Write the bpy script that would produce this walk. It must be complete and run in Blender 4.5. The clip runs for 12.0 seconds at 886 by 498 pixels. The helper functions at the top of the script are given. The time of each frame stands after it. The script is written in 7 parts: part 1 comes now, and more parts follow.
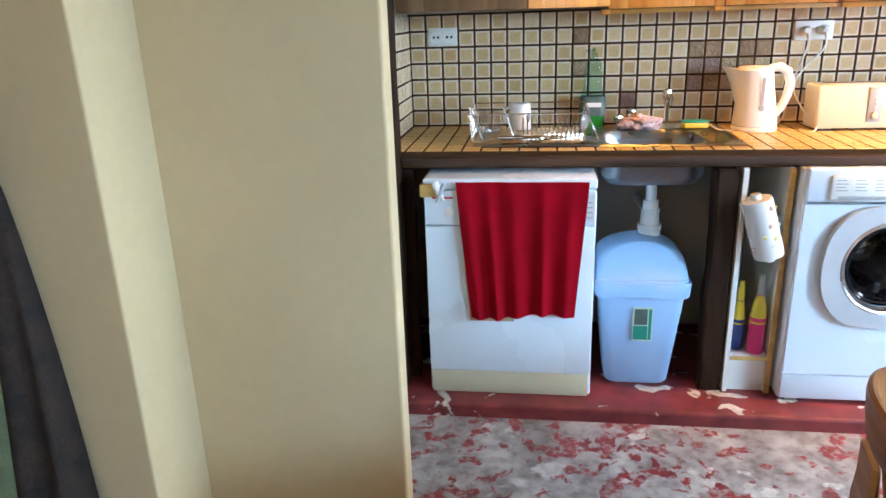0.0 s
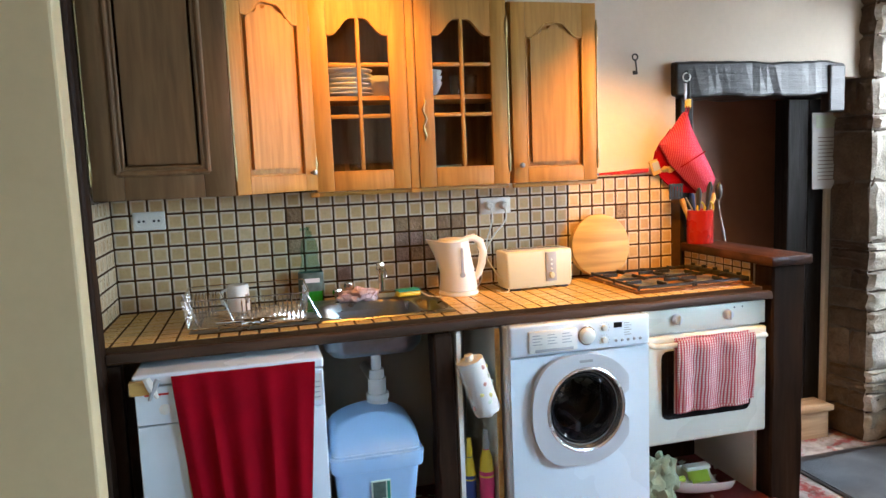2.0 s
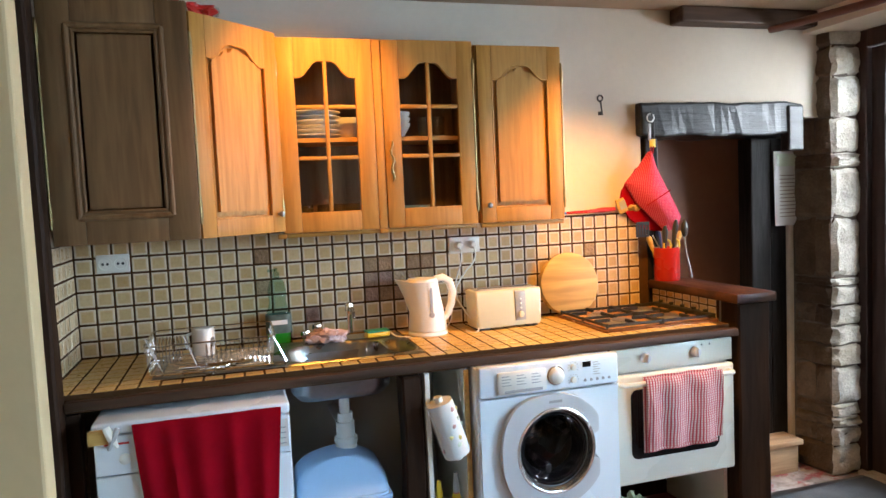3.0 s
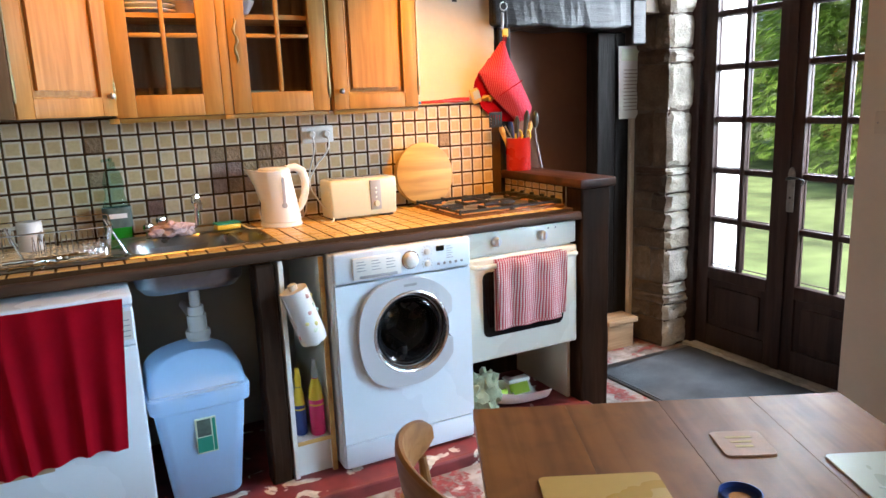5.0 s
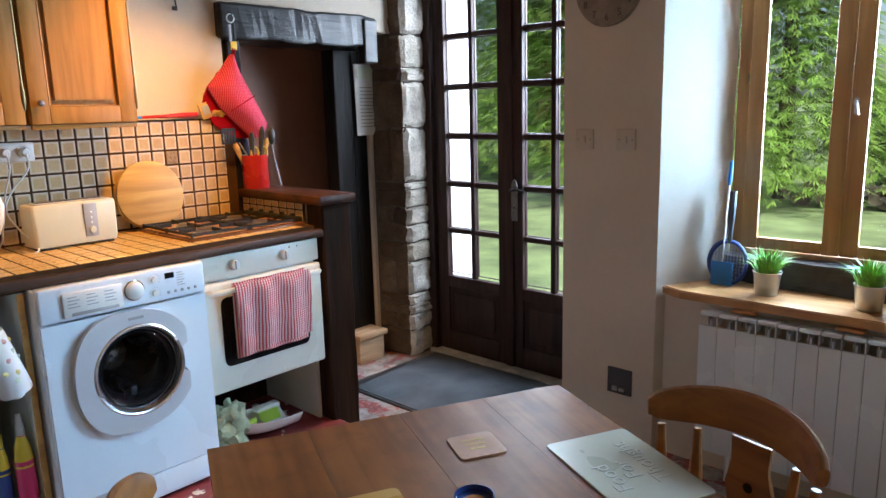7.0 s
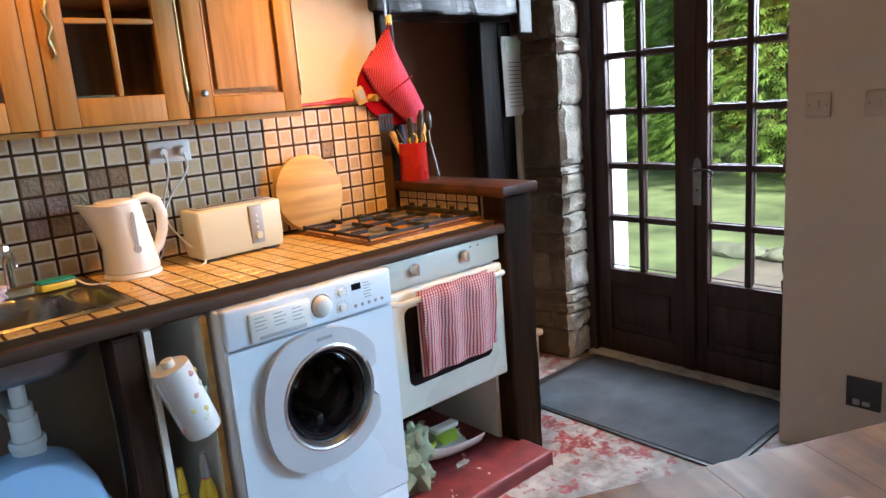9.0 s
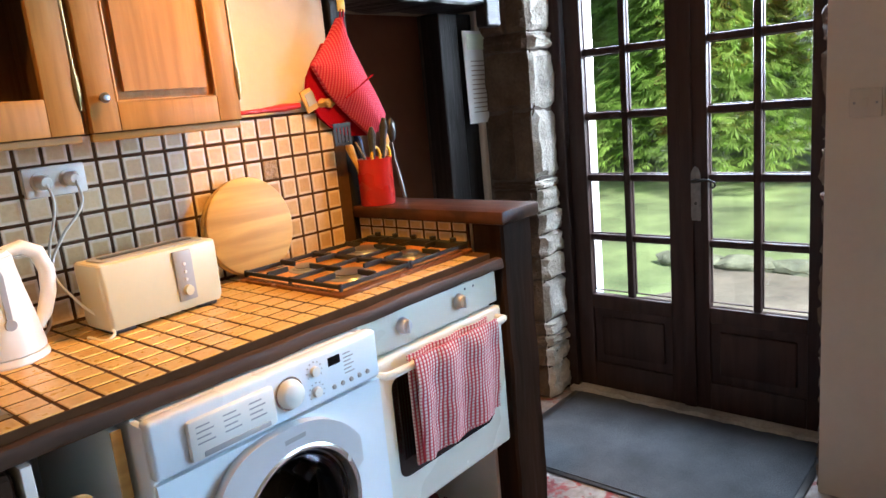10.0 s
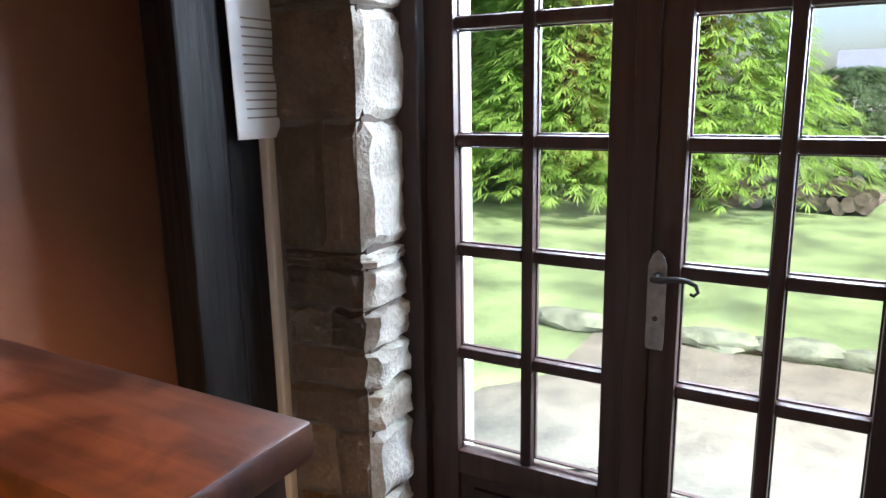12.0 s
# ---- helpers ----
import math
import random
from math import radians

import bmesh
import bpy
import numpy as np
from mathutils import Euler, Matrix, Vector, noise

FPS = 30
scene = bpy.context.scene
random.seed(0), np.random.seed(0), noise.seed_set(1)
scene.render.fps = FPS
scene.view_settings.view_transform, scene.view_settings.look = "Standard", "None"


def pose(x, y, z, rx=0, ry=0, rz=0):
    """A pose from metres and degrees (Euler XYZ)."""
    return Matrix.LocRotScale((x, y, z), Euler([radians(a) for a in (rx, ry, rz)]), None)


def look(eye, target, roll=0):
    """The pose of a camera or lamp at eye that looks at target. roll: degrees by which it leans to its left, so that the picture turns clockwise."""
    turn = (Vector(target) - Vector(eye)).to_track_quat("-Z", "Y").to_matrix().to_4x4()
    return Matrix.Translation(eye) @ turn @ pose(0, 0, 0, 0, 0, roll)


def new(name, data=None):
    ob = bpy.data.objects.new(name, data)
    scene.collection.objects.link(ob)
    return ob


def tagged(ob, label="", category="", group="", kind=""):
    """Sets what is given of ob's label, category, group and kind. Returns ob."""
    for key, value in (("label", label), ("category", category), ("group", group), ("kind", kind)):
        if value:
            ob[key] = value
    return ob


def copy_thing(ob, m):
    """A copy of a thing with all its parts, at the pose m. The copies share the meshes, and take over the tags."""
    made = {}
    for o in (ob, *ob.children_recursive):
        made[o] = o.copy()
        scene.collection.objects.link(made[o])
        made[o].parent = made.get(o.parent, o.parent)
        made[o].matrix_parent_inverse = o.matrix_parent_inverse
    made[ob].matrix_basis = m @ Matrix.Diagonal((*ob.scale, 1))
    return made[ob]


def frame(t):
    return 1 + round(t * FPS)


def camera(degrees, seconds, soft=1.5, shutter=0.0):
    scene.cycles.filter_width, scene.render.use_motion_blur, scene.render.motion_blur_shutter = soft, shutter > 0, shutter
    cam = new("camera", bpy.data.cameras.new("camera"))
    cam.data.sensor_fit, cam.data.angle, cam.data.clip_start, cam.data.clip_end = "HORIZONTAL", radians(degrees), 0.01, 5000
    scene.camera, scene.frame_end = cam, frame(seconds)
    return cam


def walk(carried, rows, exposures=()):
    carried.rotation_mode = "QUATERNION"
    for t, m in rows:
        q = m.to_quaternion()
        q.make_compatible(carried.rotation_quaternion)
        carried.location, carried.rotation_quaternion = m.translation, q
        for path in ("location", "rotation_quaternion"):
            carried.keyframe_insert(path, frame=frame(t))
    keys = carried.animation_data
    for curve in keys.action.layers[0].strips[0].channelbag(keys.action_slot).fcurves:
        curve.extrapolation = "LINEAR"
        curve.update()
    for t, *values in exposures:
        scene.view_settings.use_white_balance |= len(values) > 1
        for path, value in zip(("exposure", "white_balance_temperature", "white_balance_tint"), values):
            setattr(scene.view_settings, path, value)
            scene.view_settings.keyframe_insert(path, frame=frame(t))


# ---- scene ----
cam = camera(64.2, 12.0, soft=1.5, shutter=0.0)
PATH = [
    (0, (0.503, -0.085, 1.519), (0.23, 1.804, 0.883), -1.9),
    (0.5, (0.508, -0.092, 1.53), (0.552, 1.828, 0.997), -1.9),
    (1, (0.506, -0.088, 1.555), (0.772, 1.84, 1.103), -1.8),
    (1.5, (0.507, -0.076, 1.573), (0.92, 1.85, 1.233), -2.0),
    (2, (0.524, -0.066, 1.596), (1.018, 1.861, 1.365), -2.3),
    (2.5, (0.548, -0.07, 1.63), (1.089, 1.849, 1.476), -2.5),
    (2.7, (0.55, -0.07, 1.63), (1.105, 1.848, 1.503), -2.6),
    (4.5, (0.584, -0.083, 1.539), (1.292, 1.751, 1.175), -2.0),
    (5, (0.593, -0.085, 1.531), (1.485, 1.658, 1.123), -2.2),
    (5.5, (0.625, -0.07, 1.521), (1.754, 1.543, 1.109), -1.9),
    (6, (0.674, -0.078, 1.526), (1.995, 1.375, 1.126), -1.7),
    (6.5, (0.705, -0.098, 1.529), (2.136, 1.244, 1.139), -1.4),
    (7, (0.674, -0.084, 1.529), (2.11, 1.253, 1.143), -1.5),
    (7.5, (0.613, -0.033, 1.516), (1.943, 1.409, 1.124), -2.3),
    (7.7, (0.594, 0.005, 1.506), (1.862, 1.502, 1.116), -2.9),
    (9.5, (0.686, 0.853, 1.523), (2.012, 2.285, 1.089), -5.9),
    (10, (0.87, 1.153, 1.52), (2.337, 2.447, 1.104), -5.4),
    (10.5, (1.123, 1.473, 1.488), (2.766, 2.527, 1.051), -3.9),
    (11, (1.492, 1.637, 1.478), (3.191, 2.597, 1.041), -3.1),
    (11.5, (1.904, 1.797, 1.5), (3.623, 2.707, 1.035), -2.6),
    (12, (2.256, 1.952, 1.487), (3.951, 2.926, 1.062), -1.0),
]
walk(cam, [(t, look(eye, target, roll)) for t, eye, target, roll in PATH],
     [(0, 1.28, 5950, 10), (0.5, 0.98, 5950, 10), (1.0, 0.72, 5950, 10), (2.5, 0.70, 6450, 10), (4.5, 0.76, 6200, 10), (5.5, 0.82, 6100, 10), (6.2, 0.62, 5900, 10),
      (7.0, 0.38, 5800, 10), (7.7, 0.42, 5800, 10), (9.5, 0.56, 5900, 10), (10.5, 0.64, 5650, 10), (11.5, 0.86, 5600, 10), (12, 1.0, 5800, 10)])

# ---- light ----
world = bpy.data.worlds.new("sky")
scene.world = world
world.use_nodes = True
wn = world.node_tree.nodes
sky = wn.new("ShaderNodeTexSky")
sky.sky_type, sky.sun_disc = "NISHITA", False
sky.sun_elevation, sky.sun_rotation = radians(50), radians(205)
sky.air_density, sky.dust_density = 1.0, 3.0
world.node_tree.links.new(sky.outputs[0], wn["Background"].inputs[0])
wn["Background"].inputs[1].default_value = 0.15


def lamp(name, kind, m, energy, color, **more):
    data = bpy.data.lights.new(name, kind)
    data.energy, data.color = energy, color
    for key, value in more.items():
        setattr(data, key, value)
    ob = new(name, data)
    ob.matrix_world = m
    return ob


def sun_pose(elevation, azimuth):
    """The pose of a sun that stands that high, at that bearing clockwise from +y."""
    e, a = radians(elevation), radians(azimuth)
    way = Vector((math.sin(a) * math.cos(e), math.cos(a) * math.cos(e), math.sin(e)))
    return look(way * 30, (0, 0, 0))


lamp("sun", "SUN", sun_pose(50, 205), 5.0, (1.0, 0.96, 0.88), angle=radians(8))
lamp("door_daylight", "AREA", look((4.32, 2.0, 2.08), (2.4, 2.15, 0.2)), 215, (0.84, 0.92, 1.0), shape="RECTANGLE", size=1.9, size_y=1.5)
lamp("door_side_daylight", "AREA", look((4.6, 0.85, 1.7), (3.5, 3.0, 1.1)), 38, (0.86, 0.94, 1.0), shape="RECTANGLE", size=1.3, size_y=2.2)
lamp("window_daylight", "AREA", look((4.5, 0.4, 2.3), (2.2, 0.95, 0.3)), 150, (0.66, 0.84, 1.0), shape="RECTANGLE", size=1.7, size_y=1.5)
lamp("window_side_daylight", "AREA", look((4.12, 0.38, 1.55), (3.52, 1.20, 1.40)), 105, (0.48, 0.75, 1.0), shape="RECTANGLE", size=0.6, size_y=1.1)
# daylight of an unseen window, added to brighten the appliance fronts
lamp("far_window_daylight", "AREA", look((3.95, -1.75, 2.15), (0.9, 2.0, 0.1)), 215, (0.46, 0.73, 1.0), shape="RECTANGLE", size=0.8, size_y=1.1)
lamp("ceiling_spot", "SPOT", look((0.98, 2.30, 2.47), (0.86, 2.80, 1.85)), 42, (1.0, 0.42, 0.06), shadow_soft_size=0.03, spot_size=radians(95), spot_blend=0.9)
lamp("ceiling_spot", "SPOT", look((2.17, 2.20, 2.47), (2.12, 2.84, 1.0)), 98, (1.0, 0.45, 0.06), shadow_soft_size=0.03, spot_size=radians(84), spot_blend=0.8)
# warm fill added behind the camera, with no fitting of its own
lamp("hall_bulb", "POINT", pose(-0.4, -1.3, 2.2), 7.5, (1.0, 0.68, 0.36), shadow_soft_size=0.35)


# ---- materials ----
def material(name):
    m = bpy.data.materials.new(name)
    m.use_nodes = True
    return m, m.node_tree.nodes, m.node_tree.links, m.node_tree.nodes["Principled BSDF"]


def noise_node(n, l, scale, detail=4.0, stretch=(1, 1, 1), rand=0.0, distortion=0.0, own=False):
    geo = n.new("ShaderNodeTexCoord" if own else "ShaderNodeNewGeometry")
    mp = n.new("ShaderNodeMapping")
    mp.inputs["Scale"].default_value = stretch
    l.new(geo.outputs["Object" if own else "Position"], mp.inputs["Vector"])
    if rand:
        info = n.new("ShaderNodeObjectInfo")
        mul = n.new("ShaderNodeMath")
        mul.operation = "MULTIPLY"
        mul.inputs[1].default_value = rand
        l.new(info.outputs["Random"], mul.inputs[0])
        l.new(mul.outputs[0], mp.inputs["Location"])
    t = n.new("ShaderNodeTexNoise")
    t.inputs["Scale"].default_value, t.inputs["Detail"].default_value = scale, detail
    t.inputs["Distortion"].default_value = distortion
    l.new(mp.outputs[0], t.inputs["Vector"])
    return t.outputs["Fac"]


def ramp(n, l, fac, stops):
    r = n.new("ShaderNodeValToRGB")
    while len(r.color_ramp.elements) < len(stops):
        r.color_ramp.elements.new(0.5)
    for e, (p, c) in zip(r.color_ramp.elements, stops):
        e.position, e.color = p, (*c, 1)
    l.new(fac, r.inputs[0])
    return r.outputs[0]


def mix(n, l, kind, fac, a, b):
    m = n.new("ShaderNodeMix")
    m.data_type, m.blend_type = "RGBA", kind
    for sock, v in ((m.inputs[0], fac), (m.inputs[6], a), (m.inputs[7], b)):
        if isinstance(v, (int, float)):
            sock.default_value = v
        elif isinstance(v, tuple):
            sock.default_value = (*v, 1)
        else:
            l.new(v, sock)
    return m.outputs[2]


def bumped(n, l, bsdf, height, strength, distance=0.004):
    b = n.new("ShaderNodeBump")
    b.inputs["Strength"].default_value, b.inputs["Distance"].default_value = strength, distance
    l.new(height, b.inputs["Height"])
    l.new(b.outputs[0], bsdf.inputs["Normal"])


def plain(name, color, rough=0.5, metal=0.0, var=0.12, scale=6.0, fine=60.0, bump=0.08, rand=0.0, coat=0.0):
    """A surface of one colour with large and fine variation and slight relief."""
    m, n, l, b = material(name)
    dark = tuple(c * (1 - var) for c in color)
    light = tuple(min(1, c * (1 + var)) for c in color)
    big = noise_node(n, l, scale, 3, rand=rand)
    small = noise_node(n, l, fine, 5)
    col = ramp(n, l, big, [(0.3, dark), (0.7, light)])
    col = mix(n, l, "MULTIPLY", var * 1.6, col, ramp(n, l, small, [(0.3, (0.6, 0.6, 0.6)), (0.7, (1, 1, 1))]))
    l.new(col, b.inputs["Base Color"])
    l.new(ramp(n, l, big, [(0.2, (max(0, rough - 0.08),) * 3), (0.8, (min(1, rough + 0.08),) * 3)]), b.inputs["Roughness"])
    b.inputs["Metallic"].default_value = metal
    b.inputs["Coat Weight"].default_value = coat
    if bump:
        bumped(n, l, b, small, bump)
    return m


def wood(name, dark, light, axis="z", rough=0.4, scale=10.0, bump=0.15, rand=3.0, coat=0.0, own=False, spec=0.5, grainy=0.55, stain=0.0):
    """Wood with grain along an axis."""
    m, n, l, b = material(name)
    s = {"x": (0.08, 1, 1), "y": (1, 0.08, 1), "z": (1, 1, 0.08)}[axis]
    grain = noise_node(n, l, scale * 4, 6, s, rand, 0.6, own)
    rings = noise_node(n, l, scale, 3, s, rand, 1.2, own)
    col = ramp(n, l, rings, [(0.25, dark), (0.75, light)])
    col = mix(n, l, "MULTIPLY", grainy, col, ramp(n, l, grain, [(0.35, (0.5, 0.45, 0.4)), (0.6, (1, 1, 1))]))
    if stain:
        blot = noise_node(n, l, 11, 6, distortion=0.7)
        col = mix(n, l, "MULTIPLY", stain, col, ramp(n, l, blot, [(0.38, (0.30, 0.26, 0.25)), (0.58, (1, 1, 1))]))
    l.new(col, b.inputs["Base Color"])
    l.new(ramp(n, l, grain, [(0.3, (min(1, rough + 0.15),) * 3), (0.7, (rough,) * 3)]), b.inputs["Roughness"])
    b.inputs["Coat Weight"].default_value = coat
    b.inputs["Specular IOR Level"].default_value = spec
    bumped(n, l, b, grain, bump)
    return m


def glass_material(name, tint=(1, 1, 1), gloss=0.6):
    """A thin pane: light goes straight through, with a mirror gloss at a slant."""
    m, n, l, b = material(name)
    tr, gl, mx, fr, mu = (n.new(k) for k in ("ShaderNodeBsdfTransparent", "ShaderNodeBsdfGlossy", "ShaderNodeMixShader", "ShaderNodeLayerWeight", "ShaderNodeMath"))
    pw, ad = n.new("ShaderNodeMath"), n.new("ShaderNodeMath")
    tr.inputs[0].default_value = (*tint, 1)
    gl.inputs["Roughness"].default_value = 0.02
    fr.inputs[0].default_value = 0.5
    pw.operation, pw.inputs[1].default_value = "POWER", 5.0
    ad.operation, ad.inputs[1].default_value = "ADD", 0.04
    mu.operation, mu.inputs[1].default_value = "MULTIPLY", gloss
    l.new(fr.outputs["Facing"], pw.inputs[0])
    l.new(pw.outputs[0], ad.inputs[0])
    l.new(ad.outputs[0], mu.inputs[0])
    l.new(mu.outputs[0], mx.inputs[0])
    l.new(tr.outputs[0], mx.inputs[1])
    l.new(gl.outputs[0], mx.inputs[2])
    l.new(mx.outputs[0], n["Material Output"].inputs[0])
    return m


def checks(name, red, white, period, axes=("X", "Z")):
    """Woven cloth with stripes one way and fine crossing threads the other."""
    m, n, l, b = material(name)
    geo, sep = n.new("ShaderNodeNewGeometry"), n.new("ShaderNodeSeparateXYZ")
    l.new(geo.outputs["Position"], sep.inputs[0])
    outs = []
    for ax, p in zip(axes, (period, period * 0.8)):
        mu, fr = n.new("ShaderNodeMath"), n.new("ShaderNodeMath")
        mu.operation, mu.inputs[1].default_value, fr.operation = "MULTIPLY", 1 / p, "FRACT"
        l.new(sep.outputs[ax], mu.inputs[0])
        l.new(mu.outputs[0], fr.inputs[0])
        outs.append(ramp(n, l, fr.outputs[0], [(0.0, (0, 0, 0)), (0.25, (1, 1, 1)), (0.55, (1, 1, 1)), (0.8, (0, 0, 0))]))
    both = mix(n, l, "MULTIPLY", 0.65, outs[0], outs[1])
    col = mix(n, l, "MIX", both, red, white)
    l.new(col, b.inputs["Base Color"])
    b.inputs["Roughness"].default_value = 0.95
    bumped(n, l, b, both, 0.4, 0.002)
    return m


def floor_paint(name):
    """Red floor paint worn down to concrete at several scales, with pale patches of filler."""
    m, n, l, b = material(name)
    conc = ramp(n, l, noise_node(n, l, 7, 9), [(0.28, (0.18, 0.155, 0.142)), (0.5, (0.33, 0.29, 0.27)), (0.72, (0.50, 0.455, 0.43))])
    red = ramp(n, l, noise_node(n, l, 18, 6), [(0.3, (0.17, 0.018, 0.020)), (0.7, (0.36, 0.055, 0.05))])
    broad = noise_node(n, l, 3.2, 3)
    fine = noise_node(n, l, 15, 12, distortion=0.5)
    both = mix(n, l, "MIX", 0.62, broad, fine)
    wear = ramp(n, l, both, [(0.515, (0, 0, 0)), (0.545, (1, 1, 1))])
    thin = ramp(n, l, noise_node(n, l, 45, 8), [(0.36, (0.25, 0.25, 0.25)), (0.52, (1, 1, 1))])
    cover = mix(n, l, "MULTIPLY", 1.0, wear, thin)
    col = mix(n, l, "MIX", cover, conc, red)
    pale = ramp(n, l, noise_node(n, l, 6.5, 10, (1, 1, 1.3), distortion=0.3), [(0.63, (0, 0, 0)), (0.665, (1, 1, 1))])
    col = mix(n, l, "MIX", pale, col, ramp(n, l, fine, [(0.3, (0.42, 0.38, 0.35)), (0.7, (0.62, 0.58, 0.54))]))
    grime = ramp(n, l, noise_node(n, l, 28, 7), [(0.3, (0.62, 0.58, 0.55)), (0.55, (1, 1, 1))])
    col = mix(n, l, "MULTIPLY", 0.7, col, grime)
    l.new(col, b.inputs["Base Color"])
    l.new(ramp(n, l, cover, [(0, (0.62,) * 3), (1, (0.36,) * 3)]), b.inputs["Roughness"])
    bumped(n, l, b, cover, 0.25, 0.003)
    return m


def step_paint(name):
    m, n, l, b = material(name)
    red = ramp(n, l, noise_node(n, l, 10, 5), [(0.3, (0.13, 0.018, 0.02)), (0.7, (0.26, 0.04, 0.04))])
    chip = ramp(n, l, noise_node(n, l, 8, 8, distortion=0.8), [(0.6, (0, 0, 0)), (0.62, (1, 1, 1))])
    col = mix(n, l, "MIX", chip, red, ramp(n, l, noise_node(n, l, 40, 3), [(0.3, (0.5, 0.44, 0.38)), (0.7, (0.75, 0.70, 0.62))]))
    l.new(col, b.inputs["Base Color"])
    b.inputs["Roughness"].default_value = 0.5
    bumped(n, l, b, chip, 0.4, 0.004)
    return m


def tile_glaze(name, stops, rim_color, rough=0.25):
    """Glazed tile: one shade a tile, darker and rougher towards its own mottling."""
    m, n, l, b = material(name)
    info = n.new("ShaderNodeObjectInfo")
    base = ramp(n, l, info.outputs["Random"], stops)
    mott = noise_node(n, l, 60, 4, rand=20.0)
    tc, sp, mx, ab, ac = (n.new(k) for k in ("ShaderNodeTexCoord", "ShaderNodeSeparateXYZ", "ShaderNodeMath", "ShaderNodeMath", "ShaderNodeMath"))
    ab.operation = ac.operation = "ABSOLUTE"
    mx.operation = "MAXIMUM"
    l.new(tc.outputs["Object"], sp.inputs[0])
    l.new(sp.outputs["X"], ab.inputs[0])
    l.new(sp.outputs["Y"], ac.inputs[0])
    l.new(ab.outputs[0], mx.inputs[0])
    l.new(ac.outputs[0], mx.inputs[1])
    rim = ramp(n, l, mx.outputs[0], [(0.0200, (0, 0, 0)), (0.0245, (1, 1, 1))])
    base = mix(n, l, "MIX", rim, base, rim_color)
    col = mix(n, l, "MULTIPLY", 0.45, base, ramp(n, l, mott, [(0.3, (0.68, 0.60, 0.48)), (0.65, (1, 1, 1))]))
    l.new(col, b.inputs["Base Color"])
    l.new(ramp(n, l, mott, [(0.3, (rough + 0.12,) * 3), (0.7, (rough,) * 3)]), b.inputs["Roughness"])
    bumped(n, l, b, mott, 0.08, 0.002)
    return m


def stone_material(name, stops, rand=30.0, dirt=0.75):
    m, n, l, b = material(name)
    info = n.new("ShaderNodeObjectInfo")
    tone = ramp(n, l, info.outputs["Random"], stops)
    big = noise_node(n, l, 9, 5, rand=rand)
    small = noise_node(n, l, 70, 6)
    col = mix(n, l, "MULTIPLY", dirt, tone, ramp(n, l, big, [(0.3, (0.45, 0.42, 0.40)), (0.7, (1.0, 0.98, 0.94))]))
    col = mix(n, l, "MULTIPLY", 0.5, col, ramp(n, l, small, [(0.3, (0.55, 0.55, 0.55)), (0.7, (1, 1, 1))]))
    l.new(col, b.inputs["Base Color"])
    b.inputs["Roughness"].default_value = 0.9
    bumped(n, l, b, small, 0.9, 0.010)
    return m


def foliage(name, color, var):
    """Thin leaves that let some of the sun through."""
    m = plain(name, color, 0.7, var=var, scale=2.2, fine=14, bump=0.0)
    n, l = m.node_tree.nodes, m.node_tree.links
    bsdf, tr, mx = n["Principled BSDF"], n.new("ShaderNodeBsdfTranslucent"), n.new("ShaderNodeMixShader")
    l.new(bsdf.inputs["Base Color"].links[0].from_socket, tr.inputs["Color"])
    mx.inputs[0].default_value = 0.5
    l.new(bsdf.outputs[0], mx.inputs[1])
    l.new(tr.outputs[0], mx.inputs[2])
    l.new(mx.outputs[0], n["Material Output"].inputs[0])
    return m


M = {}
M["plaster_white"] = plain("white_plaster", (0.60, 0.525, 0.43), 0.85, var=0.05, scale=2.5, fine=35, bump=0.15)
M["plaster_cream"] = plain("cream_plaster", (0.66, 0.50, 0.28), 0.85, var=0.06, scale=2, fine=30, bump=0.15)
M["plaster_brown"] = plain("brown_paint", (0.30, 0.135, 0.078), 0.55, var=0.12, scale=2.5, fine=25, bump=0.1)
M["ceiling"] = plain("ceiling_boards", (0.34, 0.25, 0.17), 0.8, var=0.12)
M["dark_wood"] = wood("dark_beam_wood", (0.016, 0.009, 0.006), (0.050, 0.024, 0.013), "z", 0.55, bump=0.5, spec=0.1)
M["dark_wood_x"] = wood("dark_edge_wood", (0.035, 0.017, 0.009), (0.09, 0.045, 0.025), "x", 0.5, bump=0.4, spec=0.3)
M["ledge_wood"] = wood("ledge_wood", (0.018, 0.008, 0.006), (0.125, 0.043, 0.017), "y", 0.34, scale=7, bump=0.25, spec=0.3, grainy=0.7, stain=0.8)
M["black_wood"] = wood("black_painted_wood", (0.005, 0.005, 0.006), (0.020, 0.021, 0.023), "x", 0.3, scale=14, bump=0.9)
M["black_post"] = wood("black_painted_post", (0.007, 0.006, 0.006), (0.024, 0.021, 0.020), "z", 0.4, scale=14, bump=0.8, spec=0.15)
M["oak"] = wood("varnished_oak", (0.36, 0.160, 0.028), (0.53, 0.262, 0.058), "z", 0.40, scale=13, bump=0.12, spec=0.3, grainy=0.35)
# Darker oak paints in weak light on the left cabinet, shade behind glass.
M["oak_dim"] = wood("dim_varnished_oak", (0.13, 0.066, 0.026), (0.23, 0.125, 0.055), "z", 0.45, scale=12, bump=0.15, spec=0.3, grainy=0.4)
M["oak_x"] = wood("varnished_oak_rail", (0.36, 0.160, 0.028), (0.53, 0.262, 0.058), "x", 0.40, scale=13, bump=0.12, spec=0.3, grainy=0.35)
M["door_wood"] = wood("dark_door_wood", (0.022, 0.010, 0.009), (0.055, 0.027, 0.021), "z", 0.42, bump=0.2, spec=0.3)
M["pine"] = wood("window_pine", (0.40, 0.185, 0.050), (0.56, 0.29, 0.095), "z", 0.4, grainy=0.35)
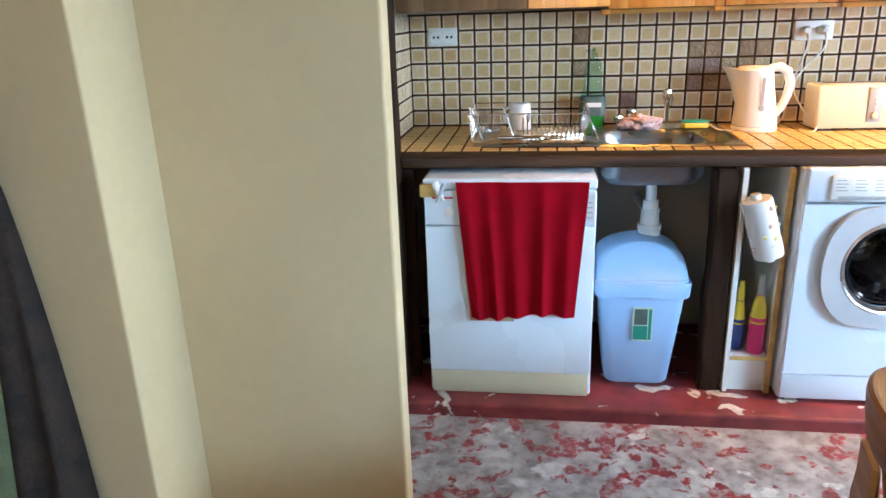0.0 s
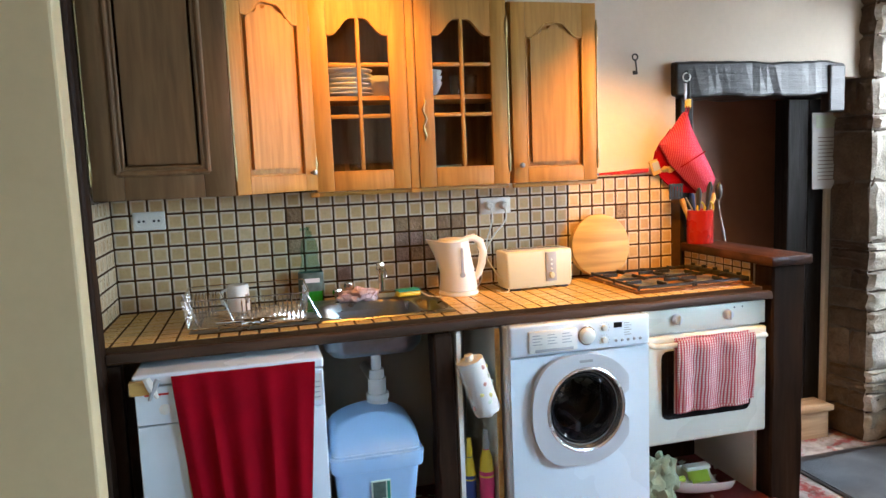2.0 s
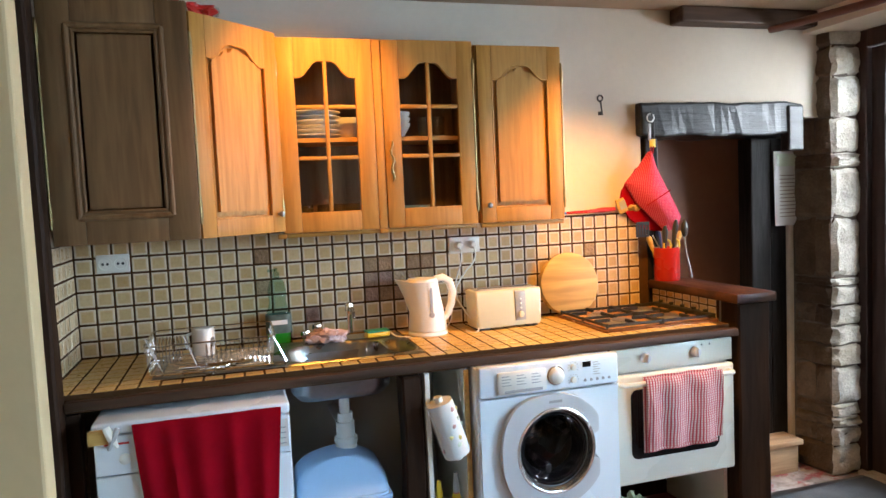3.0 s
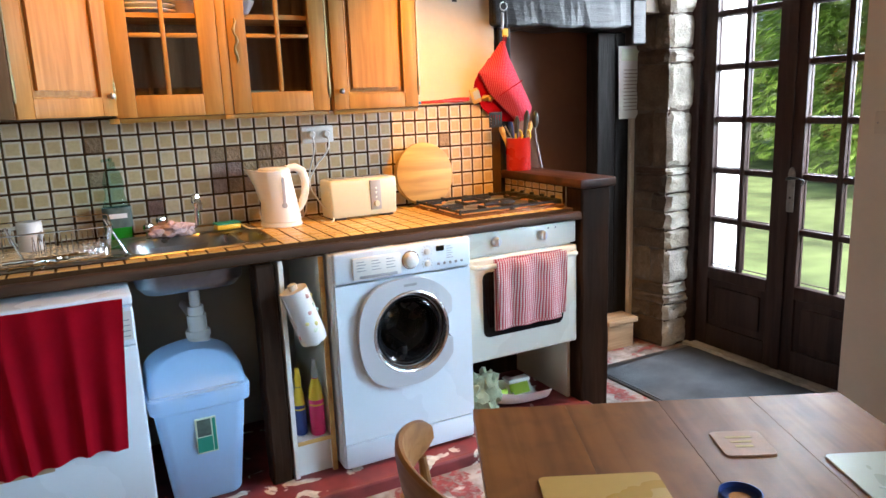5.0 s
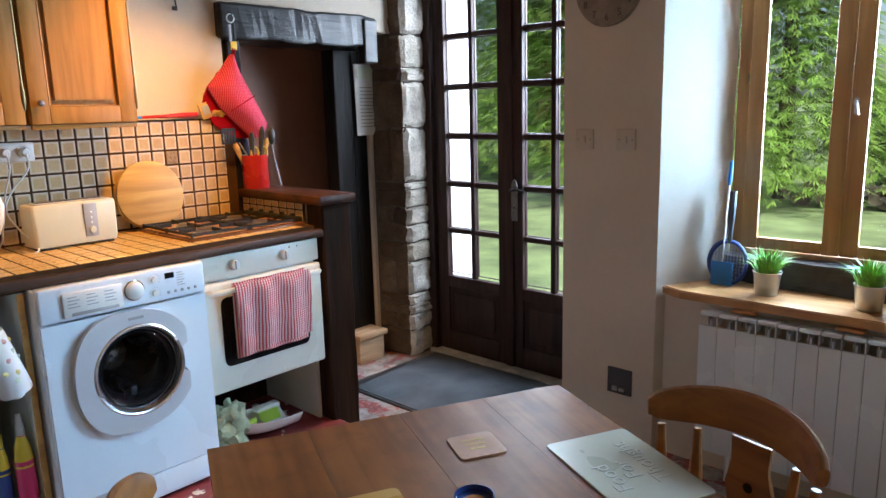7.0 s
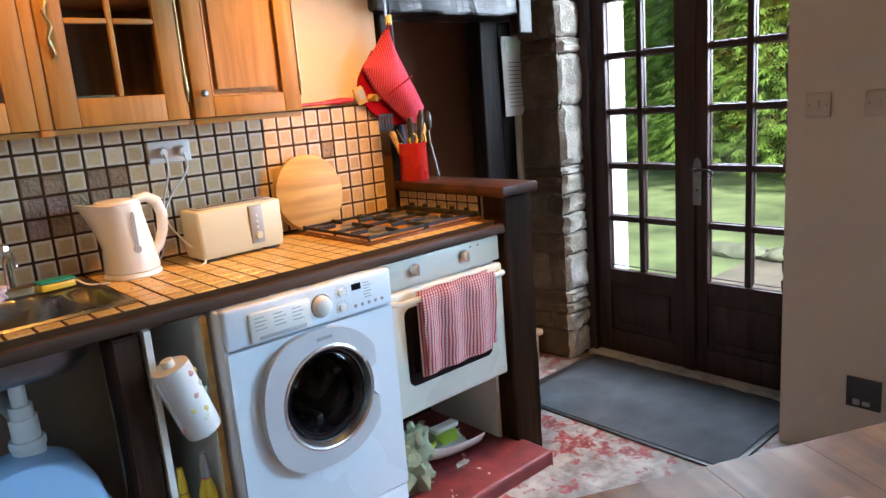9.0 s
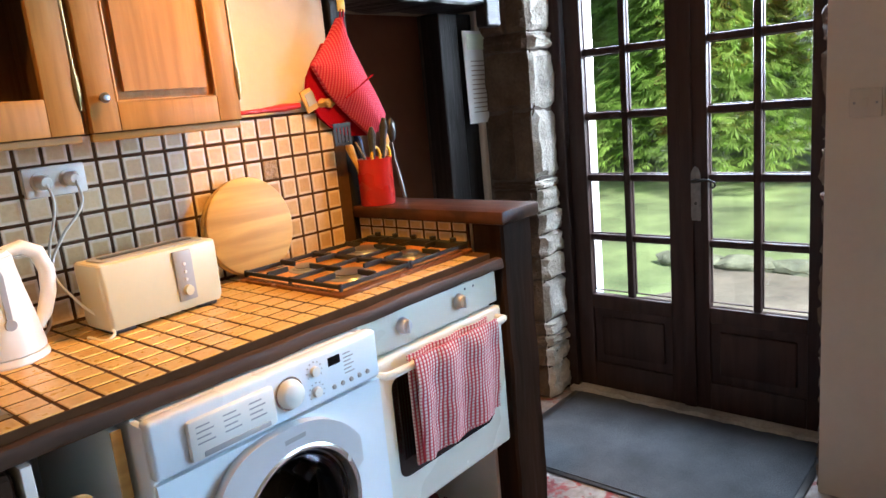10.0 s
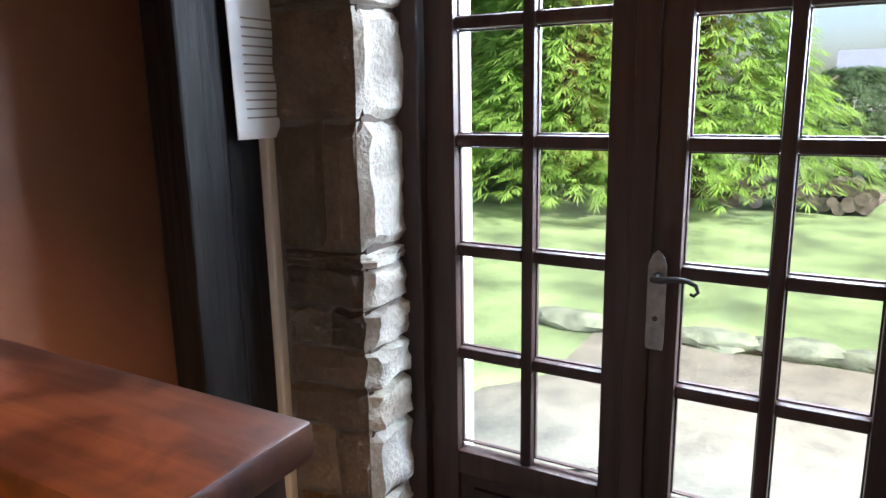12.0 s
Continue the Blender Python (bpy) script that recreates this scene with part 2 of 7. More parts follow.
M["pine_y"] = wood("sill_pine", (0.40, 0.185, 0.055), (0.56, 0.29, 0.11), "y", 0.35, grainy=0.4)
M["table_wood"] = wood("table_pine", (0.17, 0.052, 0.011), (0.30, 0.102, 0.020), "y", 0.34, scale=5, bump=0.08, own=True, spec=0.28, grainy=0.5, stain=0.25)
M["chair_wood"] = wood("chair_beech", (0.23, 0.080, 0.013), (0.35, 0.130, 0.024), "x", 0.36, scale=8, bump=0.05, coat=0.1, own=True)
M["floor"] = floor_paint("worn_floor_paint")
M["step"] = step_paint("step_paint")
M["grout"] = plain("dark_grout", (0.07, 0.034, 0.015), 0.9, var=0.2, scale=10)
M["grout"].node_tree.nodes["Principled BSDF"].inputs["Specular IOR Level"].default_value = 0.1
M["tile_wall"] = tile_glaze("wall_tile_glaze", [(0.0, (0.48, 0.305, 0.13)), (0.35, (0.61, 0.43, 0.22)), (0.7, (0.55, 0.365, 0.17)), (1.0, (0.67, 0.505, 0.30))], (0.69, 0.575, 0.42))
M["tile_counter"] = tile_glaze("counter_tile_glaze", [(0.0, (0.53, 0.305, 0.075)), (0.5, (0.62, 0.385, 0.115)), (1.0, (0.57, 0.355, 0.10))], (0.63, 0.415, 0.14), 0.25)
M["enamel"] = plain("white_enamel", (0.73, 0.79, 0.84), 0.25, var=0.02, scale=3, bump=0.0)
M["enamel_cream"] = plain("cream_enamel", (0.70, 0.68, 0.58), 0.3, var=0.03, scale=3, bump=0.0)
M["plastic_white"] = plain("white_plastic", (0.76, 0.74, 0.68), 0.35, var=0.03, bump=0.0)
M["switch"] = plain("aged_switch_plastic", (0.50, 0.44, 0.36), 0.4, var=0.04, bump=0.0)
M["plastic_cream"] = plain("cream_plastic", (0.64, 0.59, 0.40), 0.35, var=0.03, bump=0.0)
M["bin_blue"] = plain("pale_blue_plastic", (0.38, 0.58, 0.85), 0.35, var=0.03, bump=0.02)
M["grey_plastic"] = plain("grey_plastic", (0.35, 0.35, 0.35), 0.4, var=0.05, bump=0.0)
M["dark_plastic"] = plain("dark_plastic", (0.03, 0.03, 0.032), 0.35, var=0.1, bump=0.0)
M["black_glass"] = plain("black_glass", (0.008, 0.008, 0.009), 0.08, var=0.1, bump=0.0)
M["sink_steel"] = plain("sink_steel", (0.30, 0.29, 0.27), 0.30, 1.0, var=0.12, scale=9, bump=0.04)
M["steel"] = plain("brushed_steel", (0.55, 0.55, 0.54), 0.36, 1.0, var=0.08, bump=0.03)
M["steel_dark"] = plain("dull_steel", (0.32, 0.32, 0.33), 0.38, 1.0, var=0.15, bump=0.05)
M["chrome"] = plain("chrome", (0.75, 0.75, 0.75), 0.1, 1.0, var=0.03, bump=0.0)
M["lock_grey"] = plain("grey_lock_plate", (0.20, 0.19, 0.18), 0.5, 0.4, var=0.25, scale=40)
M["brass"] = plain("aged_brass", (0.30, 0.22, 0.10), 0.4, 1.0, var=0.2)
M["iron"] = plain("black_iron", (0.02, 0.02, 0.02), 0.5, 0.3, var=0.2)
M["mat"] = plain("grey_doormat", (0.080, 0.090, 0.104), 0.95, var=0.32, scale=5, fine=160, bump=0.9)
M["red_cloth"] = plain("dark_red_cotton", (0.30, 0.002, 0.010), 0.95, var=0.10, scale=12, fine=300, bump=0.5)
M["red_cloth"].node_tree.nodes["Principled BSDF"].inputs["Specular IOR Level"].default_value = 0.08
M["red_glaze"] = plain("red_enamel", (0.55, 0.022, 0.018), 0.3, var=0.05, bump=0.0)
M["black_cloth"] = plain("black_cloth", (0.012, 0.012, 0.014), 0.95, var=0.3, scale=9, fine=150, bump=0.6)
M["green_cloth"] = plain("olive_cloth", (0.10, 0.115, 0.055), 0.95, var=0.2, scale=9, fine=150, bump=0.6)
M["mortar"] = plain("lime_mortar", (0.13, 0.105, 0.085), 0.95, var=0.25, scale=14, fine=70, bump=0.7)
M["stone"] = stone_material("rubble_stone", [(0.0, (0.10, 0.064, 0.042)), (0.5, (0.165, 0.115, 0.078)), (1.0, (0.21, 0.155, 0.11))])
# Paler copy paints daylight onto the door-facing stones; also the threshold's own cement.
M["stone_lit_pale"] = stone_material("lit_stone_pale_cement", [(0.0, (0.60, 0.56, 0.48)), (0.5, (0.70, 0.67, 0.60)), (1.0, (0.52, 0.46, 0.37))], 30.0, 0.8)
M["glass"] = glass_material("clear_glass")
M["pale_yellow"] = plain("pale_yellow_print", (0.72, 0.64, 0.25), 0.9, var=0.1)
M["pale_rose"] = plain("pale_rose_print", (0.66, 0.38, 0.34), 0.9, var=0.1)
M["paper"] = plain("paper", (0.72, 0.72, 0.70), 0.9, var=0.04)
M["grass"] = plain("lawn", (0.21, 0.27, 0.10), 0.95, var=0.5, scale=1.6, fine=70, bump=1.0)
M["kerb_stone"] = plain("mossy_pale_stone", (0.21, 0.22, 0.14), 0.95, var=0.4, scale=7, fine=50, bump=0.9)
M["gravel"] = plain("pale_gravel", (0.185, 0.158, 0.112), 0.95, var=0.3, scale=5, fine=45, bump=1.0)
M["render"] = plain("outer_render", (0.72, 0.66, 0.60), 0.9, var=0.06, scale=3, bump=0.2)


M["check_cloth"] = checks("red_white_check", (0.46, 0.025, 0.045), (0.72, 0.62, 0.58), 0.0125)
M["glove_cloth"] = checks("red_fleck_cloth", (0.42, 0.006, 0.055), (0.56, 0.11, 0.17), 0.009)
M["mural"] = stone_material("painted_fruit_tile", [(0.0, (0.30, 0.16, 0.07)), (0.4, (0.50, 0.36, 0.19)), (0.7, (0.32, 0.19, 0.16)), (1.0, (0.42, 0.24, 0.10))])
M["mural"].node_tree.nodes["Principled BSDF"].inputs["Roughness"].default_value = 0.3
M["hob"] = plain("brown_hob_enamel", (0.60, 0.25, 0.03), 0.32, 0.0, var=0.1, bump=0.0)
M["hob_rim"] = plain("hob_rim", (0.20, 0.075, 0.025), 0.25, 0.3, var=0.1, bump=0.0)
M["board"] = wood("chopping_board_wood", (0.50, 0.29, 0.08), (0.66, 0.43, 0.13), "x", 0.5, scale=6, bump=0.05)
M["cloth_pale"] = plain("pale_green_cloth", (0.32, 0.36, 0.23), 0.95, var=0.3, scale=18, fine=200, bump=0.5)
M["cloth_beige"] = plain("beige_cloth", (0.46, 0.33, 0.19), 0.95, var=0.15, scale=12, fine=200, bump=0.4)
M["cloth_pink"] = plain("pink_cloth", (0.62, 0.45, 0.44), 0.95, var=0.25, scale=18, fine=200, bump=0.5)
M["yellow"] = plain("yellow_plastic", (0.70, 0.50, 0.03), 0.4, var=0.05)
M["lime"] = plain("lime_plastic", (0.52, 0.70, 0.08), 0.4, var=0.05)
M["pink"] = plain("pink_plastic", (0.60, 0.03, 0.14), 0.35, var=0.05)
M["blue"] = plain("blue_plastic", (0.03, 0.20, 0.55), 0.35, var=0.05)
M["navy"] = plain("navy_plastic", (0.02, 0.04, 0.16), 0.4, var=0.1)
M["green_label"] = plain("green_print", (0.02, 0.26, 0.18), 0.5, var=0.05)
M["pale_label"] = plain("pale_print", (0.66, 0.74, 0.60), 0.5, var=0.1)
M["dark_print"] = plain("dark_print", (0.09, 0.13, 0.11), 0.5, var=0.3, scale=40)
M["cabinet_glass"] = glass_material("cabinet_glass", gloss=0.12)
M["soap_glass"] = glass_material("soap_bottle_plastic", (0.70, 0.86, 0.82), 0.8)
M["soap_green"] = plain("green_soap", (0.04, 0.36, 0.03), 0.15, var=0.1, bump=0.0)
M["clear"] = glass_material("drinking_glass", (0.9, 0.93, 0.93), 1.0)
M["door_glass"] = glass_material("washer_door_glass", (0.70, 0.72, 0.74), 0.4)
M["silver"] = plain("silver_plastic", (0.58, 0.59, 0.61), 0.38, 0.25, var=0.03, bump=0.0)
M["chrome_soft"] = plain("satin_metal", (0.72, 0.70, 0.68), 0.22, 0.9, var=0.04, bump=0.0)
M["drum"] = plain("dark_drum_steel", (0.16, 0.155, 0.15), 0.28, 0.9, var=0.2, bump=0.1)
M["china"] = plain("white_china", (0.76, 0.74, 0.69), 0.2, var=0.03, bump=0.0)
M["cork"] = plain("brown_coaster", (0.42, 0.20, 0.10), 0.5, var=0.1, scale=40)
M["placemat"] = plain("sage_placemat", (0.50, 0.48, 0.36), 0.30, var=0.04, bump=0.0)
M["ochre_mat"] = plain("ochre_placemat", (0.56, 0.31, 0.075), 0.3, var=0.05, bump=0.0)
M["lettering"] = plain("pale_lettering", (0.58, 0.58, 0.50), 0.4, var=0.0, bump=0.0)
M["leaf"] = plain("plastic_grass", (0.20, 0.42, 0.03), 0.5, var=0.35, scale=30)
M["conifer"] = foliage("conifer_sprays", (0.33, 0.50, 0.085), 0.45)
M["conifer_dark"] = foliage("dark_shrub_leaves", (0.12, 0.19, 0.07), 0.4)
M["bark"] = plain("bark", (0.12, 0.085, 0.06), 0.95, var=0.3, scale=8, bump=0.8)
M["log"] = plain("cut_logs", (0.17, 0.13, 0.095), 0.95, var=0.4, scale=8, bump=0.8)
M["slate"] = plain("dark_slate", (0.055, 0.05, 0.048), 0.7, var=0.35, scale=9, fine=40, bump=0.9)
M["roof"] = plain("slate_roof", (0.20, 0.21, 0.25), 0.7, var=0.15)
M["pine_raw"] = wood("raw_pine_step", (0.42, 0.27, 0.15), (0.58, 0.41, 0.25), "x", 0.7, scale=9)
M["rust_pipe"] = plain("brown_pipe", (0.13, 0.05, 0.035), 0.5, var=0.2)
M["clock_face"] = plain("worn_clock_face", (0.24, 0.20, 0.155), 0.7, var=0.25, scale=14)
M["orange_piping"] = plain("orange_piping", (0.50, 0.18, 0.03), 0.8, var=0.1)
M["camo"] = plain("brown_jacket", (0.028, 0.015, 0.009), 0.85, var=0.8, scale=16, fine=90, bump=0.6)


# ---- building blocks ----
def bm_new():
    return bmesh.new()


def box(bm, x0, x1, y0, y1, z0, z1, bevel=0.0, seg=2):
    """A box between two corners, its edges rounded by bevel."""
    r = bmesh.ops.create_cube(bm, size=1, matrix=Matrix.LocRotScale(((x0 + x1) / 2, (y0 + y1) / 2, (z0 + z1) / 2), None, (abs(x1 - x0), abs(y1 - y0), abs(z1 - z0))))
    if bevel:
        es = list({e for v in r["verts"] for e in v.link_edges})
        bmesh.ops.bevel(bm, geom=es, offset=bevel, segments=seg, profile=0.5, affect="EDGES", clamp_overlap=True)
    return bm


def tube(bm, points, radius, seg=10, cap=True):
    """A round bar along points; radius is a number or one for each point."""
    pts = [Vector(p) for p in points]
    rad = radius if isinstance(radius, (list, tuple)) else [radius] * len(pts)
    rings = []
    side = None
    for i, p in enumerate(pts):
        d = (pts[min(i + 1, len(pts) - 1)] - pts[max(i - 1, 0)]).normalized()
        if side is None:
            side = d.orthogonal().normalized()
        side = (side - d * side.dot(d)).normalized()
        up = d.cross(side)
        rings.append([bm.verts.new(p + (side * math.cos(a) + up * math.sin(a)) * rad[i]) for a in (2 * math.pi * k / seg for k in range(seg))])
    for a, b in zip(rings, rings[1:]):
        for k in range(seg):
            bm.faces.new((a[k], a[(k + 1) % seg], b[(k + 1) % seg], b[k]))
    if cap:
        bm.faces.new(rings[0][::-1])
        bm.faces.new(rings[-1])
    return bm


def lathe(bm, profile, centre=(0, 0, 0), axis=(0, 0, 1), seg=28, close=True):
    """A turned body: (radius, height) pairs about an axis through centre."""
    q = Vector((0, 0, 1)).rotation_difference(Vector(axis)).to_matrix()
    rings = []
    for r, h in profile:
        rings.append([bm.verts.new(Vector(centre) + q @ Vector((max(r, 1e-4) * math.cos(a), max(r, 1e-4) * math.sin(a), h))) for a in (2 * math.pi * k / seg for k in range(seg))])
    for a, b in zip(rings, rings[1:]):
        for k in range(seg):
            bm.faces.new((a[k], a[(k + 1) % seg], b[(k + 1) % seg], b[k]))
    if close:
        bm.faces.new(rings[0][::-1])
        bm.faces.new(rings[-1])
    return bm


def prism(bm, outline, thick, m=None, bevel=0.0):
    """A flat outline of (u, v) pairs, thick along +w, put in place by m."""
    m = m or Matrix()
    lo = [bm.verts.new(m @ Vector((u, v, 0))) for u, v in outline]
    hi = [bm.verts.new(m @ Vector((u, v, thick))) for u, v in outline]
    k = len(lo)
    fs = [bm.faces.new(lo[::-1]), bm.faces.new(hi)]
    fs += [bm.faces.new((lo[i], lo[(i + 1) % k], hi[(i + 1) % k], hi[i])) for i in range(k)]
    if bevel:
        es = [e for e in fs[1].edges]
        bmesh.ops.bevel(bm, geom=es, offset=bevel, segments=2, affect="EDGES", clamp_overlap=True)
    return bm


def frame_bars(bm, x0, x1, z0, z1, y0, y1, w, bevel=0.0):
    """Four bars round an opening in the x-z plane."""
    box(bm, x0, x0 + w, y0, y1, z0, z1, bevel)
    box(bm, x1 - w, x1, y0, y1, z0, z1, bevel)
    box(bm, x0 + w, x1 - w, y0, y1, z0, z0 + w, bevel)
    box(bm, x0 + w, x1 - w, y0, y1, z1 - w, z1, bevel)
    return bm


def shell(bm, nu, nv, f, push):
    """A closed cloth: f(u, v) gives its face, and push its thickness."""
    push = Vector(push)
    front = [[bm.verts.new(Vector(f(i / nu, j / nv))) for j in range(nv + 1)] for i in range(nu + 1)]
    rear = [[bm.verts.new(v.co + push) for v in row] for row in front]
    for i in range(nu):
        for j in range(nv):
            bm.faces.new((front[i][j], front[i + 1][j], front[i + 1][j + 1], front[i][j + 1]))
            bm.faces.new((rear[i][j], rear[i][j + 1], rear[i + 1][j + 1], rear[i + 1][j]))
    ring = [(i, 0) for i in range(nu)] + [(nu, j) for j in range(nv)] + [(i, nv) for i in range(nu, 0, -1)] + [(0, j) for j in range(nv, 0, -1)]
    for (a, b2), (c, d) in zip(ring, ring[1:] + ring[:1]):
        bm.faces.new((front[a][b2], rear[a][b2], rear[c][d], front[c][d]))
    return bm


def lump(bm, centre, size, seed, rough=0.25, sub=2):
    """An uneven rounded body."""
    r = bmesh.ops.create_icosphere(bm, subdivisions=sub, radius=1)
    for v in r["verts"]:
        k = 1 + rough * noise.noise(v.co * 1.7 + Vector((seed, seed * 0.7, 0)))
        v.co = Vector(centre) + Vector((v.co.x * size[0], v.co.y * size[1], v.co.z * size[2])) * k
    return bm


def letters(text, size, mat, parent, m, name="lettering", depth=0.0006):
    """Words as a thin mesh, under a thing."""
    cu = bpy.data.curves.new(name, "FONT")
    cu.body, cu.size, cu.extrude, cu.align_x, cu.align_y = text, size, depth, "CENTER", "CENTER"
    tmp = bpy.data.objects.new(name, cu)
    scene.collection.objects.link(tmp)
    dg = bpy.context.evaluated_depsgraph_get()
    me = bpy.data.meshes.new_from_object(tmp.evaluated_get(dg))
    bpy.data.objects.remove(tmp)
    me.materials.clear()
    me.materials.append(mat)
    ob = new(name, me)
    ob.parent = parent
    ob.matrix_local = m
    return ob


def mesh_of(name, bm, mat, smooth=True):
    bmesh.ops.recalc_face_normals(bm, faces=bm.faces)
    me = bpy.data.meshes.new(name)
    bm.to_mesh(me)
    bm.free()
    me.materials.append(mat)
    if smooth:
        me.shade_smooth()
        me.set_sharp_from_angle(angle=radians(35))
    return me


def part(name, bm, mat, parent, label="", smooth=True):
    """A bmesh, in its parent's own coordinates, as one mesh object under it."""
    ob = new(name, mesh_of(name, bm, mat, smooth))
    ob.parent = parent
    return tagged(ob, label)


def thing(name, label, category, m=None, group="", kind=""):
    """An empty at a thing's base, which parents its parts."""
    ob = new(name)
    ob.empty_display_size = 0.05
    ob.matrix_world = m or Matrix()
    return tagged(ob, label, category, group, kind)


def solid(name, bm, mat, label, category, m=None, group="", kind="", smooth=True):
    """A thing, or a piece of the setting, that is one mesh."""
    ob = new(name, mesh_of(name, bm, mat, smooth))
    if m:
        ob.matrix_world = m
    return tagged(ob, label, category, group, kind)


def setting(name, bm, mat, label, category):
    return solid(name, bm, mat, label, category, kind="structure", smooth=False)


def basis(origin, u, v, w):
    """A matrix that carries (u, v, w) coordinates to the given axes at origin."""
    m = Matrix((u, v, w)).transposed().to_4x4()
    m.translation = origin
    return m


# ---- structure ----
CT = 1.04  # counter top
PL = 0.11  # raised step under the units
BACK = 3.057  # face of the back wall's tiles
RIGHT = 3.44  # inner face of the window wall
CEIL = 2.52

setting("floor", box(bm_new(), -1.8, 4.0, -2.6, 4.3, -0.12, 0.0), M["floor"], "worn red-painted concrete kitchen floor", "floor")
setting("step_plinth", box(bm_new(), -0.1, 2.62, 2.26, BACK, 0.0, PL, 0.012), M["step"], "dark red painted step with chipped plaster edge", "step")
b = prism(bm_new(), [(1.45, 0.0015), (2.265, 0.055), (2.265, -0.05)], 2.70, basis((-0.1, 0, 0), (0, 1, 0), (0, 0, 1), (1, 0, 0)))
setting("floor_ramp", b, M["floor"], "worn painted concrete rising to the step", "floor")
setting("ceiling", box(bm_new(), -1.8, 4.3, -2.6, 4.3, CEIL, CEIL + 0.15), M["ceiling"], "brown boarded ceiling", "ceiling")

b = bm_new()
box(b, -0.25, 2.54, BACK + 0.012, BACK + 0.3, 0, CEIL)
box(b, 2.54, 3.66, BACK + 0.012, BACK + 0.29, 1.98, CEIL)
wall_north = setting("wall_north", b, M["plaster_white"], "white plastered kitchen wall", "wall")
setting("wall_west", box(bm_new(), -0.25, -0.075, 1.77, BACK + 0.012, 0, CEIL), M["plaster_white"], "white wall closing the unit's end", "wall")
b = bm_new()
box(b, -0.60, 0.115, 1.68, 1.765, 0, CEIL, 0.008)
setting("wall_partition", b, M["plaster_cream"], "cream painted partition wall end", "wall")
b = bm_new()
box(b, -1.8, -0.522, 1.41, 1.69, 0, CEIL, 0.006)
setting("wall_partition_jog", b, M["plaster_cream"], "cream painted wall jutting into the room", "wall")
setting("wall_far_west", box(bm_new(), -1.95, -1.8, -2.6, 1.7, 0, CEIL), M["plaster_cream"], "cream painted wall", "wall")
setting("wall_south", box(bm_new(), -1.95, 4.2, -2.75, -2.6, 0, CEIL), M["plaster_cream"], "cream painted wall", "wall")

# window wall: piers, the part below the sill and the lintels
WIN = 3.75
b = bm_new()
prism(b, [(RIGHT, 1.25), (WIN, 1.07), (WIN + 0.03, 1.09), (3.97, 1.45), (3.97, 1.72), (RIGHT, 1.72)], CEIL)
prism(b, [(RIGHT, -0.02), (RIGHT, -0.85), (3.97, -0.85), (3.97, 0.10), (3.83, 0.30), (WIN, 0.30)], CEIL)
box(b, RIGHT, 3.8, -2.6, -1.85, 0, CEIL)
# opening for the added window, out of view
box(b, RIGHT, 3.8, -1.85, -0.85, 0, 0.85)
box(b, RIGHT, 3.8, -1.85, -0.85, 2.15, CEIL)
box(b, RIGHT + 0.04, 3.95, -0.02, 1.25, 0, 0.735)
prism(b, [(RIGHT, -0.02), (WIN, 0.30), (3.97, 0.30), (3.97, 1.07), (WIN, 1.07), (RIGHT, 1.25)], CEIL - 2.12, pose(0, 0, 2.12))
box(b, RIGHT + 0.1, 4.2, 1.72, 3.06, 2.42, CEIL)
wall_east = setting("wall_east", b, M["plaster_white"], "white plastered wall with splayed window reveal", "wall")
b = bm_new()
prism(b, [(3.634, 3.23), (3.667, 2.985), (3.95, 2.985), (3.96, 3.06), (4.2, 3.06), (4.2, 4.3), (3.63, 4.3)], CEIL)
stone_pier = setting("stone_pier", b, M["mortar"], "exposed rubble stone wall beside the glazed door", "wall")
# the passage behind the doorway
b = bm_new()
box(b, 2.2, 3.64, 3.62, 3.72, 0, CEIL)
box(b, 2.2, 2.3, BACK + 0.3, 3.62, 0, CEIL)
setting("wall_passage", b, M["plaster_brown"], "brown painted wall of the passage beyond", "wall")

# ---- doorway in the back wall ----
b = bm_new()
box(b, 2.515, 3.50, BACK - 0.035, BACK + 0.28, 1.89, 2.055, 0.012, 2)
bmesh.ops.subdivide_edges(b, edges=[e for e in b.edges if e.calc_length() > 0.5], cuts=22, use_grid_fill=True)
for v in b.verts:
    v.co += Vector((0, 0.010, 0.016)) * noise.noise(v.co * 6) + Vector((0, 0.006, 0.006)) * noise.noise(v.co * 23)
lintel = setting("lintel_beam", b, M["black_wood"], "gloss black painted rough timber lintel", "beam")
b = bm_new()
box(b, 3.40, 3.50, BACK - 0.045, BACK + 0.02, 1.80, 2.04, 0.01)
setting("lintel_end", b, M["black_wood"], "black painted end of the lintel", "beam")
setting("door_jamb_1", box(bm_new(), 2.555, 2.635, BACK + 0.0, BACK + 0.28, 0, 1.888, 0.01), M["black_post"], "black painted timber door post", "door post")
b = bm_new()
box(b, 3.357, 3.49, 3.25, 3.36, 0, 1.888, 0.008)
box(b, 3.492, 3.60, 3.255, 3.36, 0, 1.888, 0.008)
setting("door_jamb_2", b, M["black_post"], "black painted timber door post", "door post")
setting("plaster_strip", box(bm_new(), 3.602, 3.634, 3.235, 3.33, 0, 2.0, 0.006), M["plaster_white"], "thin white plaster strip beside the stones", "trim")
b = bm_new()
box(b, 2.3, 3.64, BACK + 0.3, 3.62, 1.93, 1.99)
setting("passage_ceiling", b, M["plaster_white"], "low pale ceiling of the passage", "ceiling")
t = thing("wooden_step", "raw pine step with a worn tread in the doorway", "step", pose(3.335, 3.09, 0))
part("riser", box(bm_new(), 0, 0.20, 0.02, 0.15, 0, 0.155, 0.003), M["pine_raw"], t)
part("tread", box(bm_new(), -0.01, 0.22, 0, 0.155, 0.157, 0.19, 0.006), M["pine_raw"], t)
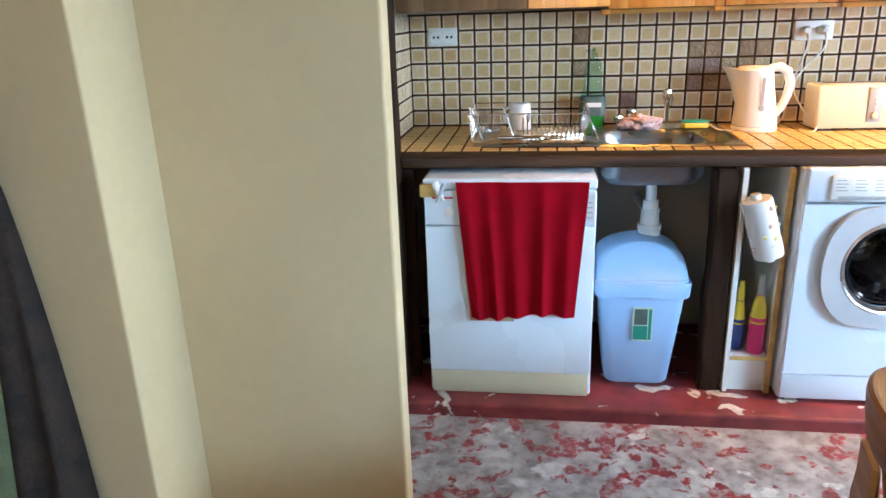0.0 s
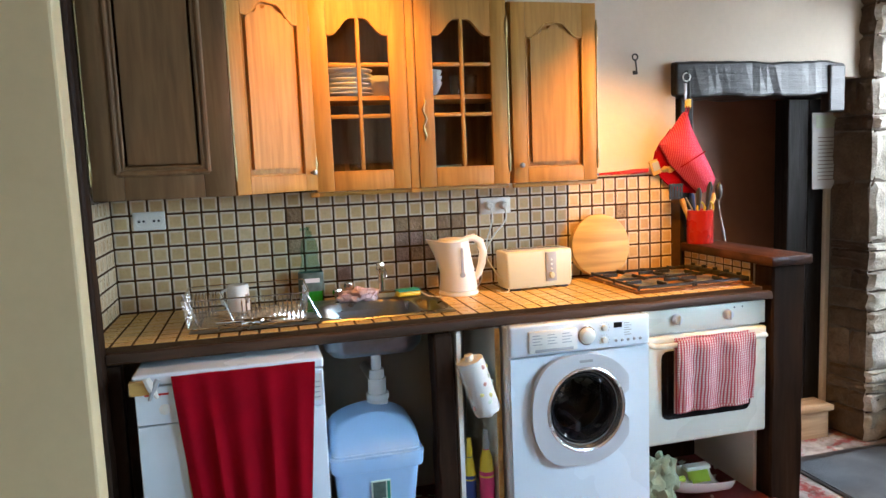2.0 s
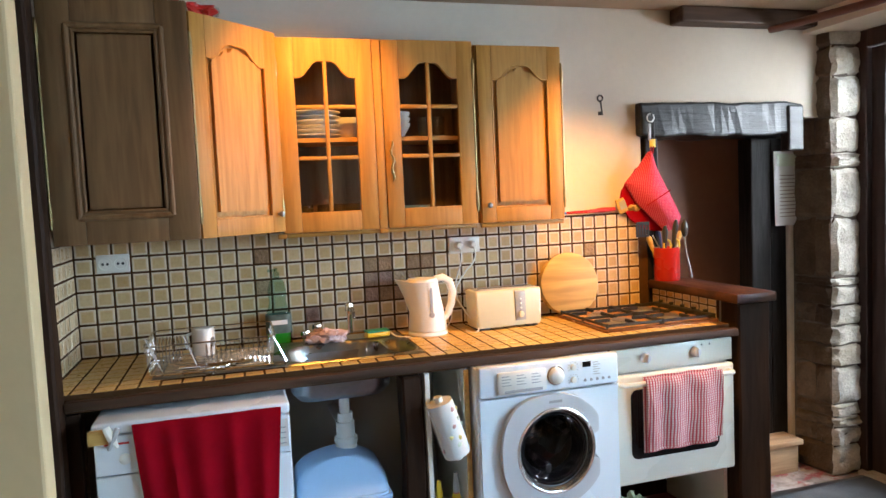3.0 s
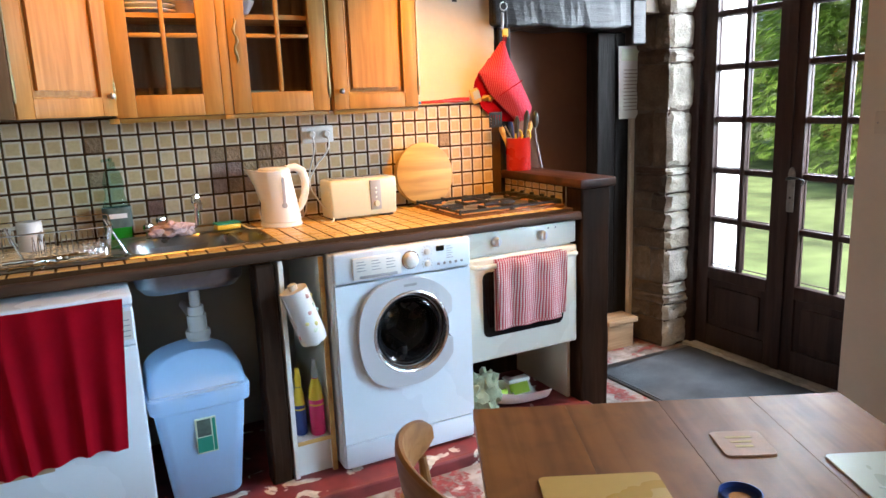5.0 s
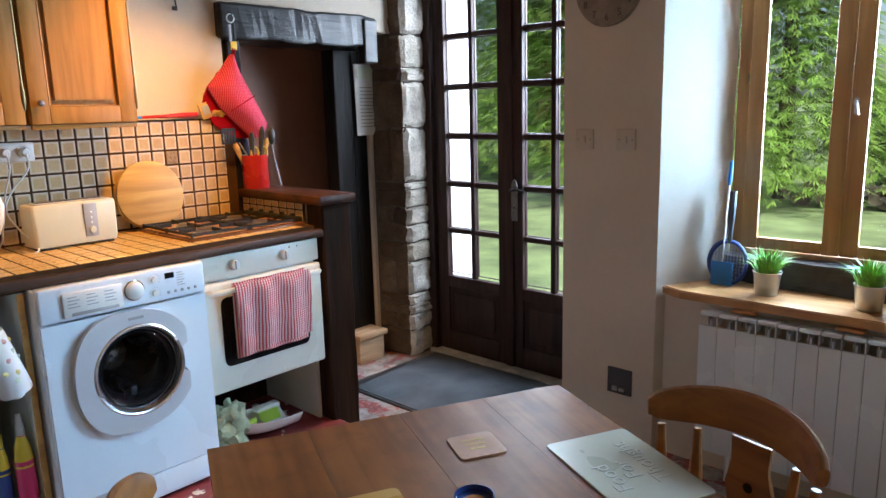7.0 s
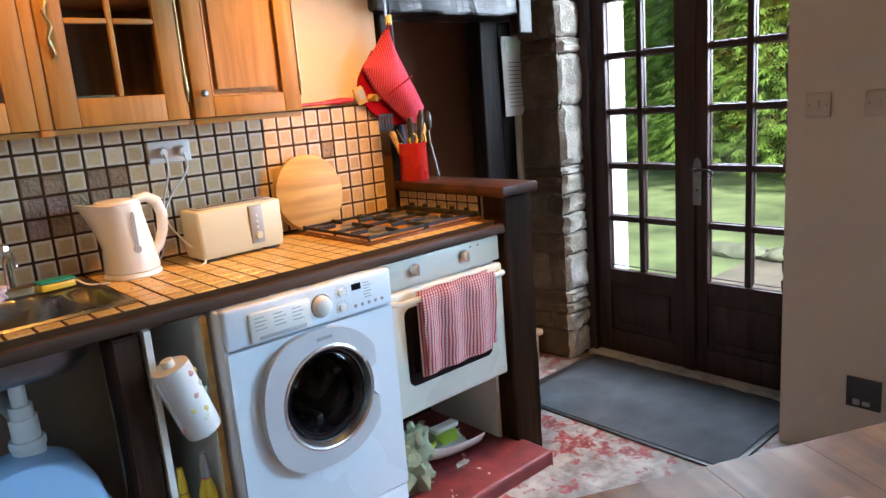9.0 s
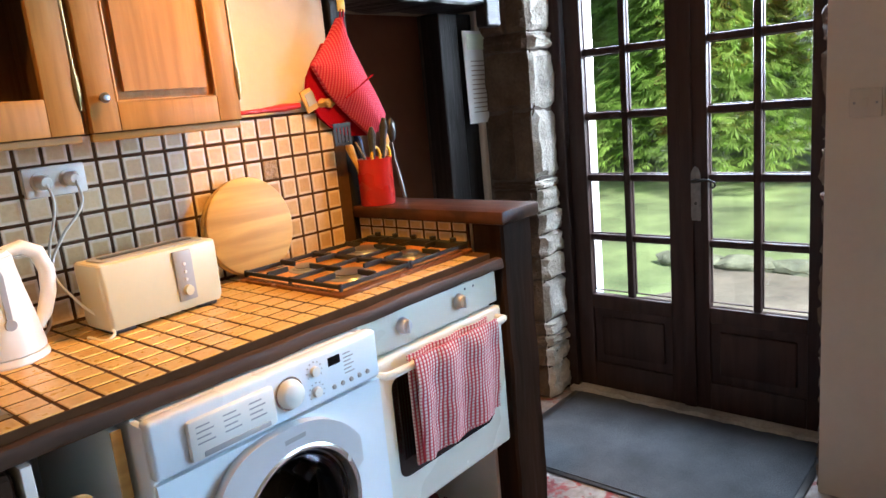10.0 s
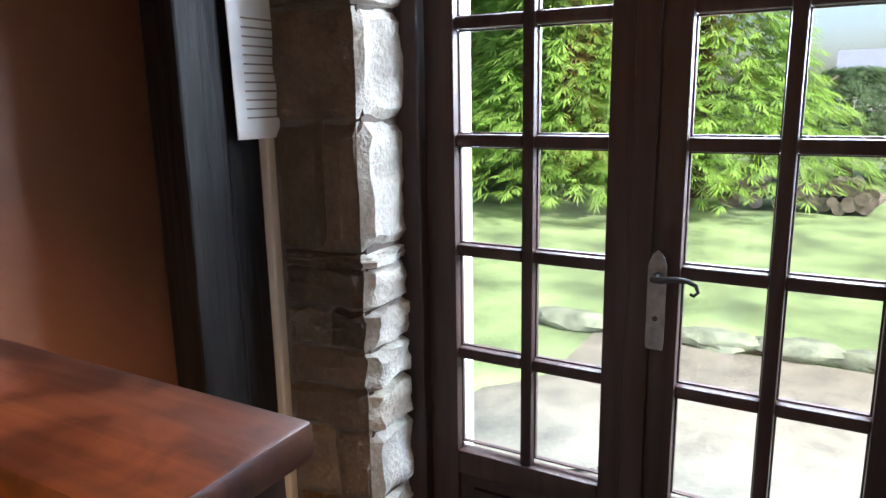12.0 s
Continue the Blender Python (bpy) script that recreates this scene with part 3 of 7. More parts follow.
t = thing("notice_sheet", "long white printed notice sheets hung from a nail", "paper", pose(3.492, 3.228, 1.39))
part("sheet", shell(bm_new(), 6, 14, lambda u, v: (0.188 * u + 0.010 * v, -0.012 * math.sin(2.2 * u) * v, 0.42 * (1 - v)), (0, 0.004, 0)), M["paper"], t)
part("picture", box(bm_new(), 0.012, 0.175, -0.0135, -0.0125, 0.335, 0.405), M["pale_label"], t, "pale green printed picture")
for k in range(12):
    part("text_line", box(bm_new(), 0.028, 0.16 - 0.02 * (k % 3 == 2), -0.0155, -0.0150, 0.05 + 0.021 * k, 0.054 + 0.021 * k), M["clock_face"], t)

# ---- glazed double door ----
DX = 3.85


def glazed_leaf(name, y0, y1, label):
    """A door leaf of two columns of six panes over a solid panel; y0 < y1."""
    t = thing(name, label, "door", pose(DX, 0, 0.03), "leaves of the glazed door", "structure")
    st, base, mun, rows, h = 0.085, 0.483, 0.032, 6, 0.287
    top = base + rows * h + 0.09
    for nm, bb in (("stile", (y0, y0 + st, 0, top)), ("stile", (y1 - st, y1, 0, top)), ("rail", (y0 + st, y1 - st, top - 0.09, top)),
                   ("rail", (y0 + st, y1 - st, 0, 0.13)), ("rail", (y0 + st, y1 - st, base - 0.07, base))):
        part(nm, box(bm_new(), 0, 0.045, bb[0], bb[1], bb[2], bb[3], 0.004), M["door_wood"], t)
    b = bm_new()
    box(b, 0.014, 0.034, y0 + st - 0.005, y1 - st + 0.005, 0.125, base - 0.065)
    box(b, 0.003, 0.022, y0 + st + 0.04, y1 - st - 0.04, 0.17, base - 0.11, 0.009)
    part("panel", b, M["door_wood"], t)
    ym = (y0 + y1) / 2
    b = box(bm_new(), 0.006, 0.038, ym - mun / 2, ym + mun / 2, base, top - 0.09, 0.006)
    part("muntin", b, M["door_wood"], t)
    for k in range(1, rows):
        for a, c in ((y0 + st, ym - mun / 2), (ym + mun / 2, y1 - st)):
            b = bm_new()
            box(b, 0.006, 0.038, a, c, base + k * h - mun / 2, base + k * h + mun / 2, 0.006)
            part("muntin", b, M["door_wood"], t)
    for k in range(rows):
        for a, c in ((y0 + st, ym), (ym, y1 - st)):
            g = part("pane", box(bm_new(), 0.024, 0.027, a, c, base + k * h, base + (k + 1) * h), M["glass"], t)
            b = frame_bars(bm_new(), 0, c - a - mun / 2, 0, h - mun, 0, 0.012, 0.004)
            b.transform(basis((0.040, (a if a == y0 + st else a + mun / 2), base + k * h + mun / 2), (0, 1, 0), (-1, 0, 0), (0, 0, 1)))
            part("putty_bead", b, M["door_wood"], t)
    return t


door_l = glazed_leaf("door_1", 2.345, 2.915, "dark brown glazed wooden door leaf, closed")
door_r = glazed_leaf("door_2", 1.775, 2.341, "dark brown glazed wooden door leaf with latch, closed")
part("cover_strip", box(bm_new(), -0.012, 0.0, 2.318, 2.372, 0, 2.28, 0.004), M["door_wood"], door_r)
b = bm_new()
prism(b, [(-0.019, -0.11), (0.019, -0.11), (0.021, -0.09), (0.021, 0.09), (0.012, 0.115), (0, 0.125), (-0.012, 0.115), (-0.021, 0.09), (-0.021, -0.09)], 0.004, basis((-0.012, 2.303, 0.985), (0, 1, 0), (0, 0, 1), (-1, 0, 0)), 0.0015)
plate = part("lock_plate", b, M["lock_grey"], door_r, "grey iron lock plate")
b = bm_new()
tube(b, [(-0.016, 2.303, 1.050), (-0.05, 2.303, 1.050), (-0.058, 2.285, 1.052), (-0.055, 2.255, 1.056), (-0.05, 2.230, 1.054), (-0.048, 2.213, 1.046), (-0.05, 2.207, 1.032), (-0.054, 2.215, 1.024), (-0.055, 2.223, 1.028)], [0.009, 0.008, 0.008, 0.007, 0.006, 0.005, 0.004, 0.004, 0.004], 8)
part("lever", b, M["iron"], plate, "black curled iron lever")
b = lathe(bm_new(), [(0.0, 0), (0.006, 0.001), (0.006, 0.003)], (-0.016, 2.303, 0.95), (-1, 0, 0), 12)
part("keyhole", b, M["iron"], plate)
b = bm_new()
for k in (0.35, 1.2, 2.0):
    tube(b, [(-0.01, 1.778, k), (-0.01, 1.778, k + 0.08)], 0.008, 8)
part("hinge", b, M["iron"], door_r)
b = bm_new()
box(b, DX - 0.03, DX + 0.06, 2.918, 2.995, 0, 2.42, 0.006)
box(b, DX - 0.03, DX + 0.06, 1.70, 1.774, 0, 2.42, 0.006)
box(b, DX - 0.03, DX + 0.06, 1.772, 2.918, 2.33, 2.42, 0.006)
setting("door_frame", b, M["door_wood"], "dark brown wooden door frame", "door frame")
b = box(bm_new(), DX - 0.06, DX + 0.08, 1.73, 2.95, 0.0, 0.028)
bmesh.ops.subdivide_edges(b, edges=[e for e in b.edges if e.calc_length() > 0.5], cuts=40, use_grid_fill=True)
for v in b.verts:
    v.co += Vector((0.016, 0, 0.006)) * noise.noise(v.co * 19)
setting("door_threshold", b, M["stone_lit_pale"], "chipped pale cement threshold strip", "threshold")

# ---- outside ----
b = bm_new()
N = 60
gv = [[b.verts.new((4.0 + 0.03 * i + (i / N) ** 3 * 400, -250 + 500 * j / 24 if i > 40 else -25 + 50 * j / 24, -0.12)) for j in range(25)] for i in range(N + 1)]
for i in range(N):
    for j in range(24):
        b.faces.new((gv[i][j], gv[i + 1][j], gv[i + 1][j + 1], gv[i][j + 1]))
setting("ground", b, M["grass"], "sunlit mown green lawn", "lawn")
b = bm_new()
box(b, 4.2, 6.75, -3.0, 3.35, -0.14, -0.108)
setting("gravel_path", b, M["gravel"], "pale beige gravel strip along the house", "path")
t = thing("flagstone", "flat pale grey stone slab at the doorstep", "slab", pose(4.55, 2.45, -0.108))
part("slab", box(bm_new(), -0.3, 0.3, -0.62, 0.55, 0, 0.05, 0.02), M["gravel"], t)
t = thing("flagstone", "flat pale grey stone slab on the gravel", "slab", pose(5.3, 3.15, -0.108))
part("slab", lump(bm_new(), (0, 0, 0.02), (0.55, 0.45, 0.07), 3, 0.3), M["gravel"], t)
kerb = thing("stone_kerb", "row of low pale mossy stones edging the lawn", "kerb", pose(6.85, 0, -0.12))
random.seed(4)
for k in range(14):
    y = -2.6 + k * 0.47
    part("kerb_stone", lump(bm_new(), (random.uniform(-0.04, 0.04), y, 0.05), (0.12, 0.29, 0.075), k, 0.35, 3), M["kerb_stone"], kerb)
b = bm_new()
box(b, 3.95, 4.32, 3.02, 3.7, -0.12, 2.9, 0.01)
setting("wall_outer_jamb", b, M["render"], "sunlit pale rendered outer door jamb", "wall")


def spray_mesh(name, count, height, radius, seed, mat, spread=1.0):
    """A conifer's crown: drooping fan-shaped sprays of narrow blades."""
    rng = random.Random(seed)
    verts, faces = [], []
    for _ in range(count):
        f = rng.random() ** 0.8
        z = 0.25 + f * (height - 0.3)
        lump_r = 1 + 0.22 * math.sin(7 * f + seed) + 0.2 * rng.random()
        r = radius * (1 - 0.75 * f) * lump_r * (0.35 + 0.65 * rng.random() ** 0.35)
        a = rng.uniform(0, 2 * math.pi)
        out = Vector((math.cos(a), math.sin(a), 0))
        side = Vector((-out.y, out.x, 0))
        p = Vector((0, 0, z)) + out * r
        d = (out * rng.uniform(0.5, 1.0) + side * rng.uniform(-0.6, 0.6) + Vector((0, 0, rng.uniform(-0.75, 0.05)))).normalized()
        w = d.cross(Vector((0, 0, 1))).normalized()
        L = rng.uniform(0.13, 0.27) * spread
        for k in range(7):
            ang = (k - 3) * 0.28 + rng.uniform(-0.1, 0.1)
            q = (d * math.cos(ang) + w * math.sin(ang) + Vector((0, 0, rng.uniform(-0.2, 0.1)))).normalized()
            n2 = q.cross(Vector((0, 0, 1))).normalized() * 0.012 * spread
            o = p + d * (0.06 * abs(3 - k) * -0.5)
            i0 = len(verts)
            verts += [o - n2 * 0.5, o + q * L * 0.55 - n2, o + q * L, o + q * L * 0.55 + n2]
            faces.append((i0, i0 + 1, i0 + 2, i0 + 3))
    me = bpy.data.meshes.new(name)
    me.from_pydata([tuple(v) for v in verts], [], faces)
    me.materials.append(mat)
    return me


def tree(name, label, x, y, mesh, height, bark=True):
    t = thing(name, label, "tree", pose(x, y, -0.12))
    b = bm_new()
    tube(b, [(0, 0, 0), (0.03, 0.02, height * 0.4), (0, 0, height * 0.92)], [0.16, 0.11, 0.02], 9)
    for k in range(10):
        a, z = k * 2.4, 0.6 + k * height * 0.075
        tube(b, [(0, 0, z), (math.cos(a) * 0.6, math.sin(a) * 0.6, z + 0.05), (math.cos(a) * 1.1, math.sin(a) * 1.1, z - 0.1)], [0.035, 0.02, 0.008], 5)
    part("trunk", b, M["bark"], t)
    ob = new("crown", mesh)
    ob.parent = t
    return t


crown_a = spray_mesh("conifer_crown", 12000, 8.0, 2.3, 1, M["conifer"])
crown_b = spray_mesh("conifer_crown", 11000, 6.5, 2.0, 2, M["conifer"])
crown_c = spray_mesh("shrub_crown", 3200, 2.0, 1.6, 3, M["conifer_dark"], 0.8)
tree_a = tree("conifer", "tall bright green feathery conifer on the lawn", 14.5, 6.9, crown_a, 8)
tree_b = tree("conifer", "bright green feathery conifer with drooping sprays", 13.6, 3.9, crown_b, 6.5)
shrub = tree("shrub", "dark leafy shrub at the lawn's far edge", 16.5, 2.0, crown_c, 1.7)
for x, y, a in ((16.2, 10.5, 40), (15.2, 9.0, 200), (18.0, 13.0, 70)):
    copy_thing(tree_a, pose(x, y, -0.12, 0, 0, a))
for x, y, a in ((12.6, 5.6, 100), (16.0, 7.6, 20)):
    copy_thing(tree_b, pose(x, y, -0.12, 0, 0, a))
for x, y, a in ((17.5, 0.2, 80), (18.5, 3.6, 10), (18.0, -2.6, 160), (19, 8.5, 60), (20, 11, 20), (17, -6, 220)):
    copy_thing(shrub, pose(x, y, -0.12, 0, 0, a))
pile = thing("log_pile", "heap of weathered cut logs under the trees", "log pile", pose(12.9, 2.5, -0.12))
random.seed(9)
for k in range(34):
    y, z = random.uniform(-0.9, 0.9), random.uniform(0.05, 0.55)
    z *= 1 - 0.6 * abs(y)
    b = tube(bm_new(), [(-0.25 + random.uniform(-0.1, 0.1), y, z + 0.05), (0.25, y + random.uniform(-0.1, 0.1), z + 0.05)], random.uniform(0.06, 0.11), 9)
    part("log", b, M["log"], pile)
house = thing("neighbour_house", "distant house with a grey slate roof", "house", pose(60, -2, -0.12) @ Matrix.Scale(0.62, 4))
part("wall", box(bm_new(), 0, 10, -8, 8, 0, 4.2), M["render"], house)
b = prism(bm_new(), [(-1, 4.2), (11, 4.2), (5, 7.0)], 17, basis((0, 8.5, 0), (1, 0, 0), (0, 0, 1), (0, -1, 0)))
part("roof", b, M["roof"], house)

# ---- worktop ----
SX0, SX1, SY0, SY1 = 0.70, 1.235, 2.54, 2.95  # sink cut-out
FRONT = 2.425
top = thing("worktop", "tiled worktop with dark wooden edge and cut-out sink", "worktop", pose(0, FRONT, 0.975))
for x0, x1, y0, y1 in ((-0.07, SX0, 0.03, BACK - FRONT), (SX1, 2.56, 0.03, BACK - FRONT), (SX0, SX1, 0.03, SY0 - FRONT), (SX0, SX1, SY1 - FRONT, BACK - FRONT)):
    part("slab", box(bm_new(), x0, x1, y0, y1, 0.004, CT - 0.975 - 0.0006), M["grout"], top)
b = box(bm_new(), -0.005, 2.60, 0, 0.03, 0.014, 0.048, 0.006, 2)
bmesh.ops.subdivide_edges(b, edges=[e for e in b.edges if e.calc_length() > 0.5], cuts=40, use_grid_fill=True)
for v in b.verts:
    v.co += Vector((0, 0.004, 0.005)) * noise.noise(v.co * 9)
part("edge_strip", b, M["dark_wood_x"], top, "dark stained wooden edge strip")

# ---- posts and dwarf wall ----


def rough_post(name, label, x0, x1, y0, y1, z0, z1, amount=0.008):
    b = box(bm_new(), x0, x1, y0, y1, z0, z1, 0.008, 1)
    bmesh.ops.subdivide_edges(b, edges=[e for e in b.edges if e.calc_length() > 0.4], cuts=26, use_grid_fill=True)
    for v in b.verts:
        v.co += Vector((noise.noise(v.co * 7), noise.noise(v.co * 7 + Vector((9, 0, 0))), 0)) * amount
    return solid(name, b, M["dark_wood"], label, "post")


rough_post("corner_post", "dark stained timber post at the units' end", -0.095, -0.008, 2.37, 2.46, 0, CEIL, 0.004)
rough_post("worktop_post", "rough dark timber post holding the worktop", 1.115, 1.195, 2.435, 2.53, 0, 0.975)
rough_post("end_post", "heavy dark timber post at the worktop's end", 2.583, 2.745, 2.42, 2.54, 0, 1.13, 0.006)
b = bm_new()
box(b, 2.585, 2.74, 2.54, BACK + 0.01, 0, 1.128)
dwarf = setting("dwarf_wall", b, M["plaster_white"], "low wall at the worktop's end", "wall")
ledge = box(bm_new(), 2.555, 2.758, 2.392, BACK - 0.003, 1.13, 1.172, 0.007, 2)
solid("ledge_shelf", ledge, M["ledge_wood"], "red-brown varnished plank capping the low wall", "shelf")
setting("unit_panel", box(bm_new(), -0.07, 0.03, 2.46, 2.5, PL, 0.97), M["dark_wood"], "dark wooden end panel", "panel")


# ---- wall cabinets ----
def arch(x0, x1, zs, h, n=18):
    """Points from x0 to x1 along a door's curved top."""
    out = []
    for i in range(n + 1):
        u = i / n
        k = max(0.0, min(1.0, (1 - abs(2 * u - 1) - 0.16) / 0.62))
        out.append((x0 + (x1 - x0) * u, zs + h * k * k * (3 - 2 * k)))
    return out


def at_y(y):
    """u along x, v along z, thickness towards -y from y."""
    return basis((0, y, 0), (1, 0, 0), (0, 0, 1), (0, -1, 0))


def panel_door(cab, x0, x1, z0, z1, knob=None, curved=True, st=0.065, oak="oak"):
    """A framed door with a raised panel, in its cabinet's coordinates; its face is at y = -0.022."""
    d = part("door", bm_box_frame(x0, x1, z0, z1, st, curved), M[oak], cab)
    h = 0.06 if curved else 0.0
    low = [(x0 + st - 0.006, z0 + st - 0.006), (x1 - st + 0.006, z0 + st - 0.006)]
    up = arch(x1 - st + 0.006, x0 + st - 0.006, z1 - st - h - 0.02, h) if curved else [(x1 - st + 0.006, z1 - st), (x0 + st - 0.006, z1 - st)]
    part("panel_back", prism(bm_new(), low + up, 0.004, at_y(-0.001)), M[oak], d)
    i = st + (0.010 if curved else 0.002)
    low = [(x0 + i, z0 + i), (x1 - i, z0 + i)]
    up = arch(x1 - i, x0 + i, z1 - i - h - 0.02, h) if curved else [(x1 - i, z1 - i), (x0 + i, z1 - i)]
    part("raised_panel", prism(bm_new(), low + up, 0.0145, at_y(-0.005), 0.019), M[oak], d)
    part("frame_bead", edge_bead([(x0 + st, z0 + st), (x1 - st, z0 + st)] + (arch(x1 - st, x0 + st, z1 - st - 0.08, 0.06) if curved else [(x1 - st, z1 - st), (x0 + st, z1 - st)])), M[oak], d)
    hinge_x = x1 + 0.002 if knob and knob[0] < (x0 + x1) / 2 else x0 - 0.002
    b = bm_new()
    tube(b, [(hinge_x, -0.02, z0 + 0.07), (hinge_x, -0.02, z1 - 0.07)], 0.0048, 8)
    for zc in (z0 + 0.10, z1 - 0.12):
        tube(b, [(hinge_x, -0.02, zc - 0.05), (hinge_x, -0.02, zc - 0.02), (hinge_x, -0.02, zc + 0.02), (hinge_x, -0.02, zc + 0.05)], [0.004, 0.008, 0.008, 0.004], 8)
    part("hinge", b, M["brass"], d, "aged brass hinge rod")
    if knob:
        b = lathe(bm_new(), [(0.006, 0), (0.005, 0.008), (0.011, 0.014), (0.012, 0.02), (0.007, 0.026), (0.0, 0.027)], (knob[0], -0.022, knob[1]), (0, -1, 0), 14)
        part("knob", b, M["steel_dark"], d, "dull metal knob")
    return d


def edge_bead(outline, r=0.0045):
    """A rounded bead along the inner edge of a door's frame."""
    pts = [(u, -0.0195, v) for u, v in outline]
    return tube(bm_new(), pts + pts[:1], r, 6, False)


def bm_box_frame(x0, x1, z0, z1, st, curved):
    b = bm_new()
    box(b, x0, x0 + st, -0.022, 0, z0, z1, 0.003)
    box(b, x1 - st, x1, -0.022, 0, z0, z1, 0.003)
    box(b, x0 + st, x1 - st, -0.022, 0, z0, z0 + st, 0.003)
    if curved:
        low = arch(x0 + st, x1 - st, z1 - st - 0.08, 0.06)
        prism(b, low + [(x1 - st, z1), (x0 + st, z1)], 0.022, at_y(0))
    else:
        box(b, x0 + st, x1 - st, -0.022, 0, z1 - st, z1, 0.003)
    return b


def carcass(cab, w, d, h, shelf=None, mat=None):
    mat = mat or M["oak"]
    for nm, bb in (("side", (0, 0.018, 0.001, d, 0, h)), ("side", (w - 0.018, w, 0.001, d, 0, h)), ("bottom", (0.018, w - 0.018, 0.001, d, 0, 0.018)),
                   ("top", (0.018, w - 0.018, 0.001, d, h - 0.018, h)), ("back", (0.018, w - 0.018, d - 0.006, d, 0.018, h - 0.018))):
        part(nm, box(bm_new(), *bb, 0.001, 1), M["oak_x"] if nm in ("bottom", "top") else mat, cab)
    if shelf:
        part("shelf", box(bm_new(), 0.02, w - 0.02, 0.02, d - 0.008, shelf, shelf + 0.018), M["oak_x"], cab)


def glazed_door(cab, x0, x1, z0, z1, handle=None):
    st, h = 0.07, 0.065
    b = bm_new()
    box(b, x0, x0 + st, -0.022, 0, z0, z1, 0.003)
    box(b, x1 - st, x1, -0.022, 0, z0, z1, 0.003)
    box(b, x0 + st, x1 - st, -0.022, 0, z0, z0 + st + 0.01, 0.003)
    prism(b, arch(x0 + st, x1 - st, z1 - st - 0.085, h) + [(x1 - st, z1), (x0 + st, z1)], 0.022, at_y(0))
    d = part("door", b, M["oak"], cab)
    xm, zl, zh = (x0 + x1) / 2, z0 + st + 0.01, z1 - st - 0.02
    part("glazing_bar", box(bm_new(), xm - 0.008, xm + 0.008, -0.020, -0.004, zl, zh + 0.005, 0.004), M["oak"], d)
    for f in (0.36, 0.70):
        z = zl + (zh - zl) * f
        for a, c in ((x0 + st, xm - 0.008), (xm + 0.008, x1 - st)):
            part("glazing_bar", box(bm_new(), a, c, -0.020, -0.004, z - 0.008, z + 0.008, 0.004), M["oak_x"], d)
    part("pane", box(bm_new(), x0 + st - 0.004, x1 - st + 0.004, -0.008, -0.006, zl - 0.004, zh + 0.02), M["cabinet_glass"], d)
    hx = x1 if handle == "left" else x0
    b = bm_new()
    tube(b, [(hx, -0.02, z0 + 0.07), (hx, -0.02, z1 - 0.07)], 0.0048, 8)
    for zc in (z0 + 0.10, z1 - 0.12):
        tube(b, [(hx, -0.02, zc - 0.05), (hx, -0.02, zc - 0.02), (hx, -0.02, zc + 0.02), (hx, -0.02, zc + 0.05)], [0.004, 0.008, 0.008, 0.004], 8)
    part("hinge", b, M["brass"], d, "aged brass hinge rod")
    if handle == "left":
        b = bm_new()
        pts = [(x0 + 0.025 + 0.006 * math.sin(k * 1.25), -0.026 - 0.012 * math.sin(math.pi * k / 12), z0 + 0.19 + 0.014 * k) for k in range(13)]
        tube(b, pts, [0.002, 0.006, 0.004, 0.007, 0.004, 0.005, 0.007, 0.005, 0.004, 0.007, 0.004, 0.006, 0.002], 8)
        part("pull", b, M["brass"], d, "ornate aged brass pull")
    return d


cab = thing("wall_cabinet", "deep oak wall cabinet with plain panelled door", "cabinet", pose(-0.010, 2.50, 1.525), "oak wall cabinets")
# body and door in the darker oak copy, for the weak light here
carcass(cab, 0.46, BACK - 2.503, 0.80, None, M["oak_dim"])
d = panel_door(cab, 0.004, 0.458, 0.0, 0.80, curved=False, st=0.10, oak="oak_dim")
for i, r in ((0.088, 0.010), (0.106, 0.006)):
    b = bm_new()
    for p, q in (((i, i), (0.462 - i, i)), ((0.462 - i, i), (0.462 - i, 0.80 - i)), ((0.462 - i, 0.80 - i), (i, 0.80 - i)), ((i, 0.80 - i), (i, i))):
        tube(b, [(p[0], -0.020, p[1]), (q[0], -0.020, q[1])], r, 10)
    part("moulding", b, M["oak_dim"], d)
ang = math.degrees(math.atan2(0.30, 0.31))
cab = thing("corner_cabinet", "oak corner cabinet with angled arched door", "cabinet", pose(0.437, 2.502, 1.525, 0, 0, ang), "oak wall cabinets")
b = prism(bm_new(), [(0.002, 0.001), (0.425, 0.001), (0.595, 0.18), (0.381, 0.385)], 0.77)
part("body", b, M["oak"], cab)
panel_door(cab, 0.004, 0.420, 0.0, 0.77, knob=(0.385, 0.07))
cab = thing("glazed_cabinet", "oak wall cabinet with two glazed arched doors", "cabinet", pose(0.745, 2.80, 1.515), "oak wall cabinets")
# sides and back in the darker oak, so the inside is coloured as shaded
carcass(cab, 0.82, BACK - 2.803, 0.77, 0.36, M["oak_dim"])
glazed_door(cab, 0.004, 0.385, 0.0, 0.765, "right")
glazed_door(cab, 0.425, 0.815, 0.0, 0.765, "left")
for x in (-0.022, 0.388):
    part("light_rail_block", box(bm_new(), x, x + 0.034, -0.020, 0.02, -0.020, -0.001, 0.003), M["oak"], cab)
part("light_rail", box(bm_new(), 0.014, 0.815, -0.004, 0.016, -0.018, -0.002, 0.002), M["oak_x"], cab)
part("centre_stile", box(bm_new(), 0.388, 0.422, -0.018, 0.0, 0, 0.765, 0.003), M["oak"], cab)
cab2 = thing("wall_cabinet", "oak wall cabinet with arched panel door", "cabinet", pose(1.575, 2.80, 1.515), "oak wall cabinets")
carcass(cab2, 0.395, BACK - 2.803, 0.755)
panel_door(cab2, 0.004, 0.392, 0.0, 0.75, knob=(0.035, 0.075))
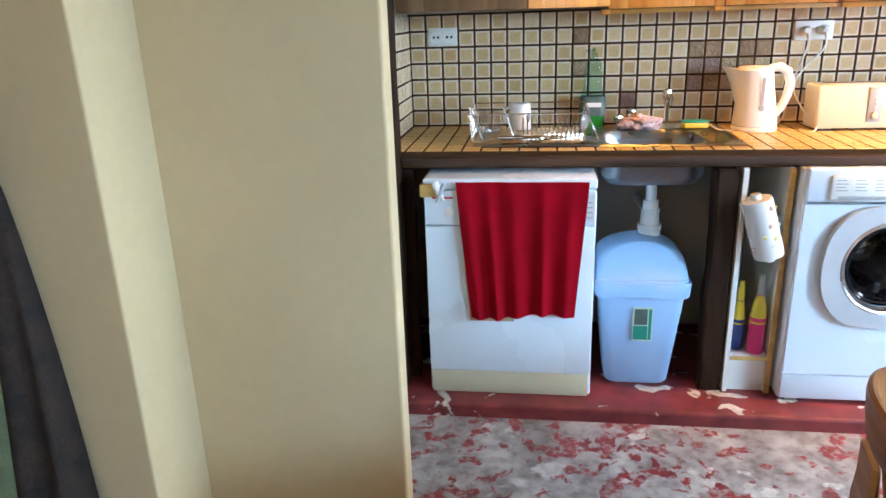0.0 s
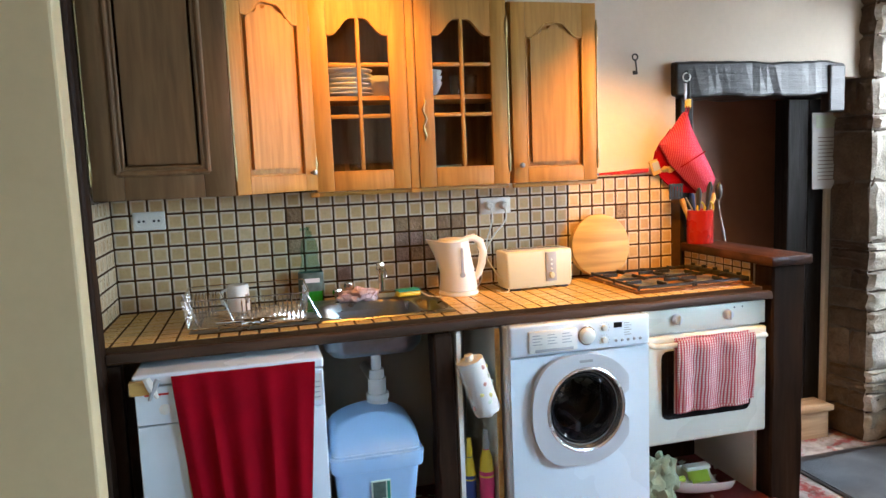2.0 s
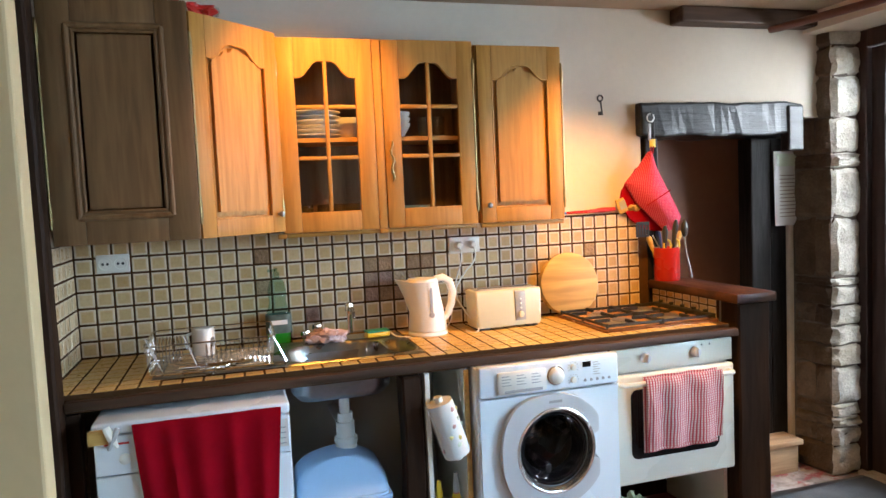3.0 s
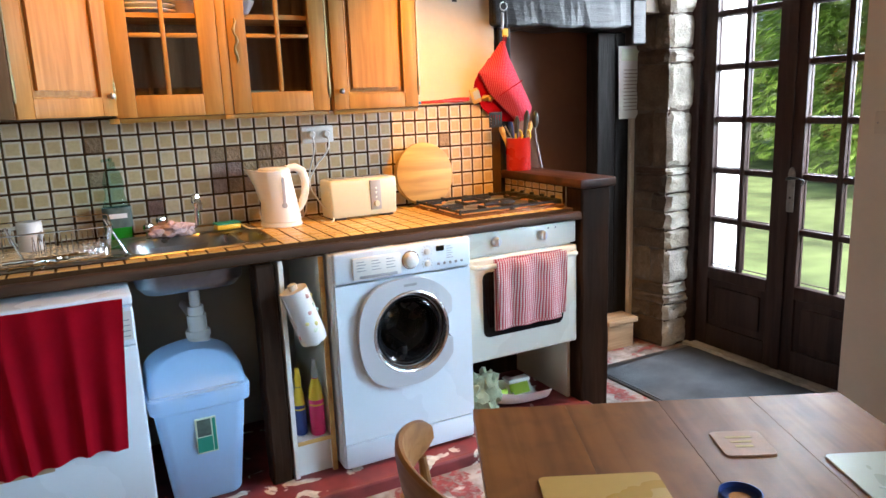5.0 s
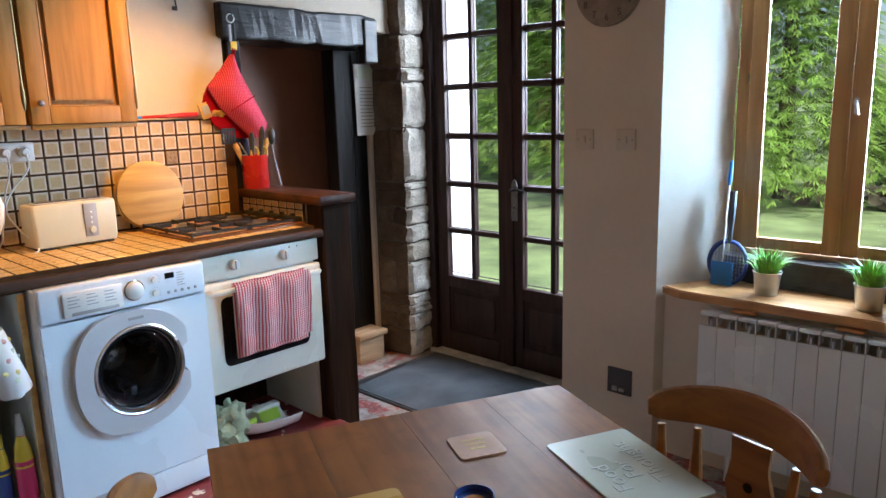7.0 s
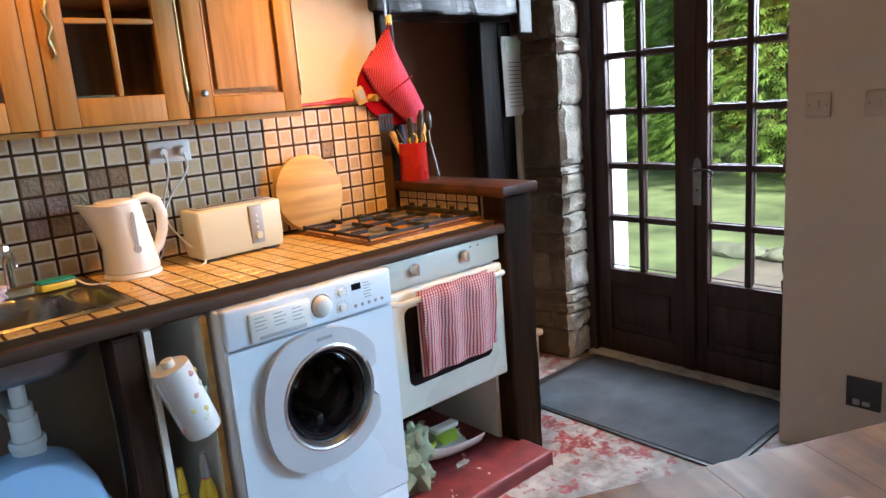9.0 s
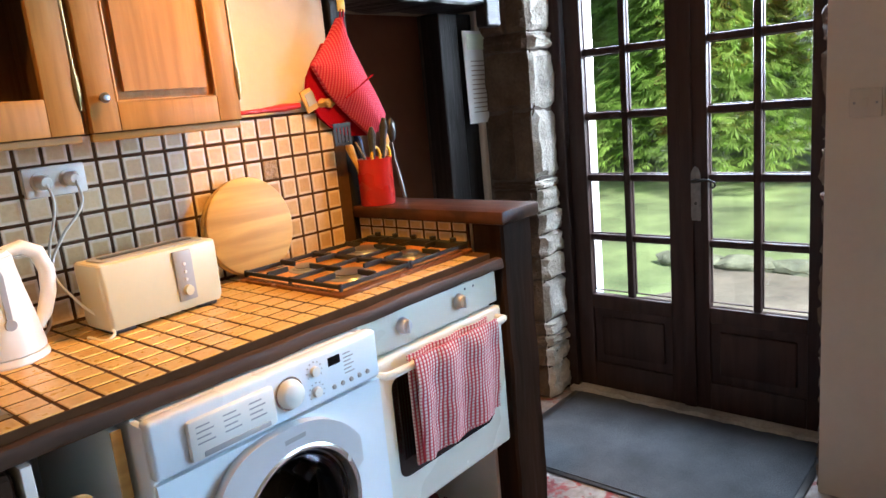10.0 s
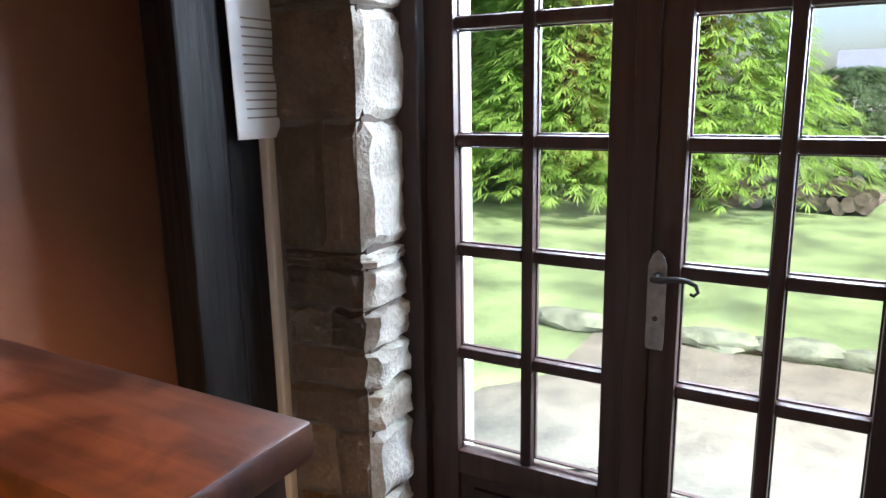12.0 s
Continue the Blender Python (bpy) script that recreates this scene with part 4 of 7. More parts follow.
part("cup_hook", tube(bm_new(), [(0.398, 0.03, 0.33), (0.412, 0.03, 0.33), (0.415, 0.03, 0.315), (0.408, 0.03, 0.30)], 0.003, 6), M["chrome"], cab2)
part("light_rail", box(bm_new(), 0.004, 0.392, -0.012, 0.006, -0.020, -0.002, 0.003), M["oak_x"], cab2)
bag = thing("plastic_bag", "crumpled red plastic bag lying on the wall cabinets", "bag", pose(0.40, 2.72, 2.328))
b = bm_new()
for k, (x, y, r) in enumerate(((-0.18, 0, 0.05), (-0.09, 0.02, 0.055), (0.0, -0.01, 0.05), (0.07, 0.0, 0.045))):
    lump(b, (x, y, r * 0.55), (r * 1.3, r * 1.1, r * 0.62), k * 4 + 3, 0.8, 3)
part("bag_body", b, M["red_glaze"], bag)
part("bag_end", lump(bm_new(), (0.125, -0.01, 0.018), (0.03, 0.03, 0.02), 6, 0.9, 3), M["clear"], bag, "clear plastic end")
for k in range(6):
    solid("dinner_plate", lathe(bm_new(), [(0.05, 0), (0.075, 0.004), (0.115, 0.014), (0.115, 0.017), (0.07, 0.008), (0.0, 0.006)], (0, 0, 0), seg=32), M["china"], "white dinner plate in a stack", "plate", pose(0.90, 2.925, 1.893 + 0.019 * k), "stacked plates")
for x, k in ((1.04, 0), (1.04, 1), (1.245, 0), (1.245, 1), (1.245, 2)):
    solid("bowl", lathe(bm_new(), [(0.03, 0), (0.04, 0.004), (0.068, 0.05), (0.072, 0.062), (0.067, 0.06), (0.036, 0.010), (0.0, 0.008)]), M["china"], "white china bowl in a stack", "bowl", pose(x, 2.93, 1.893 + 0.024 * k), "stacked bowls")
for x, z in ((0.85, 1.534), (0.925, 1.534), (0.99, 1.534), (1.045, 1.534), (1.37, 1.893), (1.435, 1.893), (1.40, 2.0)):
    if z < 1.95:
        solid("tumbler", lathe(bm_new(), [(0.026, 0), (0.03, 0.09), (0.028, 0.09), (0.024, 0.006), (0, 0.005)], seg=18, close=False), M["clear"], "clear drinking glass on the cabinet shelf", "glass", pose(x, 2.90, z), "drinking glasses")
solid("salad_bowl", lathe(bm_new(), [(0.04, 0), (0.08, 0.03), (0.10, 0.07), (0.095, 0.07), (0.07, 0.03), (0, 0.01)]), M["cloth_pale"], "pale green bowl in the cabinet", "bowl", pose(1.29, 2.93, 1.534))
solid("small_box", box(bm_new(), -0.04, 0.04, -0.02, 0.02, 0, 0.045, 0.002), M["paper"], "small white carton in the cabinet", "box", pose(1.42, 2.86, 1.534))

# ---- dishwasher ----
dw = thing("dishwasher", "white freestanding dishwasher under the worktop", "dishwasher", pose(0.085, 2.335, PL))
part("body", box(bm_new(), 0, 0.615, 0.03, 0.58, 0.0, 0.80, 0.006), M["enamel"], dw)
part("lid", box(bm_new(), 0, 0.615, 0.0, 0.58, 0.815, 0.855, 0.012, 3), M["enamel"], dw)
part("control_panel", box(bm_new(), 0.005, 0.61, 0.0, 0.04, 0.685, 0.812, 0.006), M["enamel"], dw)
part("door", box(bm_new(), 0.005, 0.61, 0.002, 0.032, 0.10, 0.68, 0.005), M["enamel"], dw)
part("kick_plate", box(bm_new(), 0.01, 0.605, 0.012, 0.04, 0.002, 0.096, 0.003), M["plastic_cream"], dw, "cream kick plate")
b = lathe(bm_new(), [(0.018, 0), (0.018, 0.004), (0.012, 0.008), (0, 0.009)], (0.095, 0.0, 0.735), (0, -1, 0), 20)
part("button", b, M["plastic_white"], dw)
part("maker_mark", box(bm_new(), 0.035, 0.11, -0.0006, 0, 0.783, 0.790), M["red_glaze"], dw)
lab = part("programme_label", box(bm_new(), 0.565, 0.605, -0.001, 0, 0.705, 0.80), M["plastic_white"], dw)
for k in range(4):
    part("text_line", box(bm_new(), 0.572, 0.598, -0.0016, -0.001, 0.715 + 0.018 * k, 0.718 + 0.018 * k), M["grey_plastic"], lab)


def dish_towel(u, v):
    x = 0.207 + 0.463 * u + v * (0.048 * (1 - u) - 0.04 * u)
    drop = 0.505 * v + v * (0.010 * math.sin(u * 7 + 0.4) - 0.012 * u)
    ridge = sum(h * math.exp(-((u - c - 0.03 * v) / w) ** 2) for c, w, h in ((0.06, 0.05, 0.7), (0.24, 0.045, 1.0), (0.43, 0.07, 0.75), (0.66, 0.05, 0.8), (0.87, 0.06, 0.6)))
    y = 2.320 - 0.010 * math.sin(math.pi * min(1, v * 4) / 2) - 0.038 * v ** 0.55 * ridge - 0.006 * noise.noise((u * 5, v * 4, 0.3))
    return (x, y, 0.955 - drop + 0.004 * math.sin(u * 9) * v)


solid("towel", shell(bm_new(), 60, 26, dish_towel, (0, 0.006, 0)), M["red_cloth"], "dark red cotton towel hanging over the dishwasher", "towel")
b = shell(bm_new(), 12, 16, lambda u, v: (0.212 + 0.20 * u + 0.036 * v * (1 - u) + 0.006 * noise.noise((u, v * 5, 3)), 2.3300, 0.940 - 0.515 * v), (0, 0.004, 0))
solid("dish_cloth", b, M["cloth_beige"], "thin beige cloth hanging behind the red towel", "cloth")
t = thing("clothes_clip", "white clip with a wooden block at the dishwasher's corner", "clip", pose(0.12, 2.33, 0.925))
part("block", box(bm_new(), -0.04, 0.02, -0.022, 0.0, -0.02, 0.025, 0.003), M["board"], t, "small wooden block")
part("jaw", tube(bm_new(), [(0.015, -0.026, 0.035), (0.03, -0.03, 0.0), (0.045, -0.028, -0.03)], [0.012, 0.014, 0.006], 8), M["plastic_white"], t)
part("jaw", tube(bm_new(), [(0.05, -0.026, 0.03), (0.035, -0.034, 0.0), (0.02, -0.032, -0.035)], [0.008, 0.010, 0.005], 8), M["grey_plastic"], t)

# ---- waste bin ----
bin_ = thing("waste_bin", "pale blue plastic bin with domed swing lid", "bin", pose(0.885, 2.575, PL))


def rounded(hw, hd, r, n=6):
    pts = []
    for cx, cy, a0 in ((hw - r, hd - r, 0), (-hw + r, hd - r, 90), (-hw + r, -hd + r, 180), (hw - r, -hd + r, 270)):
        pts += [(cx + r * math.cos(radians(a0 + 90 * k / n)), cy + r * math.sin(radians(a0 + 90 * k / n))) for k in range(n + 1)]
    return pts


def loft(bm, levels, cap_low=True, cap_high=True):
    """A body through levels of (z, half width, half depth, corner radius[, dx, dy])."""
    rings = []
    for z, hw, hd, r, *o in levels:
        dx, dy = o if o else (0, 0)
        rings.append([bm.verts.new((x + dx, y + dy, z)) for x, y in rounded(hw, hd, r)])
    k = len(rings[0])
    for a, c in zip(rings, rings[1:]):
        for i in range(k):
            bm.faces.new((a[i], a[(i + 1) % k], c[(i + 1) % k], c[i]))
    if cap_low:
        bm.faces.new(rings[0][::-1])
    if cap_high:
        bm.faces.new(rings[-1])
    return bm


part("body", loft(bm_new(), [(0.0, 0.115, 0.10, 0.04), (0.01, 0.122, 0.106, 0.04), (0.375, 0.16, 0.135, 0.04)]), M["bin_blue"], bin_)
part("rim", loft(bm_new(), [(0.375, 0.17, 0.145, 0.045), (0.378, 0.176, 0.15, 0.045), (0.43, 0.180, 0.153, 0.045), (0.436, 0.176, 0.15, 0.045)]), M["bin_blue"], bin_)
levels = []
for k in range(11):
    f = math.sin(math.pi / 2 * k / 10)
    hw = 0.164 * (1 - f ** 3.6) ** 0.5 + 0.004
    hd = 0.135 - 0.062 * f
    levels.append((0.436 + 0.128 * f, hw, hd, min(0.03, hw * 0.6), 0.0, 0.045 * f))
part("lid", loft(bm_new(), levels), M["bin_blue"], bin_)
part("lid_lip", loft(bm_new(), [(0.4365, 0.168, 0.143, 0.04), (0.444, 0.167, 0.141, 0.04)]), M["bin_blue"], bin_)
part("grip", box(bm_new(), -0.05, 0.05, -0.162, -0.148, 0.43, 0.442, 0.004), M["bin_blue"], bin_)
lab = part("sticker", box(bm_new(), -0.03, 0.043, -0.137, -0.1285, 0.20, 0.335), M["pale_label"], bin_, "green and white product sticker")
part("sticker_print", box(bm_new(), -0.027, 0.026, -0.1385, -0.137, 0.205, 0.262), M["green_label"], lab)
part("sticker_print", box(bm_new(), -0.024, 0.024, -0.1385, -0.137, 0.266, 0.33), M["dark_print"], lab)
part("sticker_print", box(bm_new(), 0.029, 0.040, -0.1385, -0.137, 0.205, 0.33), M["green_label"], lab)

# ---- sink ----
sink = thing("sink", "stainless steel inset sink with drainer", "sink", pose(0.97, 2.745, CT) @ Matrix.Diagonal((1, 0.9, 1, 1)))
hole = rounded(0.20, 0.165, 0.08)


def pressed(x, y, cx, cy, hw, hd, depth, edge, p=4.0):
    """How deep a rounded bowl is pressed into the sheet at (x, y)."""
    r = (abs((x - cx) / hw) ** p + abs((y - cy) / hd) ** p) ** (1 / p)
    k = max(0.0, min(1.0, (1 - r) / edge))
    return depth * k * k * (3 - 2 * k)


b = bm_new()
NX, NY = 72, 60
sheet = []
for i in range(NX + 1):
    row = []
    for j in range(NY + 1):
        x, y = 0.264 * (2 * i / NX - 1), 0.246 * (2 * j / NY - 1)
        z = 0.007 - pressed(x, y, -0.05, -0.03, 0.19, 0.185, 0.155, 0.22) - pressed(x, y, 0.195, -0.03, 0.05, 0.17, 0.045, 0.5) - pressed(x, y, 0.0, 0.0, 0.256, 0.238, 0.004, 0.06)
        row.append(b.verts.new((x, y, 0.001 if i in (0, NX) or j in (0, NY) else z)))
    sheet.append(row)
for i in range(NX):
    for j in range(NY):
        b.faces.new((sheet[i][j], sheet[i + 1][j], sheet[i + 1][j + 1], sheet[i][j + 1]))
part("bowl", b, M["sink_steel"], sink)
b = bm_new()
rings = [[b.verts.new((x * s - 0.05, y * s - 0.03, z)) for x, y in hole] for z, s in ((-0.03, 1.0), (-0.13, 0.95), (-0.16, 0.82), (-0.166, 0.3))]
for a, c in zip(rings, rings[1:]):
    for i in range(len(a)):
        b.faces.new((a[i], a[(i + 1) % len(a)], c[(i + 1) % len(a)], c[i]))
b.faces.new(rings[-1])
part("bowl_underside", b, M["steel_dark"], sink)
b = bm_new()
box(b, -0.72, -0.264, -0.235, 0.235, 0.001, 0.006, 0.002)
for k in range(9):
    part("drainer_rib", box(bm_new(), -0.66, -0.30, -0.19 + 0.046 * k, -0.176 + 0.046 * k, 0.0055, 0.010, 0.0015, 1), M["sink_steel"], sink)
part("drainer", b, M["sink_steel"], sink)
part("plug", lathe(bm_new(), [(0.03, 0), (0.03, 0.006), (0.012, 0.012), (0, 0.013)], (-0.03, -0.02, -0.147), seg=20), M["plastic_white"], sink, "white sink plug")
part("brush", tube(bm_new(), [(0.0, -0.02, -0.13), (0.03, 0.0, -0.085), (0.05, 0.03, -0.07), (0.06, 0.07, -0.09)], [0.010, 0.012, 0.011, 0.008], 8), M["plastic_cream"], sink, "curved cream brush handle")
trap = thing("waste_trap", "white plastic bottle trap under the sink", "pipe", pose(0.93, 2.67, 0.60))
part("trap_body", lathe(bm_new(), [(0.03, 0.0), (0.042, 0.004), (0.042, 0.09), (0.036, 0.10), (0.036, 0.17), (0.0, 0.17)], seg=20), M["plastic_white"], trap)
part("collar", lathe(bm_new(), [(0.043, 0.085), (0.046, 0.09), (0.046, 0.105), (0.043, 0.11)], seg=20), M["plastic_white"], trap)
part("nut", lathe(bm_new(), [(0.03, 0.17), (0.03, 0.205)], seg=14), M["plastic_white"], trap)
part("outlet", tube(bm_new(), [(0, 0, 0.14), (0.0, 0.2, 0.13), (0.0, 0.37, 0.12)], 0.02, 12), M["plastic_white"], trap)
part("tailpiece", tube(bm_new(), [(0, 0, 0.205), (0, 0, 0.272)], 0.02, 12), M["plastic_white"], trap)


def tap_knob(parent, x, y, z):
    b = lathe(bm_new(), [(0.012, 0), (0.012, 0.02), (0.018, 0.025), (0.022, 0.035), (0.019, 0.05), (0.01, 0.056), (0, 0.057)], (x, y, z), seg=8)
    part("tap_handle", b, M["chrome"], parent)


tap = thing("tap", "chrome sink tap with fluted handles", "tap", pose(0.97, 2.935, CT + 0.006))
part("base", loft(bm_new(), [(0, 0.13, 0.028, 0.027), (0.02, 0.125, 0.025, 0.024), (0.026, 0.11, 0.018, 0.017)]), M["chrome"], tap)
part("spout", tube(bm_new(), [(0.04, 0, 0.02), (0.04, 0, 0.10), (0.04, -0.02, 0.128), (0.04, -0.06, 0.135), (0.04, -0.10, 0.12), (0.04, -0.105, 0.10)], [0.012, 0.011, 0.011, 0.010, 0.010, 0.010], 12), M["chrome"], tap)
b = lathe(bm_new(), [(0.010, 0.10), (0.016, 0.11), (0.019, 0.13), (0.016, 0.15), (0.008, 0.156), (0, 0.157)], (0.04, 0, 0), seg=8)
part("tap_handle", b, M["chrome"], tap)
tap_knob(tap, -0.10, 0, 0.022)
tap_knob(tap, -0.15, -0.01, 0.0)
b = bm_new()
for k, (x, y, z, r) in enumerate(((0, 0, 0.022, 0.04), (0.05, 0.01, 0.018, 0.035), (-0.045, 0.0, 0.018, 0.03), (0.02, -0.02, 0.03, 0.03))):
    lump(b, (x, y, z), (r * 1.3, r, r * 0.75), k * 3 + 1, 0.6, 3)
solid("dishcloth", b, M["cloth_pink"], "crumpled pink dishcloth behind the sink", "cloth", pose(0.90, 2.90, CT + 0.008))
t = thing("sponge", "yellow washing-up sponge with green scourer", "sponge", pose(1.12, 2.905, CT + 0.008, 0, 0, 8))
part("foam", box(bm_new(), -0.05, 0.05, -0.03, 0.03, 0, 0.022, 0.006), M["yellow"], t)
part("scourer", box(bm_new(), -0.05, 0.05, -0.03, 0.03, 0.0225, 0.029, 0.002), M["green_label"], t)

# ---- dish rack ----
rack = thing("dish_rack", "chrome wire dish rack on the drainer", "dish rack", pose(0.455, 2.66, CT + 0.012))
RW, RD = 0.22, 0.17
for z, s in ((0.012, 0.92), (0.115, 1.0)):
    part("rim_wire", tube(bm_new(), [(x, y, z) for x, y in rounded(RW * s, RD * s, 0.03)] + [(RW * s, (RD - 0.03) * s, z)], 0.003, 6), M["chrome"], rack)
for k in range(13):
    y = -RD + 0.02 + k * (2 * RD - 0.04) / 12
    part("base_wire", tube(bm_new(), [(-RW, y, 0.115), (-RW * 0.93, y, 0.014), (RW * 0.93, y, 0.014), (RW, y, 0.115)], 0.0016, 5), M["chrome"], rack)
for k in range(14):
    x = -0.02 + k * 0.0165
    pts = [(x, -0.13 + 0.13 * (1 - math.cos(a)) * 0.5 + 0.0, 0.015 + 0.075 * math.sin(a)) for a in (math.pi * j / 10 for j in range(11))]
    part("plate_loop", tube(bm_new(), pts, 0.0016, 5), M["chrome"], rack)
for k in range(8):
    x = -0.20 + k * 0.012
    pts = [(x, 0.02 + 0.055 * (1 - math.cos(a)), 0.015 + 0.09 * math.sin(a)) for a in (math.pi * j / 10 for j in range(11))]
    part("plate_loop", tube(bm_new(), pts, 0.0016, 5), M["chrome"], rack)
for x0, x1 in ((-0.215, -0.165), (-0.09, -0.045), (0.20, 0.255)):
    part("folding_arm", tube(bm_new(), [(x0, -0.12, 0.135), (x1, -0.13, 0.012)], 0.0045, 8), M["chrome"], rack)
for k in range(5):
    b = tube(bm_new(), [(-0.08, 0, 0), (0, 0.006, 0.004), (0.05, 0.002, 0.002), (0.085, 0, 0.002)], [0.006, 0.003, 0.004, 0.010], 7)
    solid("spoon", b, M["chrome"], "steel spoon lying in the dish rack", "cutlery", pose(0.42 + 0.03 * k, 2.515 + 0.012 * (k % 3), CT + 0.034, 0, 0, 12 * k - 20), "cutlery in the rack")
mug = thing("mug", "white china mug upside down in the rack", "mug", pose(0.42, 2.78, CT + 0.030))
part("cup", lathe(bm_new(), [(0.042, 0.0), (0.043, 0.004), (0.041, 0.095), (0.036, 0.102), (0, 0.103)]), M["china"], mug)
part("handle", tube(bm_new(), [(-0.04, 0, 0.02), (-0.062, 0, 0.03), (-0.066, 0, 0.055), (-0.06, 0, 0.078), (-0.04, 0, 0.085)], 0.006, 8), M["china"], mug)
part("motif", lump(bm_new(), (0.03, -0.026, 0.05), (0.012, 0.012, 0.02), 2, 0.4), M["grey_plastic"], mug, "grey printed flower motif")
soap = thing("soap_bottle", "clear washing-up bottle half full of green soap", "bottle", pose(0.715, 2.985, CT) @ Matrix.Scale(1.14, 4))
part("bottle_body", loft(bm_new(), [(0, 0.042, 0.025, 0.022), (0.006, 0.047, 0.029, 0.025), (0.10, 0.047, 0.029, 0.025), (0.16, 0.030, 0.024, 0.022), (0.20, 0.034, 0.024, 0.022), (0.235, 0.026, 0.02, 0.018), (0.25, 0.013, 0.013, 0.012)]), M["soap_glass"], soap)
part("liquid", loft(bm_new(), [(0.003, 0.040, 0.023, 0.02), (0.06, 0.044, 0.026, 0.022)]), M["soap_green"], soap)
part("label", loft(bm_new(), [(0.045, 0.048, 0.030, 0.026), (0.115, 0.047, 0.030, 0.026)], False, False), M["dark_print"], soap, "dark green and white label")
part("label_band", box(bm_new(), -0.030, 0.030, -0.0315, -0.0305, 0.078, 0.094), M["paper"], soap)
part("cap", lathe(bm_new(), [(0.013, 0.25), (0.013, 0.268), (0.006, 0.272), (0.006, 0.285), (0, 0.286)], seg=14), M["soap_glass"], soap)
part("nozzle", tube(bm_new(), [(0, 0, 0.278), (-0.03, 0, 0.276)], 0.005, 8), M["soap_glass"], soap)

# ---- narrow shelf unit ----
unit = thing("narrow_shelf_unit", "narrow white open shelf unit between post and washer", "shelf unit", pose(1.20, 2.43, PL))
part("side", box(bm_new(), 0, 0.018, 0, 0.45, 0, 0.87, 0.001, 1), M["plastic_white"], unit)
part("side", box(bm_new(), 0.152, 0.170, 0, 0.45, 0, 0.87, 0.001, 1), M["plastic_white"], unit)
part("side_edge", box(bm_new(), 0.151, 0.171, -0.003, 0, 0, 0.87), M["board"], unit, "bare wood edge")
part("shelf", box(bm_new(), 0.018, 0.152, 0.0, 0.45, 0.135, 0.153), M["plastic_white"], unit)
part("shelf_edge", box(bm_new(), 0.018, 0.152, -0.003, 0, 0.136, 0.152), M["board"], unit, "bare wood edge")
part("plinth", box(bm_new(), 0.018, 0.152, 0.02, 0.035, 0, 0.134), M["plastic_white"], unit)
part("back", box(bm_new(), 0.018, 0.152, 0.44, 0.45, 0.153, 0.87), M["grey_plastic"], unit)
roll = thing("paper_roll", "patterned white kitchen paper roll hanging askew", "kitchen roll", pose(1.245, 2.41, 0.875, 0, -17, 0))
part("paper", lathe(bm_new(), [(0.018, -0.215), (0.05, -0.215), (0.052, -0.20), (0.052, -0.012), (0.05, 0), (0.018, 0)], seg=26), M["paper"], roll)
part("loose_sheet", shell(bm_new(), 4, 8, lambda u, v: (-0.052 + 0.006 * v, -0.02 + 0.06 * u, -0.005 - 0.205 * v), (0.002, 0, 0)), M["paper"], roll)
random.seed(2)
for k in range(9):
    a, z = random.uniform(math.pi * 1.1, math.pi * 1.9), random.uniform(-0.19, -0.03)
    part("printed_flower", lump(bm_new(), (0.0515 * math.cos(a), 0.0515 * math.sin(a), z), (0.010, 0.003, 0.010), k, 0.5, 1), (M["pale_yellow"], M["pale_rose"], M["pale_label"])[k % 3], roll)
part("holder", tube(bm_new(), [(0, 0, 0.02), (0, 0, -0.235)], 0.017, 12), M["plastic_white"], roll)


def spray_can(x, y, mats, label, r=0.026, h=0.20):
    t = thing("spray_bottle", label, "bottle", pose(x, y, PL + 0.153), "cleaning bottles")
    part("bottle_body", lathe(bm_new(), [(r * 0.9, 0), (r, 0.006), (r, h * 0.62), (r * 0.86, h * 0.68), (r * 0.8, h * 0.82), (0.012, h * 0.98), (0.012, h)], seg=20), M[mats[0]], t)
    part("shoulder", lathe(bm_new(), [(r * 1.01, h * 0.63), (r * 0.88, h * 0.69), (r * 0.82, h * 0.82), (0.013, h * 0.985)], seg=20, close=False), M[mats[1]], t)
    part("cap", lathe(bm_new(), [(0.013, h), (0.014, h + 0.03), (0.011, h + 0.05), (0.009, h + 0.075), (0, h + 0.077)], seg=14), M[mats[2]], t)
    part("label_band", lathe(bm_new(), [(r * 1.012, h * 0.53), (r * 1.012, h * 0.56)], seg=20, close=False), M["yellow"], t)


spray_can(1.315, 2.47, ("pink", "yellow", "grey_plastic"), "pink and yellow spray bottle on the low shelf", 0.030, 0.235)
spray_can(1.255, 2.50, ("navy", "yellow", "yellow"), "navy aerosol can with yellow cap on the shelf", 0.024, 0.20)

# ---- washing machine ----
wm = thing("washing_machine", "white front-loading washing machine with round door", "washing machine", pose(1.385, 2.37, PL) @ Matrix.Diagonal((1, 1, 1.03, 1)))
for nm, bb in (("side", (0, 0.02, 0.012, 0.56, 0.01, 0.85)), ("side", (0.57, 0.59, 0.012, 0.56, 0.01, 0.85)), ("top", (0.021, 0.569, 0.012, 0.56, 0.825, 0.85)), ("back", (0.021, 0.569, 0.54, 0.56, 0.01, 0.824)), ("bottom", (0.021, 0.569, 0.03, 0.539, 0.01, 0.03))):
    part(nm, box(bm_new(), *bb, 0.008), M["enamel"], wm)
DC = (0.302, 0.0, 0.522)  # centre of the round door


